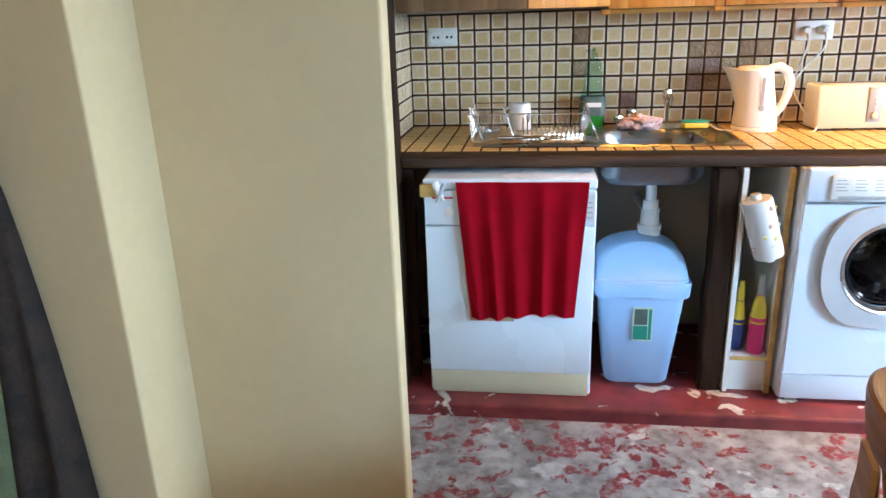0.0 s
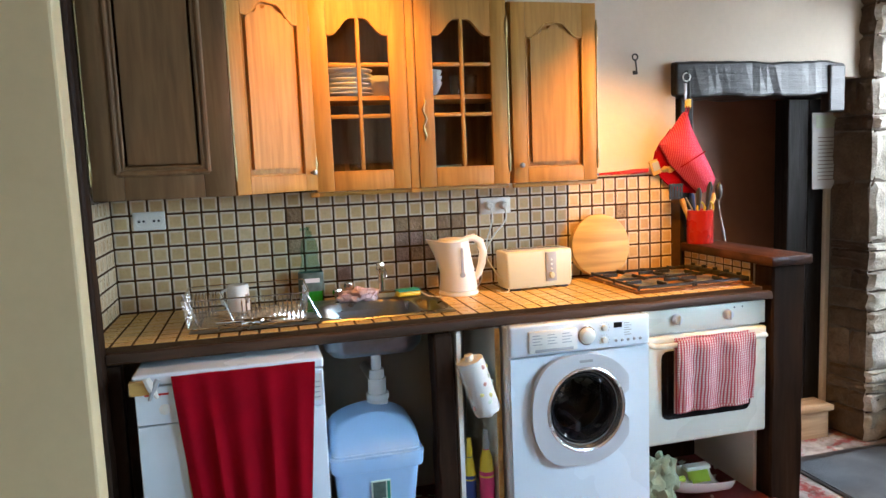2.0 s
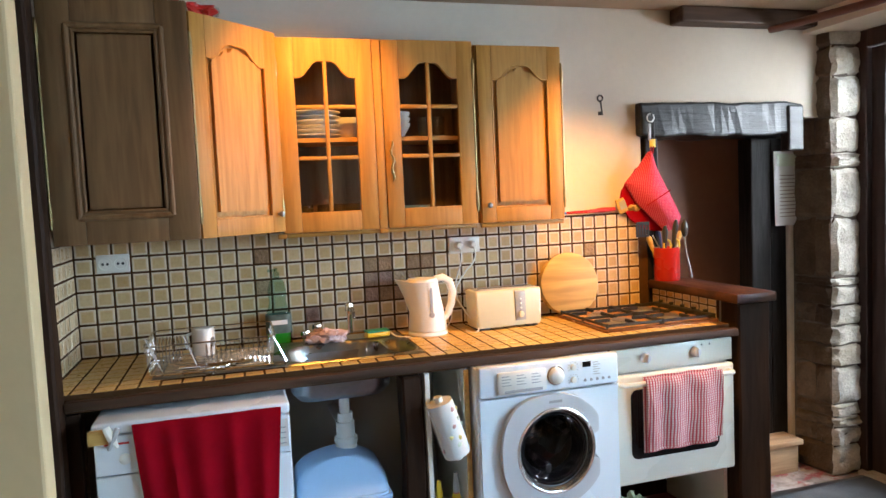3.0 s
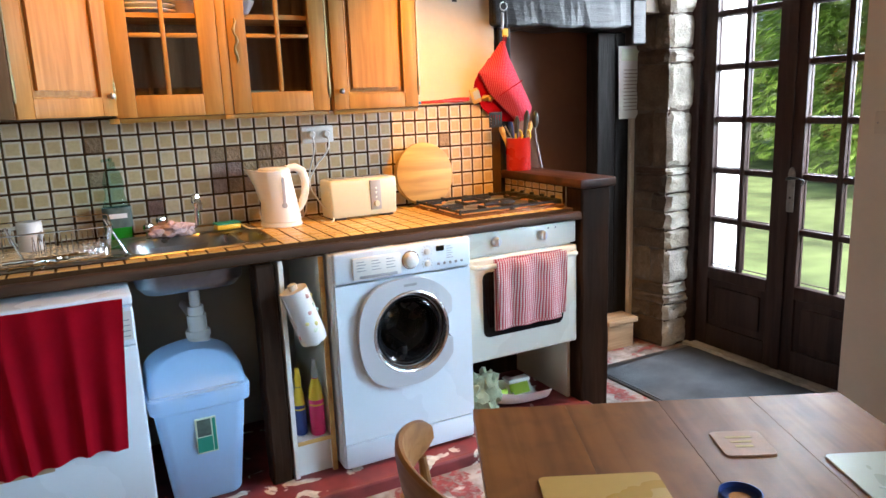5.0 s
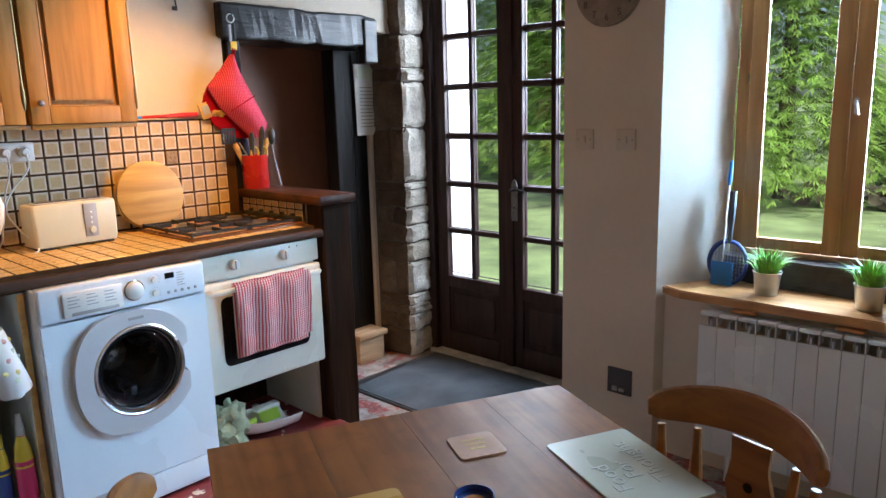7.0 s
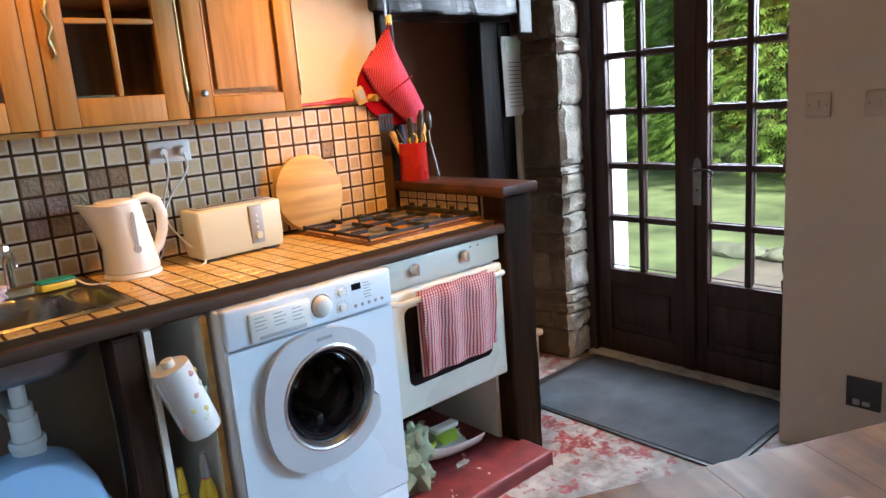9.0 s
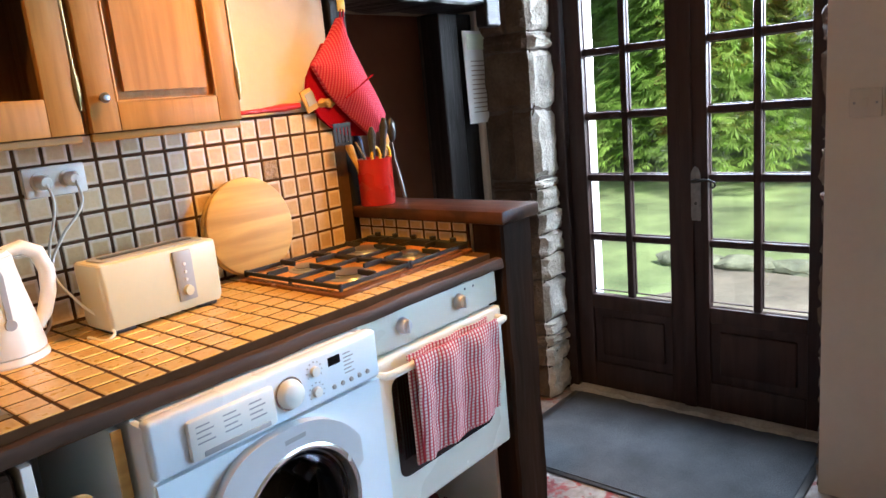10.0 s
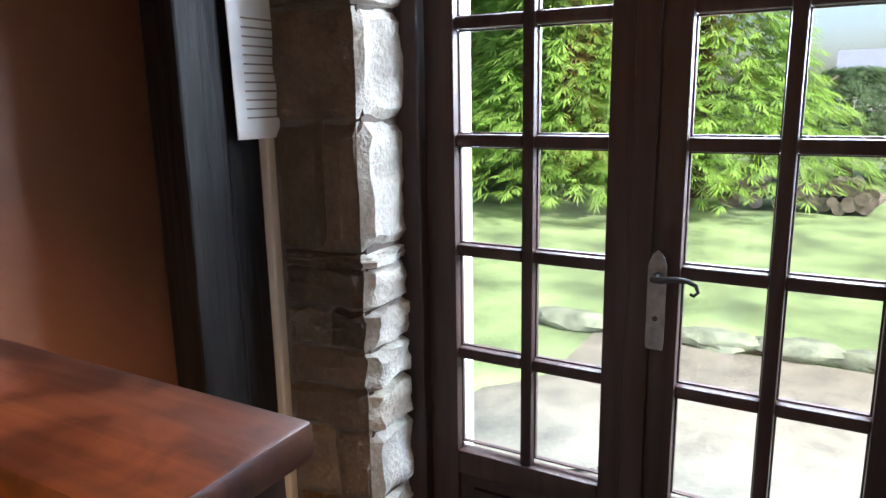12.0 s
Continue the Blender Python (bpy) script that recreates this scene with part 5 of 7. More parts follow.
def ring_plate(inner, outer, angles, y0, y1):
    """A plate between two outlines about the door's centre, from y0 (face) back to y1."""
    b = bm_new()
    rows = []
    for r, y in ((inner, y1), (inner, y0), (outer, y0), (outer, y1)):
        rows.append([b.verts.new((DC[0] + r(a)[0], y, DC[2] + r(a)[1])) for a in angles])
    k = len(angles)
    for p, q in zip(rows, rows[1:]):
        for i in range(k):
            b.faces.new((p[i], p[(i + 1) % k], q[(i + 1) % k], q[i]))
    return b


def to_edge(a):
    """From the door's centre to the edge of the front panel."""
    c, s = math.cos(a), math.sin(a)
    t = min((0.584 - DC[0]) / c if c > 1e-6 else 9, (0.006 - DC[0]) / c if c < -1e-6 else 9, (0.735 - DC[2]) / s if s > 1e-6 else 9, (0.115 - DC[2]) / s if s < -1e-6 else 9)
    return (c * t, s * t)


CORNERS = [math.atan2(z - DC[2], x - DC[0]) % (2 * math.pi) for x in (0.006, 0.584) for z in (0.115, 0.735)]
ANGLES = sorted([2 * math.pi * k / 64 for k in range(64)] + CORNERS)
part("front", ring_plate(lambda a: (0.140 * math.cos(a), 0.140 * math.sin(a)), to_edge, ANGLES, 0.0, 0.03), M["enamel"], wm)
part("kick_panel", box(bm_new(), 0.006, 0.584, 0.002, 0.03, 0.012, 0.110, 0.008), M["enamel"], wm)
panel = part("control_panel", box(bm_new(), 0.004, 0.586, -0.006, 0.03, 0.742, 0.858, 0.010, 3), M["enamel"], wm)
drawer = part("detergent_drawer", box(bm_new(), 0.075, 0.275, -0.018, 0.0, 0.752, 0.835, 0.008), M["plastic_white"], wm)
part("drawer_grip", box(bm_new(), 0.10, 0.255, -0.0195, -0.017, 0.757, 0.768, 0.003), M["grey_plastic"], drawer)
for c in range(3):
    for k in range(4):
        part("text_line", box(bm_new(), 0.09 + 0.06 * c, 0.128 + 0.06 * c - 0.008 * (k % 2), -0.0186, -0.018, 0.785 + 0.011 * k, 0.788 + 0.011 * k), M["grey_plastic"], drawer)
b = lathe(bm_new(), [(0.032, 0), (0.031, 0.012), (0.027, 0.022), (0.024, 0.024), (0, 0.025)], (0.315, -0.006, 0.80), (0, -1, 0), 28)
kn = part("dial", b, M["plastic_white"], wm, "white programme dial")
part("dial_rim", lathe(bm_new(), [(0.036, 0), (0.036, 0.004), (0.032, 0.005)], (0.315, -0.006, 0.80), (0, -1, 0), 28), M["chrome"], kn)
part("display", box(bm_new(), 0.43, 0.465, -0.0072, -0.006, 0.818, 0.838), M["black_glass"], panel)
for cx, cz in ((0.39, 0.822), (0.39, 0.775)):
    part("small_knob", lathe(bm_new(), [(0.012, 0), (0.011, 0.008), (0, 0.009)], (cx, -0.006, cz), (0, -1, 0), 16), M["plastic_white"], panel)
    for k in range(9):
        a = radians(-30 + 30 * k)
        part("tick", box(bm_new(), cx + 0.021 * math.cos(a) - 0.0015, cx + 0.021 * math.cos(a) + 0.0015, -0.0066, -0.006, cz + 0.021 * math.sin(a) - 0.0015, cz + 0.021 * math.sin(a) + 0.0015), M["grey_plastic"], panel)
for k in range(5):
    part("button", lathe(bm_new(), [(0.006, 0), (0.005, 0.003), (0, 0.0035)], (0.44 + 0.026 * k, -0.006, 0.768), (0, -1, 0), 12), M["grey_plastic"], panel)
for k in range(6):
    part("text_line", box(bm_new(), 0.475, 0.505 - 0.008 * (k % 2), -0.0066, -0.006, 0.786 + 0.009 * k, 0.789 + 0.009 * k), M["grey_plastic"], panel)
def plate_edge(a):
    """The door plate's outline: a circle cut off on the hinge side, with a finger notch opposite."""
    c, d = math.cos(a), math.sin(a)
    if c < 0:
        return -0.222 * abs(c) ** 0.62, math.copysign(0.213 * abs(d) ** 0.92, d)
    z = 0.213 * d
    return min(0.213 * c, 0.157 if abs(z) < 0.055 else 0.180), z


surround = part("door_plate", ring_plate(lambda a: (0.163 * math.cos(a), 0.163 * math.sin(a)), plate_edge, [2 * math.pi * k / 96 for k in range(96)], -0.026, 0.001), M["silver"], wm, "silver door plate with a finger notch")
b = bm_new()
lathe(b, [(0.164, 0.0258), (0.158, 0.0285), (0.152, 0.026), (0.147, 0.014), (0.143, 0.004)], DC, (0, -1, 0), 64, False)
door = part("door_ring", b, M["chrome_soft"], wm, "bright metal ring round the door glass")
b = lathe(bm_new(), [(0.1435, 0.010), (0.135, 0.020), (0.11, 0.028), (0.07, 0.034), (0.0, 0.036)], DC, (0, -1, 0), 48, False)
part("door_glass", b, M["door_glass"], door, "domed clear door glass")
b = lathe(bm_new(), [(0.138, 0.006), (0.120, -0.01), (0.113, -0.05), (0.104, -0.06)], DC, (0, -1, 0), 48, False)
part("glass_bowl", b, M["black_glass"], door, "dark inner rim of the glass bowl")
b = lathe(bm_new(), [(0.139, -0.004), (0.136, -0.03), (0.16, -0.06), (0.20, -0.07), (0.20, -0.30), (0.0, -0.31)], DC, (0, -1, 0), 40, False)
drum = part("drum", b, M["drum"], wm, "dark perforated steel drum")
b = lathe(bm_new(), [(0.140, -0.001), (0.138, 0.002), (0.130, 0.0), (0.122, -0.02), (0.128, -0.05)], DC, (0, -1, 0), 40, False)
part("gasket", b, M["dark_plastic"], wm, "dark rubber gasket")
part("drum_hub", lathe(bm_new(), [(0.07, -0.255), (0.06, -0.235), (0.03, -0.225), (0.025, -0.20), (0, -0.195)], DC, (0, -1, 0), 12), M["chrome_soft"], drum)
for k in range(3):
    a = 2 * math.pi * k / 3 + 0.5
    m = basis((DC[0] + 0.105 * math.cos(a), 0.14, DC[2] + 0.105 * math.sin(a)), (math.cos(a), 0, math.sin(a)), (0, 1, 0), (-math.sin(a), 0, math.cos(a)))
    b = box(bm_new(), -0.03, 0.01, -0.09, 0.09, -0.012, 0.012, 0.006)
    b.transform(m)
    part("drum_paddle", b, M["drum"], drum)
b = box(bm_new(), DC[0] + 0.160, DC[0] + 0.179, -0.012, -0.001, DC[2] - 0.05, DC[2] + 0.05, 0.003)
part("door_grip", b, M["enamel"], door, "white finger recess of the door")
part("maker_mark", box(bm_new(), 0.275, 0.33, -0.0266, -0.0258, 0.703, 0.713), M["grey_plastic"], surround)

# ---- oven ----
ov = thing("oven", "cream built-in oven with black glass door", "oven", pose(1.985, 2.45, 0.408) @ Matrix.Diagonal((0.98, 1, 1, 1)))
part("body", box(bm_new(), 0.01, 0.585, 0.02, 0.55, 0.0, 0.565, 0.003), M["enamel_cream"], ov)
panel = part("control_panel", box(bm_new(), 0.0, 0.595, -0.004, 0.02, 0.478, 0.575, 0.004), M["enamel_cream"], ov)
for x in (0.16, 0.405):
    b = lathe(bm_new(), [(0.023, 0), (0.022, 0.006), (0.019, 0.02), (0.017, 0.022), (0, 0.023)], (x, -0.004, 0.53), (0, -1, 0), 24)
    k = part("knob", b, M["silver"], panel)
    part("pointer", box(bm_new(), x - 0.003, x + 0.003, -0.034, -0.02, 0.512, 0.548, 0.002), M["silver"], k)
for x in (0.06, 0.10):
    part("pilot_light", lathe(bm_new(), [(0.004, 0), (0, 0.002)], (x + 0.38, -0.004, 0.557), (0, -1, 0), 10), M["dark_plastic"], panel)
odoor = part("door", box(bm_new(), 0.0, 0.595, -0.018, 0.018, 0.008, 0.468, 0.012, 3), M["enamel_cream"], ov)
b = prism(bm_new(), [(x + 0.295, z + 0.26) for x, z in rounded(0.215, 0.145, 0.03)], 0.003, at_y(-0.018), 0.001)
part("window", b, M["black_glass"], odoor, "black oven window")
part("handle", tube(bm_new(), [(0.03, -0.018, 0.435), (0.035, -0.05, 0.437), (0.06, -0.058, 0.438), (0.535, -0.058, 0.438), (0.56, -0.05, 0.437), (0.565, -0.018, 0.435)], 0.011, 10), M["enamel_cream"], odoor)


def check_towel(u, v):
    x = 2.10 + 0.36 * u + 0.012 * v
    z = 0.87 - 0.30 * v + 0.012 * u * v
    y = 2.371 - 0.006 * math.sin(min(1, v * 5) * math.pi / 2) + 0.03 * v - 0.012 * v ** 0.5 * (1 + math.sin(u * 19 + math.sin(4 * u))) - 0.006 * noise.noise((u * 6, v * 5, 2.2))
    return (x, y, z)


solid("tea_towel", shell(bm_new(), 50, 20, check_towel, (0, 0.005, 0)), M["check_cloth"], "red and white checked tea towel on the oven handle", "towel")
b = shell(bm_new(), 40, 10, lambda u, v: (2.105 + 0.355 * u, 2.402 - 0.005 * math.sin(u * 17), 0.872 - 0.315 * v), (0, 0.005, 0))
solid("tea_towel", b, M["check_cloth"], "rear fold of the checked tea towel", "towel")
t = thing("oven_base_panel", "white side panel under the oven", "panel", pose(2.56, 2.50, PL))
part("panel", box(bm_new(), 0, 0.016, 0, 0.5, 0, 0.29), M["plastic_white"], t)
# dark sheet across the cavity's back, its colour giving the shade there
t = thing("oven_shelf", "dark sheet standing in for the shade under the oven", "panel", pose(1.985, 2.93, PL))
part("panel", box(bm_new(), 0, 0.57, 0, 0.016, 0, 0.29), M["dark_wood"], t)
b = bm_new()
for k, (x, z, r) in enumerate(((0, 0.05, 0.06), (0.03, 0.10, 0.055), (-0.03, 0.12, 0.05), (0.045, 0.03, 0.04), (0.02, 0.15, 0.035))):
    lump(b, (x, 0.02 * (k % 2), z), (r, r * 0.8, r * 1.05), k * 5 + 2, 0.9, 3)
solid("floor_cloth", b, M["cloth_pale"], "crumpled pale green floor cloth under the oven", "cloth", pose(2.06, 2.46, PL + 0.01) @ Matrix.Diagonal((1.15, 1.0, 1.3, 1)))
t = thing("dustpan", "white dustpan with lime brush under the oven", "dustpan", pose(2.28, 2.56, PL))
b = shell(bm_new(), 12, 10, lambda u, v: (-0.14 + 0.30 * u, -0.10 + 0.2 * v, 0.012 + 0.07 * (2 * abs(v - 0.5)) ** 3 + 0.05 * (1 - u) ** 3), (0, 0, 0.004))
part("pan", b, M["plastic_white"], t)
part("brush_handle", tube(bm_new(), [(-0.18, -0.03, 0.075), (-0.10, -0.02, 0.08), (-0.03, 0, 0.08)], [0.012, 0.016, 0.014], 10), M["lime"], t)
b = bm_new()
for k in range(26):
    x = 0.0 + 0.007 * (k % 13)
    tube(b, [(x, 0.02 * (k // 13), 0.115), (x + 0.02, 0.03 * (k // 13), 0.05)], 0.0035, 5)
part("bristles", b, M["lime"], t)
part("brush_back", box(bm_new(), -0.02, 0.10, -0.012, 0.035, 0.11, 0.13, 0.006), M["plastic_white"], t)

# ---- hob ----
hob = thing("gas_hob", "brown enamel gas hob with black grates", "hob", pose(2.290, 2.752, CT))
HW, HD = 0.284, 0.232
part("rim", loft(bm_new(), [(0, HW, HD, 0.02), (0.008, HW, HD, 0.02), (0.011, HW - 0.008, HD - 0.008, 0.015)]), M["hob_rim"], hob)
part("plate", box(bm_new(), -HW + 0.022, HW - 0.022, -HD + 0.022, HD - 0.022, 0.0112, 0.0125), M["hob"], hob)
for x, y, r in ((-0.13, -0.10, 0.048), (0.12, -0.10, 0.034), (-0.13, 0.10, 0.034), (0.12, 0.10, 0.042)):
    bu = part("burner", lathe(bm_new(), [(r * 1.5, 0.0125), (r * 1.45, 0.015), (r * 1.15, 0.016), (r * 1.1, 0.021), (r, 0.022)], (x, y, 0), seg=26), M["steel"], hob)
    part("burner_cap", lathe(bm_new(), [(r * 0.92, 0.022), (r * 0.95, 0.025), (r * 0.8, 0.028), (0, 0.029)], (x, y, 0), seg=24), M["steel_dark"], bu)
for sx in (-1, 1):
    g = []
    x0, x1 = (-HW + 0.02, -0.006) if sx < 0 else (0.006, HW - 0.02)
    y0, y1, z = -HD + 0.02, HD - 0.02, 0.030
    b = bm_new()
    for a, c in (((x0, y0), (x1, y0)), ((x0, y1), (x1, y1)), ((x0, y0), (x0, y1)), ((x1, y0), (x1, y1)), ((x0, 0), (x1, 0))):
        box(b, min(a[0], c[0]) - 0.004, max(a[0], c[0]) + 0.004, min(a[1], c[1]) - 0.004, max(a[1], c[1]) + 0.004, z - 0.012, z, 0.002, 1)
    xm = (x0 + x1) / 2
    for yb in (y0, 0.0, y1):
        for s in (-1, 1):
            if y0 - 0.01 <= yb + s * 0.06 <= y1 + 0.01:
                box(b, xm - 0.004, xm + 0.004, min(yb, yb + s * 0.07), max(yb, yb + s * 0.07), z - 0.010, z + 0.006, 0.002, 1)
    for yb in (y0 / 2, y1 / 2):
        box(b, x0, x0 + 0.075, yb - 0.004, yb + 0.004, z - 0.010, z + 0.006, 0.002, 1)
        box(b, x1 - 0.075, x1, yb - 0.004, yb + 0.004, z - 0.010, z + 0.006, 0.002, 1)
    for xx in (x0, x1):
        for yy in (y0, 0, y1):
            box(b, xx - 0.005, xx + 0.005, yy - 0.005, yy + 0.005, 0.012, z + 0.003, 0.002, 1)
    part("grate", b, M["iron"], hob, "black cast iron pan grate")
b = bm_new()
box(b, HW - 0.05, HW - 0.02, -HD + 0.02, HD - 0.02, 0.0126, 0.034, 0.003)
for k in range(5):
    tube(b, [(HW - 0.035, -HD + 0.06 + k * 0.085, 0.034), (HW - 0.035, -HD + 0.06 + k * 0.085, 0.046)], 0.011, 10)
part("knob_rail", b, M["iron"], hob, "black row of hob knobs")

# ---- on the worktop ----
ket = thing("kettle", "cream plastic jug kettle on its base", "kettle", pose(1.345, 2.89, CT))
part("base", lathe(bm_new(), [(0.085, 0), (0.088, 0.006), (0.084, 0.018), (0.07, 0.02)], seg=30), M["plastic_white"], ket)
b = bm_new()
rings = []
for z, r, dx in ((0.021, 0.083, 0), (0.03, 0.084, 0), (0.10, 0.076, -0.003), (0.17, 0.070, -0.010), (0.21, 0.070, -0.016), (0.235, 0.073, -0.022)):
    ring = []
    for k in range(36):
        a = 2 * math.pi * k / 36
        spout = 0.045 * max(0, math.cos(a - math.pi)) ** 10 * max(0, (z - 0.10) / 0.13)
        ring.append(b.verts.new((dx + (r + spout) * math.cos(a), r * math.sin(a), z + spout * 0.3)))
    rings.append(ring)
for a, c in zip(rings, rings[1:]):
    for i in range(36):
        b.faces.new((a[i], a[(i + 1) % 36], c[(i + 1) % 36], c[i]))
b.faces.new(rings[0][::-1])
b.faces.new(rings[-1])
part("jug", b, M["plastic_white"], ket)
part("lid", lathe(bm_new(), [(0.066, 0.236), (0.062, 0.245), (0.0, 0.250)], (-0.018, 0, 0), seg=28), M["plastic_white"], ket)
part("handle", tube(bm_new(), [(0.035, 0, 0.238), (0.075, 0, 0.243), (0.105, 0, 0.225), (0.118, 0, 0.18), (0.112, 0, 0.13), (0.095, 0, 0.085), (0.075, 0, 0.06)], [0.014, 0.017, 0.018, 0.018, 0.017, 0.016, 0.014], 12), M["plastic_white"], ket)
b = bm_new()
prism(b, [(-0.006, 0.10), (0.006, 0.10), (0.006, 0.20), (0.003, 0.21), (-0.003, 0.21), (-0.006, 0.20)], 0.002, at_y(-0.0755))
lathe(b, [(0.012, 0.0), (0.012, 0.003)], (0, -0.0765, 0.093), (0, -1, 0), 16)
part("level_gauge", b, M["grey_plastic"], ket, "grey water gauge")
toa = thing("toaster", "long cream toaster with grey control strip", "toaster", pose(1.70, 2.885, CT, 0, 0, 2) @ Matrix.Diagonal((0.88, 1, 1, 1)))
b = loft(bm_new(), [(0.012, 0.172, 0.064, 0.012), (0.03, 0.176, 0.07, 0.014), (0.155, 0.181, 0.066, 0.014), (0.170, 0.180, 0.063, 0.014), (0.174, 0.176, 0.058, 0.012)])
part("body", b, M["plastic_cream"], toa)
part("top_plate", loft(bm_new(), [(0.1745, 0.16, 0.046, 0.02), (0.178, 0.158, 0.044, 0.02)]), M["grey_plastic"], toa)
part("slot", box(bm_new(), -0.14, 0.14, -0.012, 0.012, 0.1785, 0.180), M["dark_plastic"], toa)
strip = part("control_strip", box(bm_new(), 0.03, 0.088, -0.0735, -0.06, 0.035, 0.165, 0.003), M["grey_plastic"], toa, "grey control strip")
for k in range(3):
    part("button", lathe(bm_new(), [(0.005, 0), (0.004, 0.003), (0, 0.0035)], (0.06, -0.0735, 0.09 + 0.02 * k), (0, -1, 0), 12), M["plastic_white"], strip)
part("dial", lathe(bm_new(), [(0.014, 0), (0.013, 0.01), (0, 0.011)], (0.06, -0.0735, 0.062), (0, -1, 0), 18), M["plastic_cream"], strip)
for sx in (-0.13, 0.13):
    part("foot", box(bm_new(), sx - 0.03, sx + 0.03, -0.055, 0.055, 0, 0.013, 0.003), M["dark_plastic"], toa)
board = thing("chopping_board", "round wooden chopping board leaning on the tiles", "chopping board", pose(2.085, 2.985, CT + 0.003, -8, 0, 0))
part("disc", lathe(bm_new(), [(0.144, 0), (0.150, 0.004), (0.150, 0.018), (0.144, 0.022), (0, 0.022)], (0, 0, 0.150), (0, -1, 0), 56), M["board"], board)
board_b = thing("chopping_board", "second round board behind the first", "chopping board", pose(2.078, 3.005, CT + 0.003, -7, 0, 0))
part("disc", lathe(bm_new(), [(0.14, 0), (0.145, 0.003), (0.145, 0.012), (0.14, 0.015), (0, 0.015)], (0, 0, 0.145), (0, -1, 0), 48), M["board"], board_b)


def socket_plate(x, z, w, label, plugs=False):
    t = thing("double_socket", label, "socket", pose(x, BACK, z))
    part("plate", box(bm_new(), 0, w, -0.014, 0.006, -0.075, 0, 0.005), M["plastic_white"], t)
    for cx in (w * 0.27, w * 0.73):
        r = part("socket_well", lathe(bm_new(), [(0.0265, 0), (0.0265, 0.0035), (0.0225, 0.0035), (0.0215, 0.0008), (0, 0.0008)], (cx, -0.014, -0.0375), (0, -1, 0), 24), M["plastic_white"], t)
        for dx in (-0.009, 0.009):
            part("pin_hole", lathe(bm_new(), [(0.0055, 0), (0.0055, 0.0012)], (cx + dx, -0.0148, -0.0375), (0, -1, 0), 10), M["dark_plastic"], r)
        if plugs:
            p = part("plug", lathe(bm_new(), [(0.018, 0), (0.018, 0.02), (0.012, 0.034), (0, 0.035)], (cx, -0.014, -0.0375), (0, -1, 0), 18), M["plastic_white"], t)
    return t


socket_plate(0.017, 1.460, 0.125, "white double wall socket on the tiles")
socket_plate(1.505, 1.446, 0.15, "white double wall socket with two plugs", True)


def cable(name, pts, label):
    cu = bpy.data.curves.new(name, "CURVE")
    cu.dimensions, cu.bevel_depth, cu.bevel_resolution = "3D", 0.0035, 2
    sp = cu.splines.new("BEZIER")
    sp.bezier_points.add(len(pts) - 1)
    for p, co in zip(sp.bezier_points, pts):
        p.co, p.handle_left_type, p.handle_right_type = co, "AUTO", "AUTO"
    ob = new(name, cu)
    cu.materials.append(M["plastic_white"])
    return tagged(ob, label, "cable")


cable("kettle_cable", [(1.545, 3.01, 1.404), (1.545, 2.99, 1.36), (1.525, 3.02, 1.25), (1.50, 3.02, 1.12), (1.47, 3.0, 1.05), (1.40, 2.99, 1.045)], "white cable from the socket to the kettle")
cable("toaster_cable", [(1.615, 3.01, 1.404), (1.61, 2.99, 1.35), (1.55, 3.0, 1.27), (1.515, 3.0, 1.20), (1.53, 2.93, 1.12), (1.555, 2.83, 1.06), (1.54, 2.80, 1.045), (1.51, 2.86, 1.045)], "white cable from the socket to the toaster")
cable("loose_cable", [(1.25, 2.82, 1.045), (1.20, 2.86, 1.047), (1.18, 2.90, 1.06), (1.20, 2.95, 1.045)], "white cable behind the kettle")

# ---- on the ledge and the tiles' top ----
can = thing("utensil_holder", "red enamel can of kitchen utensils on the ledge", "utensil holder", pose(2.619, 2.982, 1.172) @ Matrix.Scale(1.08, 4))
part("can", lathe(bm_new(), [(0.056, 0), (0.058, 0.003), (0.058, 0.148), (0.060, 0.152), (0.056, 0.152), (0.054, 0.006), (0, 0.005)], seg=32), M["red_glaze"], can)
for k, (x, y, lx, ly, h, nm, mt) in enumerate(((-0.02, -0.01, -0.005, -0.02, 0.25, "knife", "dark_plastic"), (0.01, -0.015, 0.02, -0.02, 0.275, "knife", "dark_plastic"), (0.02, 0.01, 0.06, 0.0, 0.22, "wooden_spoon", "board"), (-0.025, 0.015, -0.05, 0.02, 0.21, "wooden_spoon", "board"), (0.0, 0.02, 0.0, 0.05, 0.23, "spatula", "navy"))):
    b = tube(bm_new(), [(x, y, 0.01), (x + lx * 0.5, y + ly * 0.5, h * 0.6), (x + lx * 0.9, y + ly * 0.9, h * 0.9), (x + lx, y + ly, h)], [0.005, 0.008, 0.014, 0.006], 9)
    solid(nm, b, M[mt], nm.replace("_", " ") + " standing in the red can", "utensil", pose(2.619, 2.982, 1.176) @ Matrix.Scale(1.08, 4), "utensils in the can")
sc = thing("scissors", "scissors with yellow loop handles in the can", "scissors", pose(2.63, 2.955, 1.31))
for sx in (-0.024, 0.026):
    part("loop", tube(bm_new(), [(sx + 0.02 * math.cos(a), 0, 0.035 + 0.03 * math.sin(a)) for a in (2 * math.pi * k / 16 for k in range(17))], 0.005, 7), M["yellow"], sc)
part("blade", box(bm_new(), -0.008, 0.008, -0.002, 0.002, -0.10, 0.02, 0.001), M["steel"], sc)
lad = thing("slotted_turner", "steel slotted turner leaning out of the can", "utensil", pose(2.60, 2.97, 1.20))
part("stem", tube(bm_new(), [(0, 0, 0), (-0.03, 0.0, 0.14), (-0.06, 0.01, 0.20)], 0.003, 6), M["steel"], lad)
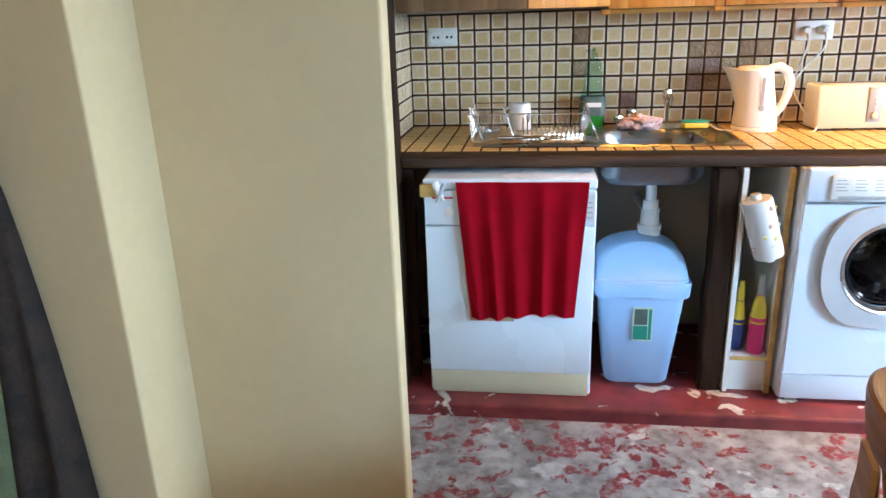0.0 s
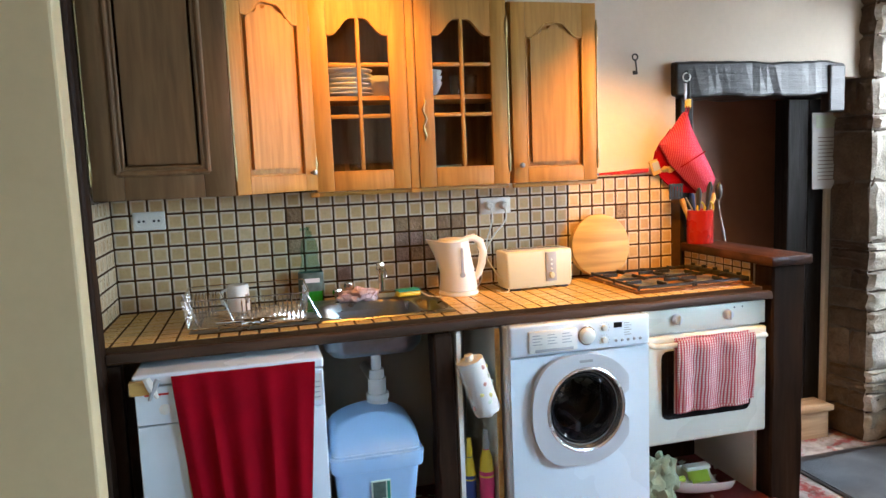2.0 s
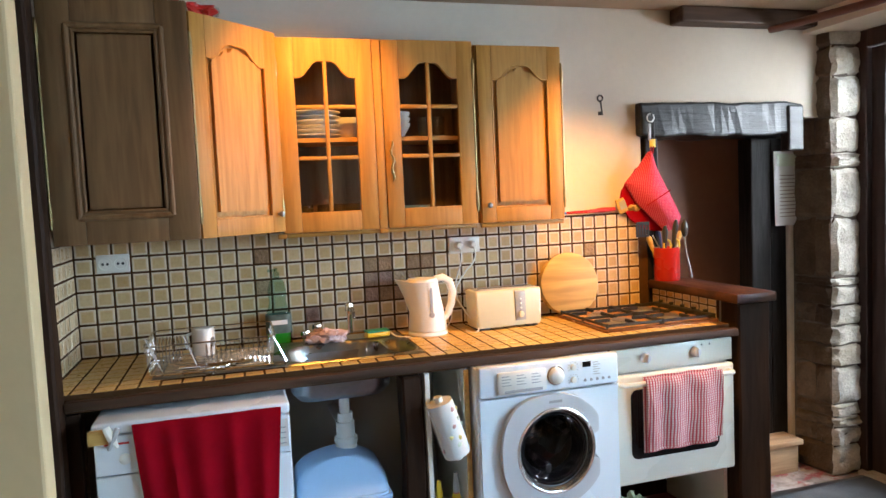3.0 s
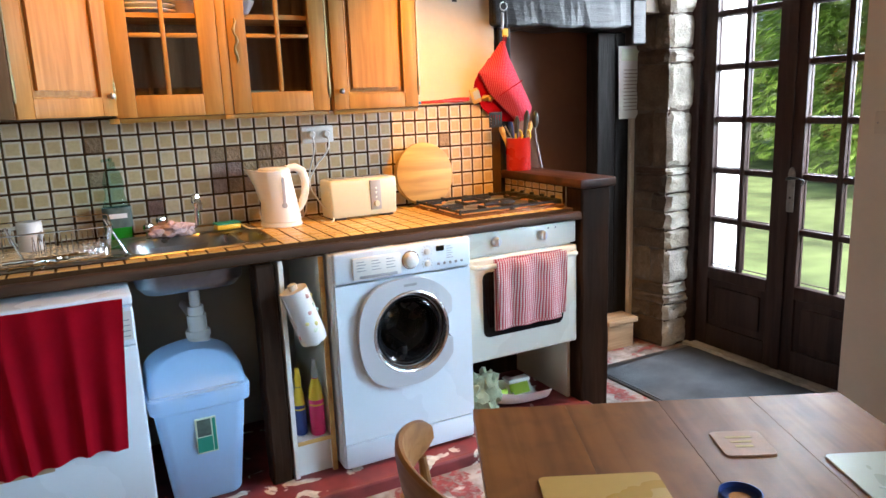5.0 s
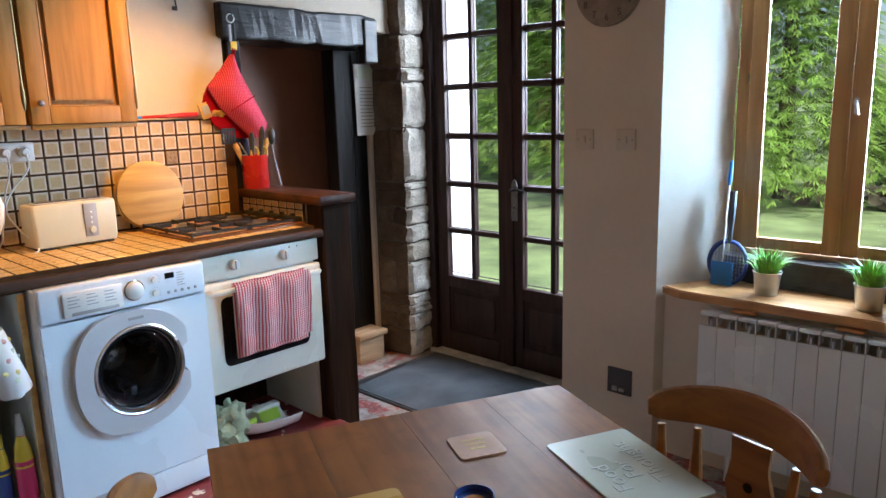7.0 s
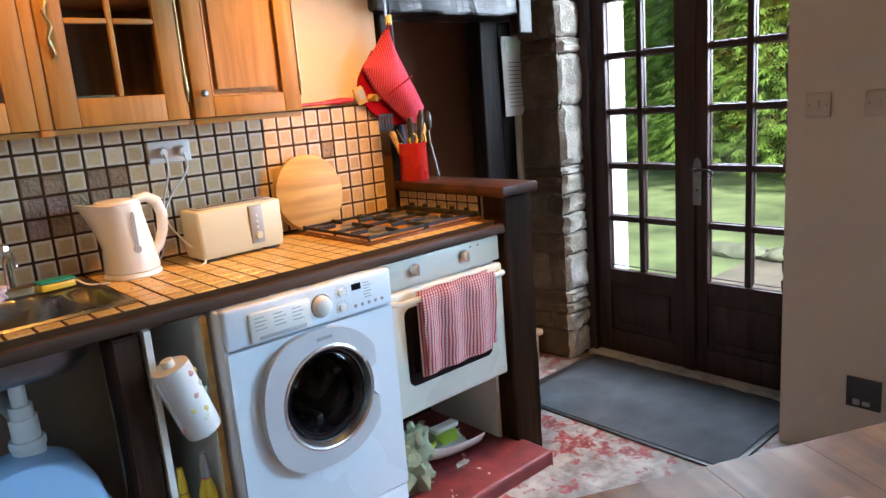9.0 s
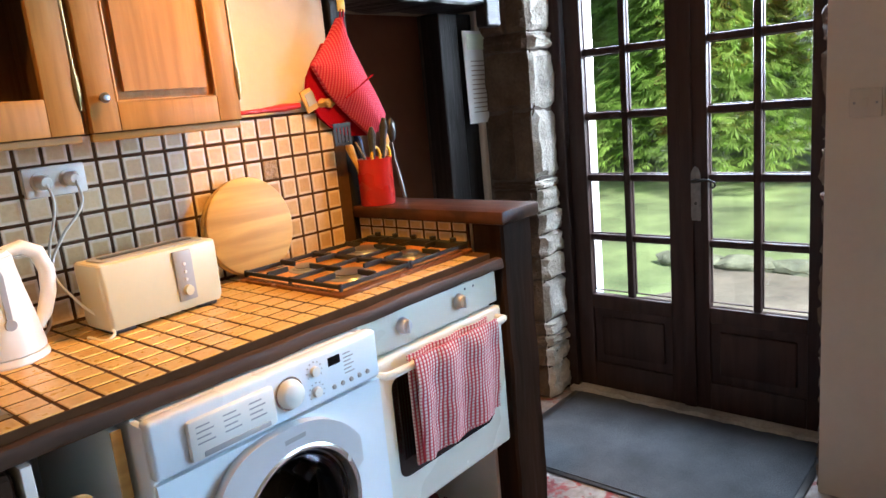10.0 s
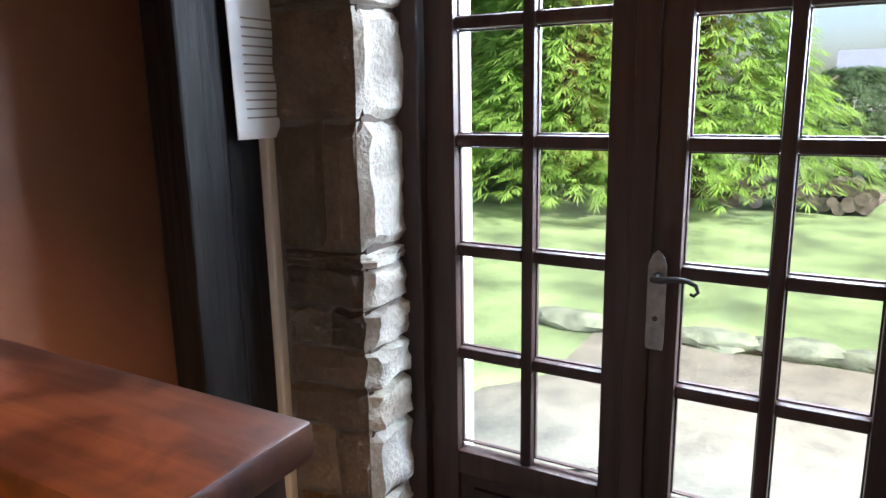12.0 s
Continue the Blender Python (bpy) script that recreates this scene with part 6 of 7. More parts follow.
for k in range(5):
    part("slat", box(bm_new(), -0.155 + 0.016 * k, -0.144 + 0.016 * k, 0.005, 0.008, 0.20, 0.26), M["iron"], lad)
part("blade_edge", box(bm_new(), -0.155, -0.08, 0.005, 0.008, 0.255, 0.27), M["iron"], lad)
part("blade_root", box(bm_new(), -0.155, -0.08, 0.005, 0.008, 0.195, 0.205), M["iron"], lad)
lad = thing("ladle", "steel ladle with black handle leaning beside the can", "utensil", pose(2.775, 3.0, 1.173))
part("stem", tube(bm_new(), [(0.0, 0, 0), (-0.012, 0, 0.06), (-0.03, 0.0, 0.14), (-0.04, 0, 0.21)], [0.007, 0.007, 0.003, 0.003], 7), M["steel_dark"], lad)
part("bowl", lump(bm_new(), (-0.04, -0.005, 0.25), (0.02, 0.014, 0.045), 1, 0.1), M["dark_plastic"], lad)
t = thing("knife_strip", "narrow steel knife hanging at the door post", "knife", pose(2.575, 3.0, 1.20))
part("blade", box(bm_new(), -0.012, 0.006, -0.003, 0.0, 0.0, 0.14, 0.002), M["steel"], t)
part("grip", box(bm_new(), -0.012, 0.008, -0.008, 0.004, -0.022, 0.0, 0.003), M["dark_plastic"], t)



def along(line, v):
    """The point a share v of the way along a line of points."""
    s = v * (len(line) - 1)
    i = min(int(s), len(line) - 2)
    return Vector(line[i]).lerp(Vector(line[i + 1]), s - i)


GL = [(-0.012, 0, 0.014), (-0.075, 0, -0.065), (-0.147, 0, -0.138), (-0.09, 0, -0.23), (0.0, 0, -0.32), (0.075, 0, -0.385)]
GR = [(0.0, 0, 0.014), (0.03, 0, -0.07), (0.075, 0, -0.155), (0.12, 0, -0.235), (0.162, 0, -0.315), (0.14, 0, -0.365)]


def glove(u, v):
    p = along(GL, v).lerp(along(GR, v), u)
    return p + Vector((0, -0.035 - 0.045 * math.sin(math.pi * u) * math.sin(math.pi * (0.08 + 0.84 * v)) + 0.006 * noise.noise((u * 4, v * 4, 1)), 0))


pot = thing("oven_glove", "red flecked double oven glove hung on a hook", "oven glove", pose(2.555, 3.03, 1.80))
part("front_pad", shell(bm_new(), 16, 20, glove, (0, 0.016, 0)), M["glove_cloth"], pot)
part("inner_pocket", shell(bm_new(), 8, 14, lambda u, v: along(GL[1:], v) + Vector((0.01 - 0.035 * u * math.sin(math.pi * v), -0.012 + 0.012 * u, -0.075 * u * math.sin(math.pi * v))), (0, 0.012, 0)), M["red_cloth"], pot, "dark red lining")
part("seam", tube(bm_new(), [along([(-0.06, -0.078, -0.25), (0.07, -0.082, -0.18)], k / 6) for k in range(7)], 0.003, 6), M["red_cloth"], pot)
part("loop", tube(bm_new(), [(-0.01, -0.035, 0.0), (-0.004, -0.04, 0.04), (0.008, -0.04, 0.04), (0.006, -0.035, 0.0)], 0.003, 6), M["red_cloth"], pot)
keys = thing("key_ring", "bunch of keys and tags on a hook", "keys", pose(2.56, 3.005, 1.86))
part("ring", tube(bm_new(), [(0.02 * math.cos(a), 0, 0.12 + 0.02 * math.sin(a)) for a in (2 * math.pi * k / 14 for k in range(15))], 0.003, 6), M["steel"], keys)
part("hook", tube(bm_new(), [(0, 0.03, 0.145), (0, -0.01, 0.145), (0, -0.015, 0.13)], 0.003, 6), M["iron"], keys)
part("tag", box(bm_new(), -0.012, 0.022, -0.006, -0.002, -0.025, 0.015, 0.004), M["yellow"], keys, "yellow key tag")
part("key", box(bm_new(), -0.02, -0.005, -0.010, -0.006, 0.01, 0.09, 0.004), M["steel_dark"], keys)
part("key", box(bm_new(), 0.004, 0.016, -0.012, -0.008, 0.02, 0.10, 0.004), M["iron"], keys)
key = thing("old_key", "old iron key hung on the wall as ornament", "key", pose(2.315, 3.052, 2.0))
part("bow", tube(bm_new(), [(-0.004 + 0.014 * math.cos(a), 0, 0.082 + 0.014 * math.sin(a)) for a in (2 * math.pi * k / 14 for k in range(15))], 0.004, 6), M["iron"], key)
part("shank", tube(bm_new(), [(-0.002, 0, 0.07), (0.006, 0, 0.0)], 0.004, 7), M["iron"], key)
part("bit", box(bm_new(), -0.016, 0.006, -0.003, 0.003, 0.0, 0.018, 0.001), M["iron"], key)
t = thing("pastry_brush", "red-handled brush lying on the tile ledge", "brush", pose(2.10, 3.035, 1.523, 0, 0, 2))
part("handle", tube(bm_new(), [(0, 0, 0.008), (0.12, 0, 0.010), (0.2, 0, 0.014), (0.27, 0, 0.016)], [0.006, 0.008, 0.013, 0.010], 9), M["red_glaze"], t)
part("tip", tube(bm_new(), [(-0.05, 0, 0.008), (0, 0, 0.008)], [0.008, 0.006], 8), M["blue"], t)
t = thing("photo_magnet", "small framed picture propped on the tile ledge", "ornament", pose(2.42, 3.035, 1.52, 0, -20, 0))
part("card", box(bm_new(), -0.03, 0.03, -0.008, 0.0, 0, 0.075, 0.003), M["board"], t)
part("picture", box(bm_new(), -0.018, 0.018, -0.010, -0.008, 0.02, 0.062), M["grey_plastic"], t)
solid("shell_ornament", lump(bm_new(), (0, 0, 0.022), (0.038, 0.022, 0.022), 5, 0.4, 3), M["board"], "tan shell-like ornament on the tile ledge", "ornament", pose(2.475, 3.03, 1.52))

# ---- table and chairs ----
TZ, TA = 0.72, -26.0
tab = thing("dining_table", "reddish varnished pine dining table with worn top", "table", pose(1.455, 1.46, 0, 0, 0, TA))
TW, TL = 0.995, 1.36
for k in range(4):
    w = TW / 4
    b = box(bm_new(), k * w + 0.0002, (k + 1) * w - 0.0002, -TL, 0, TZ - 0.032, TZ, 0.0005, 1)
    part("plank", b, M["table_wood"], tab)
b = bm_new()
box(b, 0.05, TW - 0.05, -0.075, -0.05, TZ - 0.13, TZ - 0.033)
box(b, 0.05, TW - 0.05, -TL + 0.05, -TL + 0.075, TZ - 0.13, TZ - 0.033)
box(b, 0.05, 0.075, -TL + 0.076, -0.076, TZ - 0.13, TZ - 0.033)
box(b, TW - 0.075, TW - 0.05, -TL + 0.076, -0.076, TZ - 0.13, TZ - 0.033)
part("apron", b, M["table_wood"], tab)
for x in (0.085, TW - 0.085):
    for y in (-0.085, -TL + 0.085):
        b = lathe(bm_new(), [(0.03, 0), (0.036, 0.02), (0.028, 0.1), (0.042, 0.3), (0.045, 0.42), (0.03, 0.46), (0.045, 0.5), (0.045, TZ - 0.033)], (x, y, 0), seg=18)
        part("leg", b, M["table_wood"], tab)


def flat_mat(name, label, corner, w, h, mat, thick=0.004):
    """A thin rounded sheet on the table; corner is its middle, in world metres."""
    t = thing(name, label, "table mat", pose(corner[0], corner[1], TZ + 0.0005, 0, 0, corner[2]))
    part("sheet", prism(bm_new(), rounded(w / 2, h / 2, 0.012), thick, None, 0.0012), M[mat], t)
    return t


coaster = flat_mat("coaster", "brown glossy coaster with pale lettering", (1.893, 0.957, TA - 2), 0.118, 0.118, "cork")
for k, w in enumerate(("BUN", "COFFEE", "TEA")):
    part("text_line", box(bm_new(), -0.03 + 0.004 * k, 0.03 - 0.006 * k, 0.022 - 0.022 * k, 0.032 - 0.022 * k, 0.0042, 0.0046), M["board"], coaster)
pm = flat_mat("placemat", "pale sage placemat reading Food For Thought", (2.027, 0.627, TA), 0.225, 0.335, "placemat")
for k, w in enumerate(("Food", "For", "Thought")):
    letters(w, 0.056, M["lettering"], pm, pose(-0.055 + 0.052 * k, -0.03 + 0.02 * k, 0.0047, 0, 0, 90))
pm2 = flat_mat("placemat", "second placemat in ochre yellow at the table's side", (1.47, 0.93, TA), 0.26, 0.20, "ochre_mat")
t = thing("ashtray", "small round tin lid with blue and orange print", "lid", pose(1.70, 0.80, TZ))
part("dish", lathe(bm_new(), [(0.040, 0), (0.043, 0.003), (0.043, 0.016), (0.040, 0.017), (0.039, 0.004), (0, 0.004)], seg=26), M["navy"], t)
part("print", lathe(bm_new(), [(0.022, 0.0045), (0.0, 0.0055)], seg=20), M["orange_piping"], t)


def chair(m, label):
    """A beech kitchen chair: curved head rail, turned spindles, pierced splat, saddle seat, turned legs; it faces -y."""
    t = thing("kitchen_chair", label, "chair", m, "chairs round the table")
    part("seat", loft(bm_new(), [(0.42, 0.19, 0.19, 0.06), (0.428, 0.205, 0.20, 0.07), (0.452, 0.205, 0.20, 0.07), (0.458, 0.195, 0.19, 0.07)]), M["chair_wood"], t)
    for x in (-0.15, 0.15):
        for y in (-0.14, 0.14):
            b = tube(bm_new(), [(x, y, 0.42), (x * 1.08, y * 1.08, 0.30), (x * 1.14, y * 1.14, 0.2), (x * 1.22, y * 1.22, 0.08), (x * 1.28, y * 1.28, 0)], [0.017, 0.022, 0.014, 0.02, 0.012], 12)
            part("leg", b, M["chair_wood"], t)
    part("stretcher", tube(bm_new(), [(-0.175, 0, 0.2), (0, 0, 0.2), (0.175, 0, 0.2)], [0.009, 0.013, 0.009], 10), M["chair_wood"], t)
    for x in (-0.172, 0.172):
        part("side_stretcher", tube(bm_new(), [(x, -0.165, 0.2), (x, 0, 0.2), (x, 0.165, 0.2)], [0.009, 0.012, 0.009], 10), M["chair_wood"], t)

    def back(u):
        a = (u - 0.5) * 1.75
        return 0.285 * math.sin(a), 0.12 + 0.285 * (math.cos(a) - math.cos(0.875))
    n = 26
    b = bm_new()
    rings = []
    for i in range(n + 1):
        u = i / n
        x, y = back(u)
        a = (u - 0.5) * 1.75
        nrm = Vector((math.sin(a), math.cos(a), 0))
        hgt = 0.105 * (0.72 + 0.28 * math.sin(math.pi * u)) * (1 - 0.5 * (abs(2 * u - 1)) ** 12)
        zc = 0.80 + 0.022 * math.sin(math.pi * u)
        sec = []
        for k in range(12):
            th = 2 * math.pi * k / 12
            dz, dn = math.sin(th), math.cos(th)
            dz = math.copysign(abs(dz) ** 0.6, dz) * hgt / 2
            dn = math.copysign(abs(dn) ** 0.6, dn) * 0.0115
            sec.append(b.verts.new(Vector((x, y, zc + dz)) + nrm * (dn + 0.12 * dz)))
        rings.append(sec)
    for p, q in zip(rings, rings[1:]):
        for k in range(12):
            b.faces.new((p[k], p[(k + 1) % 12], q[(k + 1) % 12], q[k]))
    b.faces.new(rings[0][::-1])
    b.faces.new(rings[-1])
    part("head_rail", b, M["chair_wood"], t)
    for u in (0.07, 0.24, 0.76, 0.93):
        x, y = back(u)
        b = tube(bm_new(), [(x * 0.86, y - 0.03, 0.455), (x * 0.9, y - 0.02, 0.55), (x * 0.95, y - 0.01, 0.64), (x * 0.97, y - 0.006, 0.70), (x, y, 0.755)], [0.009, 0.012, 0.017, 0.012, 0.010], 10)
        part("spindle", b, M["chair_wood"], t)
    x, y = back(0.5)
    out = [(-0.03, 0.455), (0.03, 0.455), (0.028, 0.52), (0.05, 0.58), (0.062, 0.64), (0.045, 0.70), (0.05, 0.76), (-0.05, 0.76), (-0.045, 0.70), (-0.062, 0.64), (-0.05, 0.58), (-0.028, 0.52)]
    sp = part("splat", prism(bm_new(), out, 0.011, at_y(y + 0.005), 0.002), M["chair_wood"], t)
    part("pierced_hole", lathe(bm_new(), [(0.012, 0), (0.012, 0.0135)], (0, y + 0.0065, 0.645), (0, -1, 0), 16), M["dark_wood"], sp)
    return t


chair(pose(2.04, 0.485, 0, 0, 0, 256), "honey beech kitchen chair with curved back rail at the window side")
chair(pose(1.30, 1.02, 0, 0, 0, 78), "honey beech kitchen chair pushed against the table")

# ---- window, radiator and sill ----
rad = thing("radiator", "white ribbed aluminium radiator below the window sill", "radiator", pose(3.37, 0.0, 0.12))
for k in range(14):
    y = 0.955 - 0.074 * k
    b = bm_new()
    box(b, 0.0, 0.012, y, y + 0.0725, 0.0, 0.535, 0.003)
    box(b, 0.012, 0.062, y + 0.026, y + 0.042, 0.02, 0.56)
    sec = part("section", b, M["enamel"], rad)
    part("top_cap", box(bm_new(), 0.002, 0.062, y, y + 0.070, 0.575, 0.592, 0.004), M["enamel"], rad)
    part("fin", box(bm_new(), 0.004, 0.058, y + 0.0, y + 0.004, 0.538, 0.574), M["enamel"], rad)
    part("fin", box(bm_new(), 0.004, 0.06, y + 0.034, y + 0.037, 0.538, 0.574), M["grey_plastic"], rad)
part("pipe", tube(bm_new(), [(0.035, 0.9, 0.0), (0.035, 0.9, -0.12)], 0.010, 10), M["enamel"], rad)
part("pipe", tube(bm_new(), [(0.035, 0.1, 0.0), (0.035, 0.1, -0.12)], 0.010, 10), M["enamel"], rad)
for y in (0.25, 0.62):
    part("bracket", box(bm_new(), 0.02, 0.07, y + 0.2, y + 0.29, 0.60, 0.612, 0.002), M["pine_y"], rad)
b = prism(bm_new(), [(3.405, -0.10), (3.405, 1.13), (3.45, 1.225), (WIN - 0.002, 1.068), (WIN - 0.002, 0.302), (3.45, -0.008)], 0.034, pose(0, 0, 0.738), 0.005)
setting("window_sill", b, M["pine_y"], "varnished pine window sill", "sill")
b = box(bm_new(), WIN - 0.075, WIN + 0.05, 0.303, 1.065, 0.772, 0.890)
bmesh.ops.subdivide_edges(b, edges=b.edges[:], cuts=7, use_grid_fill=True)
for v in b.verts:
    v.co += Vector((0.02, 0.0, 0.012)) * noise.noise(v.co * 8) + Vector((0.008, 0, 0.006)) * noise.noise(v.co * 25)
setting("stone_sill", b, M["slate"], "rough dark stone sill under the window frame", "sill")
win = thing("window_1", "pine casement window with two clear panes", "window", pose(WIN, 0, 0.885), kind="structure")
WY0, WY1, WH = 0.33, 1.065, 1.25
for nm, bb in (("frame_stile", (WY0 - 0.03, WY0 + 0.02, 0, WH)), ("frame_stile", (WY1 - 0.05, WY1, 0, WH)), ("frame_rail", (WY0 + 0.02, WY1 - 0.05, 0, 0.03)), ("frame_rail", (WY0 + 0.02, WY1 - 0.05, WH - 0.04, WH))):
    part(nm, box(bm_new(), 0, 0.03, *bb, 0.004), M["pine"], win)
for y0, y1 in ((WY0 + 0.022, 0.6315), (0.6325, WY1 - 0.052)):
    for bb in ((y0, y0 + 0.065, 0.032, WH - 0.042), (y1 - 0.065, y1, 0.032, WH - 0.042), (y0 + 0.065, y1 - 0.065, 0.032, 0.082), (y0 + 0.065, y1 - 0.065, WH - 0.092, WH - 0.042)):
        part("casement_bar", box(bm_new(), -0.012, 0.007, *bb, 0.005), M["pine"], win)
    part("pane", box(bm_new(), 0.001, 0.004, y0 + 0.06, y1 - 0.06, 0.078, WH - 0.088), M["glass"], win)
h = part("handle", box(bm_new(), -0.016, -0.012, 0.604, 0.620, 0.59, 0.65, 0.003), M["steel"], win, "steel window handle")
part("lever", tube(bm_new(), [(-0.016, 0.612, 0.635), (-0.04, 0.612, 0.635), (-0.043, 0.606, 0.625), (-0.043, 0.599, 0.585)], 0.006, 8), M["steel"], h)
part("hinge", tube(bm_new(), [(-0.015, WY1 - 0.05, 0.72), (-0.015, WY1 - 0.05, 0.76)], 0.006, 8), M["brass"], win)
# unseen window, added where the extra daylight comes in
far = thing("window_2", "unseen second pine window added along the wall", "window", pose(3.62, 0, 0.85), kind="structure")
part("window_frame", frame_bars(bm_new(), -1.85, -0.85, 0, 1.3, 0, 0.05, 0.06), M["pine"], far)
far.matrix_world = basis((3.62, 0, 0.85), (0, 1, 0), (-1, 0, 0), (0, 0, 1))
part("pane", box(bm_new(), -1.79, -0.91, 0.02, 0.024, 0.06, 1.24), M["glass"], far)


def grass_pot(x, y, seed):
    t = thing("grass_pot", "ridged metal pot of bright green plastic grass", "plant pot", pose(x, y, 0.7725), "grass pots on the sill")
    part("pot", lathe(bm_new(), [(0.040, 0), (0.042, 0.003), (0.045, 0.03), (0.047, 0.034), (0.047, 0.04), (0.050, 0.075), (0.053, 0.09), (0.056, 0.094), (0.052, 0.095), (0.048, 0.08), (0, 0.08)], seg=28), M["steel"], t)
    rng = random.Random(seed)
    verts, faces = [], []
    for k in range(230):
        a, r = rng.uniform(0, 2 * math.pi), 0.042 * math.sqrt(rng.random())
        lean, h = rng.uniform(0.1, 0.9) * (0.3 + r / 0.042), rng.uniform(0.06, 0.125)
        o = Vector((r * math.cos(a), r * math.sin(a), 0.082))
        d = Vector((math.cos(a), math.sin(a), 0))
        w = Vector((-d.y, d.x, 0)) * 0.0028
        i0 = len(verts)
        mid, tip = o + d * lean * 0.03 + Vector((0, 0, h * 0.6)), o + d * lean * 0.085 + Vector((0, 0, h * (1 - 0.25 * lean)))
        verts += [o - w, o + w, mid + w * 0.8, mid - w * 0.8, tip]
        faces += [(i0, i0 + 1, i0 + 2, i0 + 3), (i0 + 3, i0 + 2, i0 + 4)]
    me = bpy.data.meshes.new("grass_tuft")
    me.from_pydata([tuple(v) for v in verts], [], faces)
    me.materials.append(M["leaf"])
    ob = new("grass_tuft", me)
    ob.parent = t


grass_pot(3.55, 0.835, 1)
grass_pot(3.55, 0.475, 2)


def racket(x, y, m, label):
    t = thing("fly_racket", label, "racket", m)
    ring = [(0, 0.075 * math.cos(a), 0.09 + 0.09 * math.sin(a)) for a in (2 * math.pi * k / 30 for k in range(31))]
    part("hoop", tube(bm_new(), ring, 0.007, 8), M["navy"], t)
    b = bm_new()
    for k in range(-5, 6):
        s = k * 0.0125
        e = math.sqrt(max(0, 1 - (s / 0.075) ** 2)) * 0.088
        tube(b, [(0, s, 0.09 - e), (0, s, 0.09 + e)], 0.001, 4)
        e = math.sqrt(max(0, 1 - (s * 1.15 / 0.088) ** 2)) * 0.073
        tube(b, [(0, -e, 0.09 + s * 1.15), (0, e, 0.09 + s * 1.15)], 0.001, 4)
    part("mesh", b, M["steel_dark"], t)
    part("shaft", tube(bm_new(), [(0, 0, 0.178), (0, 0, 0.25), (0, 0, 0.27), (0, 0, 0.39)], [0.010, 0.012, 0.015, 0.014], 10), M["dark_plastic"], t, "black ribbed handle")


racket(0, 0, pose(3.615, 1.02, 0.775, 0, 6, 4), "blue electric fly racket propped in the window corner")
racket(0, 0, pose(3.64, 1.035, 0.775, 2, 5, 10), "second fly racket behind the first")
t = thing("fly_swatter", "blue plastic fly swatter with white rod", "fly swatter", pose(3.58, 1.03, 0.775, 0, 5, 0))
part("flap", box(bm_new(), -0.002, 0.002, -0.045, 0.045, 0.0, 0.10, 0.002), M["blue"], t)
part("rod", tube(bm_new(), [(0, 0, 0.10), (0, -0.002, 0.42)], 0.003, 6), M["plastic_white"], t, "white rod")
part("grip", tube(bm_new(), [(0, -0.002, 0.42), (0, -0.002, 0.45), (0, -0.003, 0.52)], [0.006, 0.011, 0.007], 9), M["blue"], t)

# ---- on the pier ----
for y, kind in ((1.652, 1), (1.450, 2)):
    t = thing("light_switch", "white square light switch on the pier", "light switch", pose(RIGHT, y - 0.09, 1.34), "light switches")
    part("plate", box(bm_new(), -0.011, 0.0, 0, 0.09, 0, 0.09, 0.004), M["switch"], t)
    part("rocker", box(bm_new(), -0.016, -0.010, 0.037, 0.053, 0.03, 0.06, 0.002), M["switch"], t)
    for yy in (0.014, 0.076):
        part("screw", lathe(bm_new(), [(0.004, 0), (0.003, 0.0015), (0, 0.002)], (-0.011, yy, 0.045), (-1, 0, 0), 10), M["steel_dark"], t)
t = thing("socket_box", "open black socket box without cover in the pier", "socket", pose(RIGHT, 1.35, 0.235))
b = frame_bars(bm_new(), 0, 0.12, 0, 0.12, 0, 0.006, 0.006)
b.transform(basis((0, 0, 0), (0, 1, 0), (-1, 0, 0), (0, 0, 1)))
part("edge", b, M["dark_plastic"], t)
part("recess", box(bm_new(), -0.0035, -0.001, 0.006, 0.114, 0.006, 0.114), M["dark_plastic"], t)
part("terminal", box(bm_new(), -0.014, -0.004, 0.035, 0.062, 0.014, 0.03, 0.003), M["grey_plastic"], t)
part("terminal", box(bm_new(), -0.014, -0.004, 0.07, 0.095, 0.012, 0.035, 0.003), M["grey_plastic"], t)
clock = thing("wall_clock", "round weathered wall clock with worn numerals", "clock", pose(RIGHT, 1.50, 2.01))
part("face", lathe(bm_new(), [(0.152, 0), (0.155, 0.01), (0.150, 0.022), (0, 0.022)], (0, 0, 0), (-1, 0, 0), 44), M["clock_face"], clock)
for k in range(12):
    a = radians(90 - 30 * k)
    ob = letters(str(12 if k == 0 else k), 0.04, M["dark_plastic"], clock, Matrix.Translation((-0.0225, -0.118 * math.cos(a), 0.118 * math.sin(a))) @ basis((0, 0, 0), (0, -1, 0), (0, 0, 1), (-1, 0, 0)), "numeral")
part("hand", box(bm_new(), -0.026, -0.024, -0.004, 0.004, -0.01, 0.085), M["dark_plastic"], clock)
part("hand", box(bm_new(), -0.029, -0.027, -0.065, 0.01, -0.004, 0.004), M["dark_plastic"], clock)

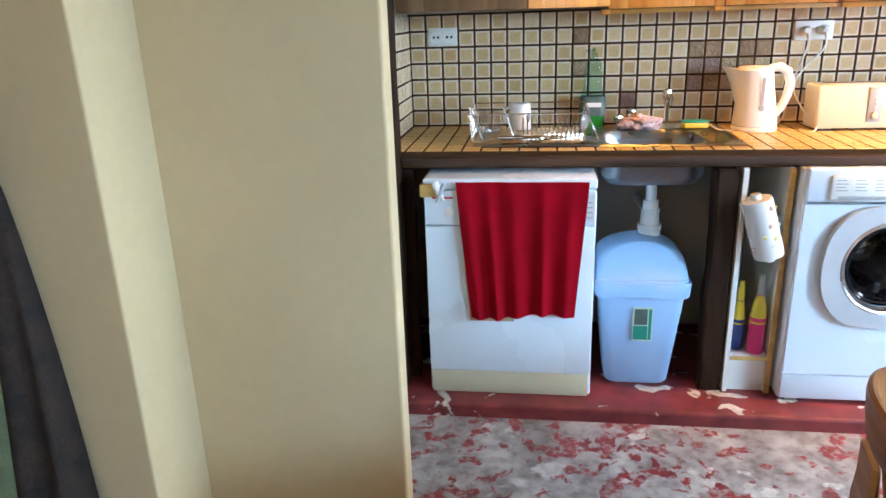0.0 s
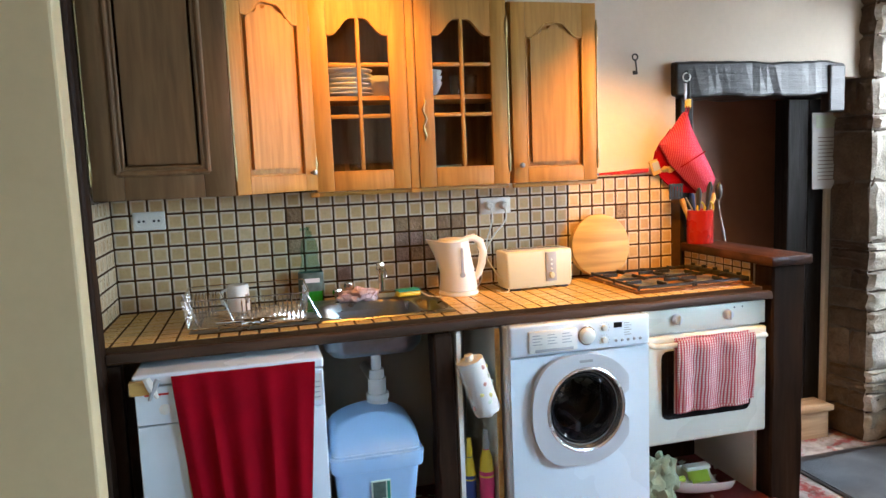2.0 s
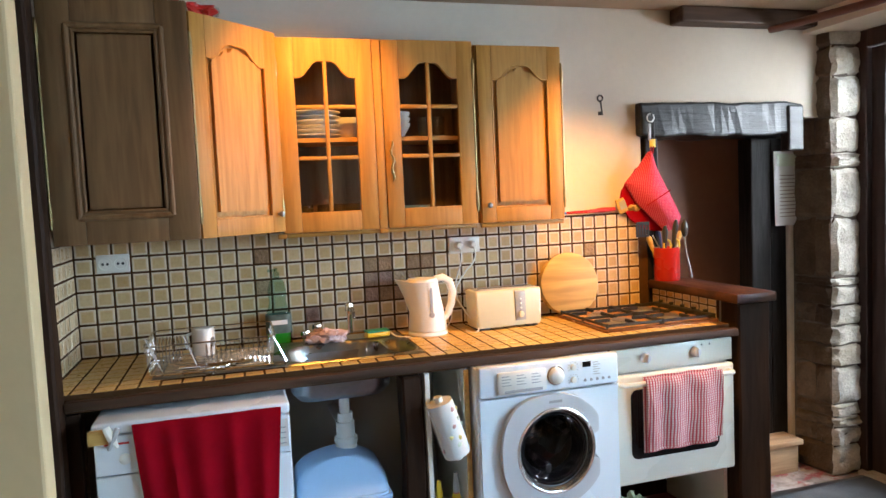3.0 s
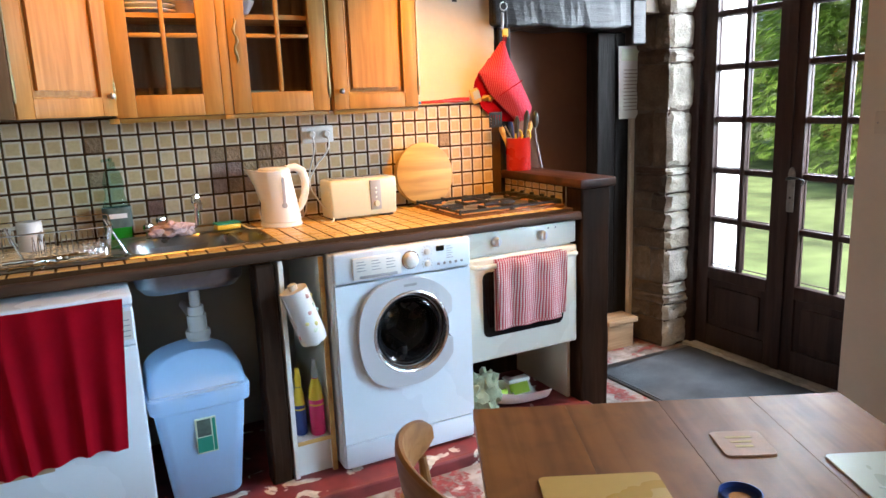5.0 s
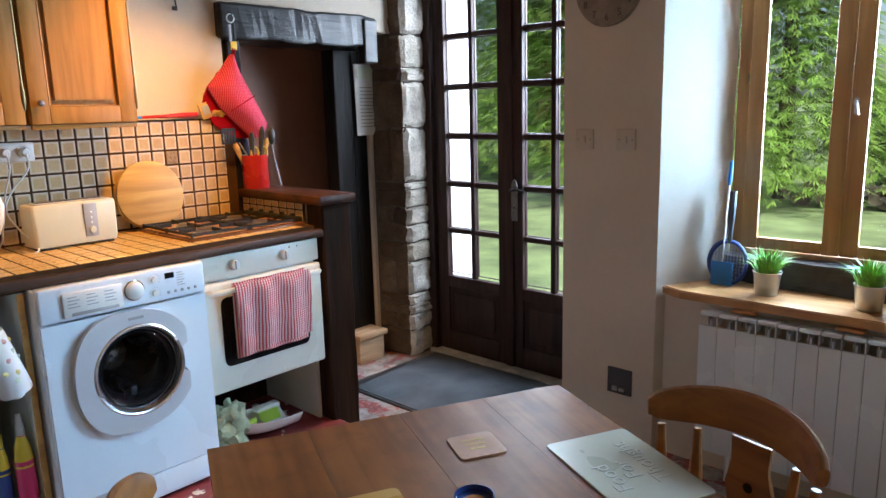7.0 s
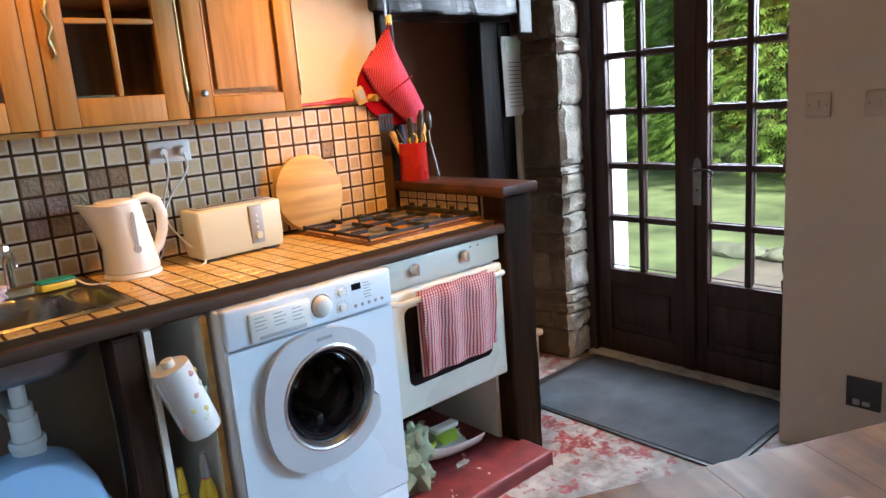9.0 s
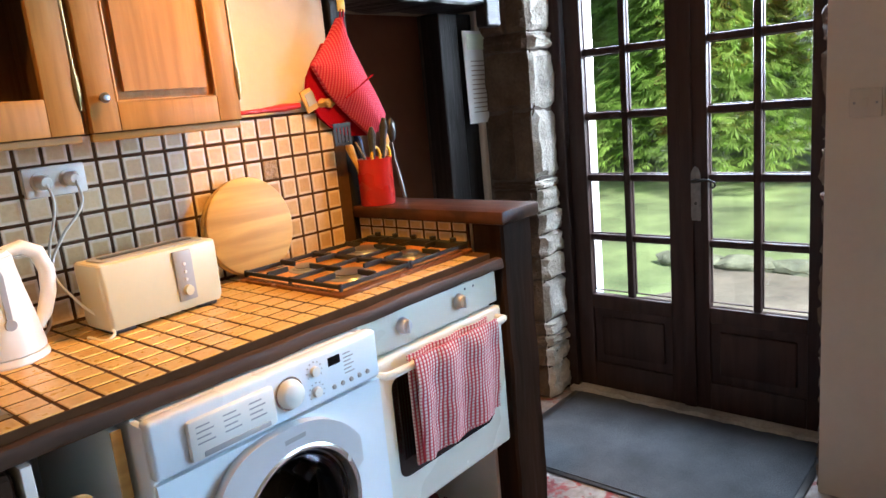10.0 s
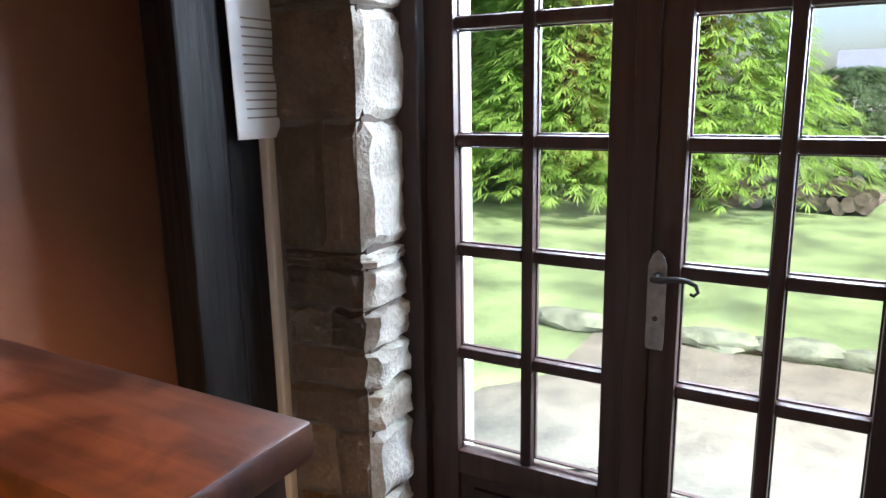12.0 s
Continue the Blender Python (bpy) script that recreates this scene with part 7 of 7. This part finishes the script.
# ---- coats ----


def coat(x, z0, z1, w, mat, seed, label, y=1.40, piping=None):
    t = thing("hanging_coat", label, "coat", pose(x, y, 0))

    def f(u, v):
        a = (u - 0.5) * math.pi
        s = 0.35 + 0.65 * v ** 0.7
        return (math.sin(a) * w / 2 * s + 0.02 * v * math.sin(seed), -0.006 - 0.13 * math.cos(a) * s * (0.7 + 0.3 * v) - 0.02 * math.sin(u * 21 + seed + 3 * v) * v, z1 - (z1 - z0) * v)
    part("body", shell(bm_new(), 34, 18, f, (0, 0.004, 0)), M[mat], t)
    part("collar", lump(bm_new(), (0, -0.07, z1 + 0.0), (w * 0.24, 0.06, 0.05), seed, 0.4, 3), M[mat], t)
    part("hook", tube(bm_new(), [(0, 0.008, z1 + 0.07), (0, -0.05, z1 + 0.07), (0, -0.055, z1 + 0.09)], 0.006, 8), M["iron"], t)
    if piping:
        part("piping", tube(bm_new(), [Vector(f(0.55 + 0.0 * k, k / 12)) + Vector((0, -0.006, 0)) for k in range(13)], 0.008, 7), M[piping], t, "orange zip piping")


coat(-0.82, 0.1, 1.20, 0.26, "camo", 2, "dark brown patterned jacket hanging on the wall")
coat(-0.89, 0.1, 1.28, 0.30, "green_cloth", 5, "olive green coat with orange zip hanging on the wall", 1.36, "orange_piping")
coat(-0.97, 1.00, 1.50, 0.22, "black_cloth", 8, "black jacket hanging on the wall", 1.38)

# ---- floor mat, beam and pipe ----
b = prism(bm_new(), [(3.07, 1.77), (3.80, 1.78), (3.80, 2.90), (3.07, 2.86)], 0.010, pose(0, 0, 0.0005), 0.003)
dm = thing("doormat", "large dark grey doormat before the glazed door", "doormat", pose(0, 0, 0))
part("mat_surface", b, M["mat"], dm)
b = bm_new()
for a, c in (((3.05, 1.75), (3.82, 1.757)), ((3.05, 2.862), (3.82, 2.905)), ((3.05, 1.75), (3.05, 2.88)), ):
    box(b, min(a[0], c[0]), max(a[0], c[0]) + 0.018, min(a[1], c[1]), max(a[1], c[1]) + 0.018, 0.0006, 0.009, 0.002)
part("border", b, M["dark_plastic"], dm, "black rubber border")
setting("ceiling_beam", box(bm_new(), 2.72, 3.64, BACK - 0.10, BACK + 0.01, 2.44, CEIL, 0.01), M["dark_wood_x"], "dark timber beam end at the ceiling", "beam")
solid("ceiling_pipe", tube(bm_new(), [(3.30, 3.02, 2.43), (3.30, 2.96, 2.425), (3.40, 2.5, 2.43), (3.40, 1.6, 2.44)], 0.020, 12), M["rust_pipe"], "brown painted pipe below the ceiling", "pipe")

# ---- tiles ----
tile_mesh = {}


def tile_data(mat):
    """One bevelled tile, 0.06 square, face up along its own z."""
    if mat not in tile_mesh:
        b = bm_new()
        lo = [b.verts.new((x, y, 0)) for x, y in ((-0.03, -0.03), (0.03, -0.03), (0.03, 0.03), (-0.03, 0.03))]
        mid = [b.verts.new((v.co.x, v.co.y, 0.0035)) for v in lo]
        hi = [b.verts.new((v.co.x * 0.93, v.co.y * 0.93, 0.0055)) for v in lo]
        for a, c in ((lo, mid), (mid, hi)):
            for i in range(4):
                b.faces.new((a[i], a[(i + 1) % 4], c[(i + 1) % 4], c[i]))
        b.faces.new(hi)
        tile_mesh[mat] = mesh_of("tile", b, M[mat], False)
    return tile_mesh[mat]


rng = random.Random(7)


def lay_tile(parent, mat, origin, u, v, w, su, sv):
    ob = new("tile", tile_data(mat))
    m = basis(origin, u, v, w) @ Matrix.Diagonal((su / 0.06, sv / 0.06, 1, 1))
    m = m @ pose(0, 0, rng.uniform(-0.0006, 0.0006), rng.uniform(-0.5, 0.5), rng.uniform(-0.5, 0.5), rng.uniform(-0.5, 0.5))
    ob.parent = parent
    ob.matrix_parent_inverse = parent.matrix_world.inverted()
    ob.matrix_basis = m


cols, x = [], -0.066
while x < 2.5:
    p = 0.0705 - 0.0092 * (x / 2.5)
    cols.append((x, x + p))
    x += p
ROW = 0.0672
bed = setting("tile_bed", box(bm_new(), -0.072, 2.556, BACK - 0.003, BACK + 0.0115, CT, CT + 7 * ROW + 0.008), M["grout"], "dark grout of the wall tiles", "tiled wall")
JOINT = 0.0085
X, Y, Z = Vector((1, 0, 0)), Vector((0, 1, 0)), Vector((0, 0, 1))
for i, (a, c) in enumerate(cols):
    for r in range(7):
        z = CT + 0.004 + (r + 0.5) * ROW
        xm = (a + c) / 2
        mural = 1.10 < xm < 1.42 and 2 <= r <= 4 and not (r == 4 and 1.25 < xm < 1.31)
        odd = (i, r) in ((10, 3), (10, 5), (13, 1), (34, 4))
        lay_tile(bed, "mural" if mural or odd else "tile_wall", (xm, BACK + 0.0005, z), X, Z, -Y, c - a - JOINT, ROW - JOINT)
side_bed = setting("side_tile_bed", box(bm_new(), -0.0745, -0.0645, 2.47, BACK - 0.004, CT, CT + 7 * ROW), M["grout"], "dark grout of the side wall tiles", "tiled wall")
for k in range(8):
    for r in range(7):
        lay_tile(side_bed, "tile_wall", (-0.068, 2.47 + 0.0705 * (k + 0.5), CT + 0.004 + (r + 0.5) * ROW), Y, Z, X, 0.061, ROW - JOINT)
end_bed = setting("end_tile_bed", box(bm_new(), 2.575, 2.5845, 2.545, BACK - 0.01, CT, 1.128), M["grout"], "dark grout of the tiles below the ledge", "tiled wall")
for k in range(8):
    for r, h in ((0, 0.052), (1, 0.030)):
        lay_tile(end_bed, "tile_wall", (2.578, 2.548 + 0.0625 * (k + 0.5), CT + 0.003 + (0.028 if r == 0 else 0.071)), Y, Z, -X, 0.054, h - 0.004)
depth = (BACK - 0.004 - FRONT - 0.03) / 9
for i, (a, c) in enumerate(cols):
    for r in range(9):
        y = FRONT + 0.03 + (r + 0.5) * depth
        xm = (a + c) / 2
        if SX0 - 0.02 < xm < SX1 + 0.02 and SY0 - 0.02 < y < SY1 + 0.02:
            continue
        if 0.28 < xm < 0.72 and 2.50 < y < 2.94:
            continue
        if 2.03 < xm < 2.60 and 2.55 < y < 2.94:
            continue
        lay_tile(top, "tile_counter", (xm, y, CT - 0.0042), X, Y, Z, c - a - 0.0078, depth - 0.0088)

# ---- stones of the door pier ----


def stone(parent, o, u, v, w, su, sv, deep, seed, mat):
    """One rubble stone: an uneven, rounded block on the face at o."""
    b = bm_new()
    n = 9
    g = [[None] * (n + 1) for _ in range(n + 1)]
    for i in range(n + 1):
        for j in range(n + 1):
            p, q = i / n - 0.5, j / n - 0.5
            e = 1 - max(abs(p), abs(q)) * 2
            rise = deep * min(1, e * 5.5) ** 0.5 + (0.020 * noise.noise((p * 2.6 + seed, q * 2.6, seed * 0.3)) + 0.010 * noise.noise((p * 7 + seed, q * 7, 1))) * (1 if e > 0 else 0)
            wob = 0.13 * noise.noise((p * 2.3 + seed * 1.3, q * 2.3, 5))
            g[i][j] = b.verts.new(Vector(o) + Vector(u) * su * (p + wob * (0.6 if e < 0.2 else 0)) + Vector(v) * sv * (q + wob * 0.6) + Vector(w) * rise)
    for i in range(n):
        for j in range(n):
            b.faces.new((g[i][j], g[i + 1][j], g[i + 1][j + 1], g[i][j + 1]))
    ob = part("stone", b, M[mat], parent)
    ob.matrix_parent_inverse = parent.matrix_world.inverted()


random.seed(21)
P0, P1 = Vector((3.632, 3.232, 0)), Vector((3.662, 2.985, 0))
fu = (P1 - P0).normalized()
fw = Vector((-fu.y, fu.x, 0)) * -1
if fw.x > 0:
    fw = -fw
z = 0.0
widths = (P1 - P0).length
k = 0
heights = [0.17, 0.10, 0.06, 0.07, 0.21, 0.12, 0.11, 0.11, 0.11, 0.04, 0.33, 0.27, 0.08, 0.19, 0.22, 0.16, 0.17]
for h in heights:
    two = k % 3 == 1 and h > 0.09
    for s, t2 in (((0, 0.55), (0.55, 1.0)) if two else ((0, 1.0),)):
        c = P0 + fu * widths * (s + t2) / 2 + Vector((0, 0, z + h / 2))
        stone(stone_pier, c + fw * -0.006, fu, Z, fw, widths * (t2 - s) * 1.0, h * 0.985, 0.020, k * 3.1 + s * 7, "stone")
    w = random.uniform(0.19, 0.205)
    # door-facing side of the same rubble, coloured paler as lit by the door
    stone(stone_pier, Vector((3.652 + w / 2, 2.99, z + h / 2)), X, Z, -Y, w, h * 0.985, 0.026, k * 1.7 + 40, "stone_lit_pale")
    k += 1
    z += h
z, k = 0.0, 0
while z < 2.4:
    h = random.uniform(0.09, 0.22)
    for a in (3.462, 3.642):
        stone(wall_east, Vector((a + 0.085, 1.714, z + h / 2)), X, Z, Y, 0.182, h * 0.98, 0.020, k * 2.3 + a * 9, "stone")
    k += 1
    z += h
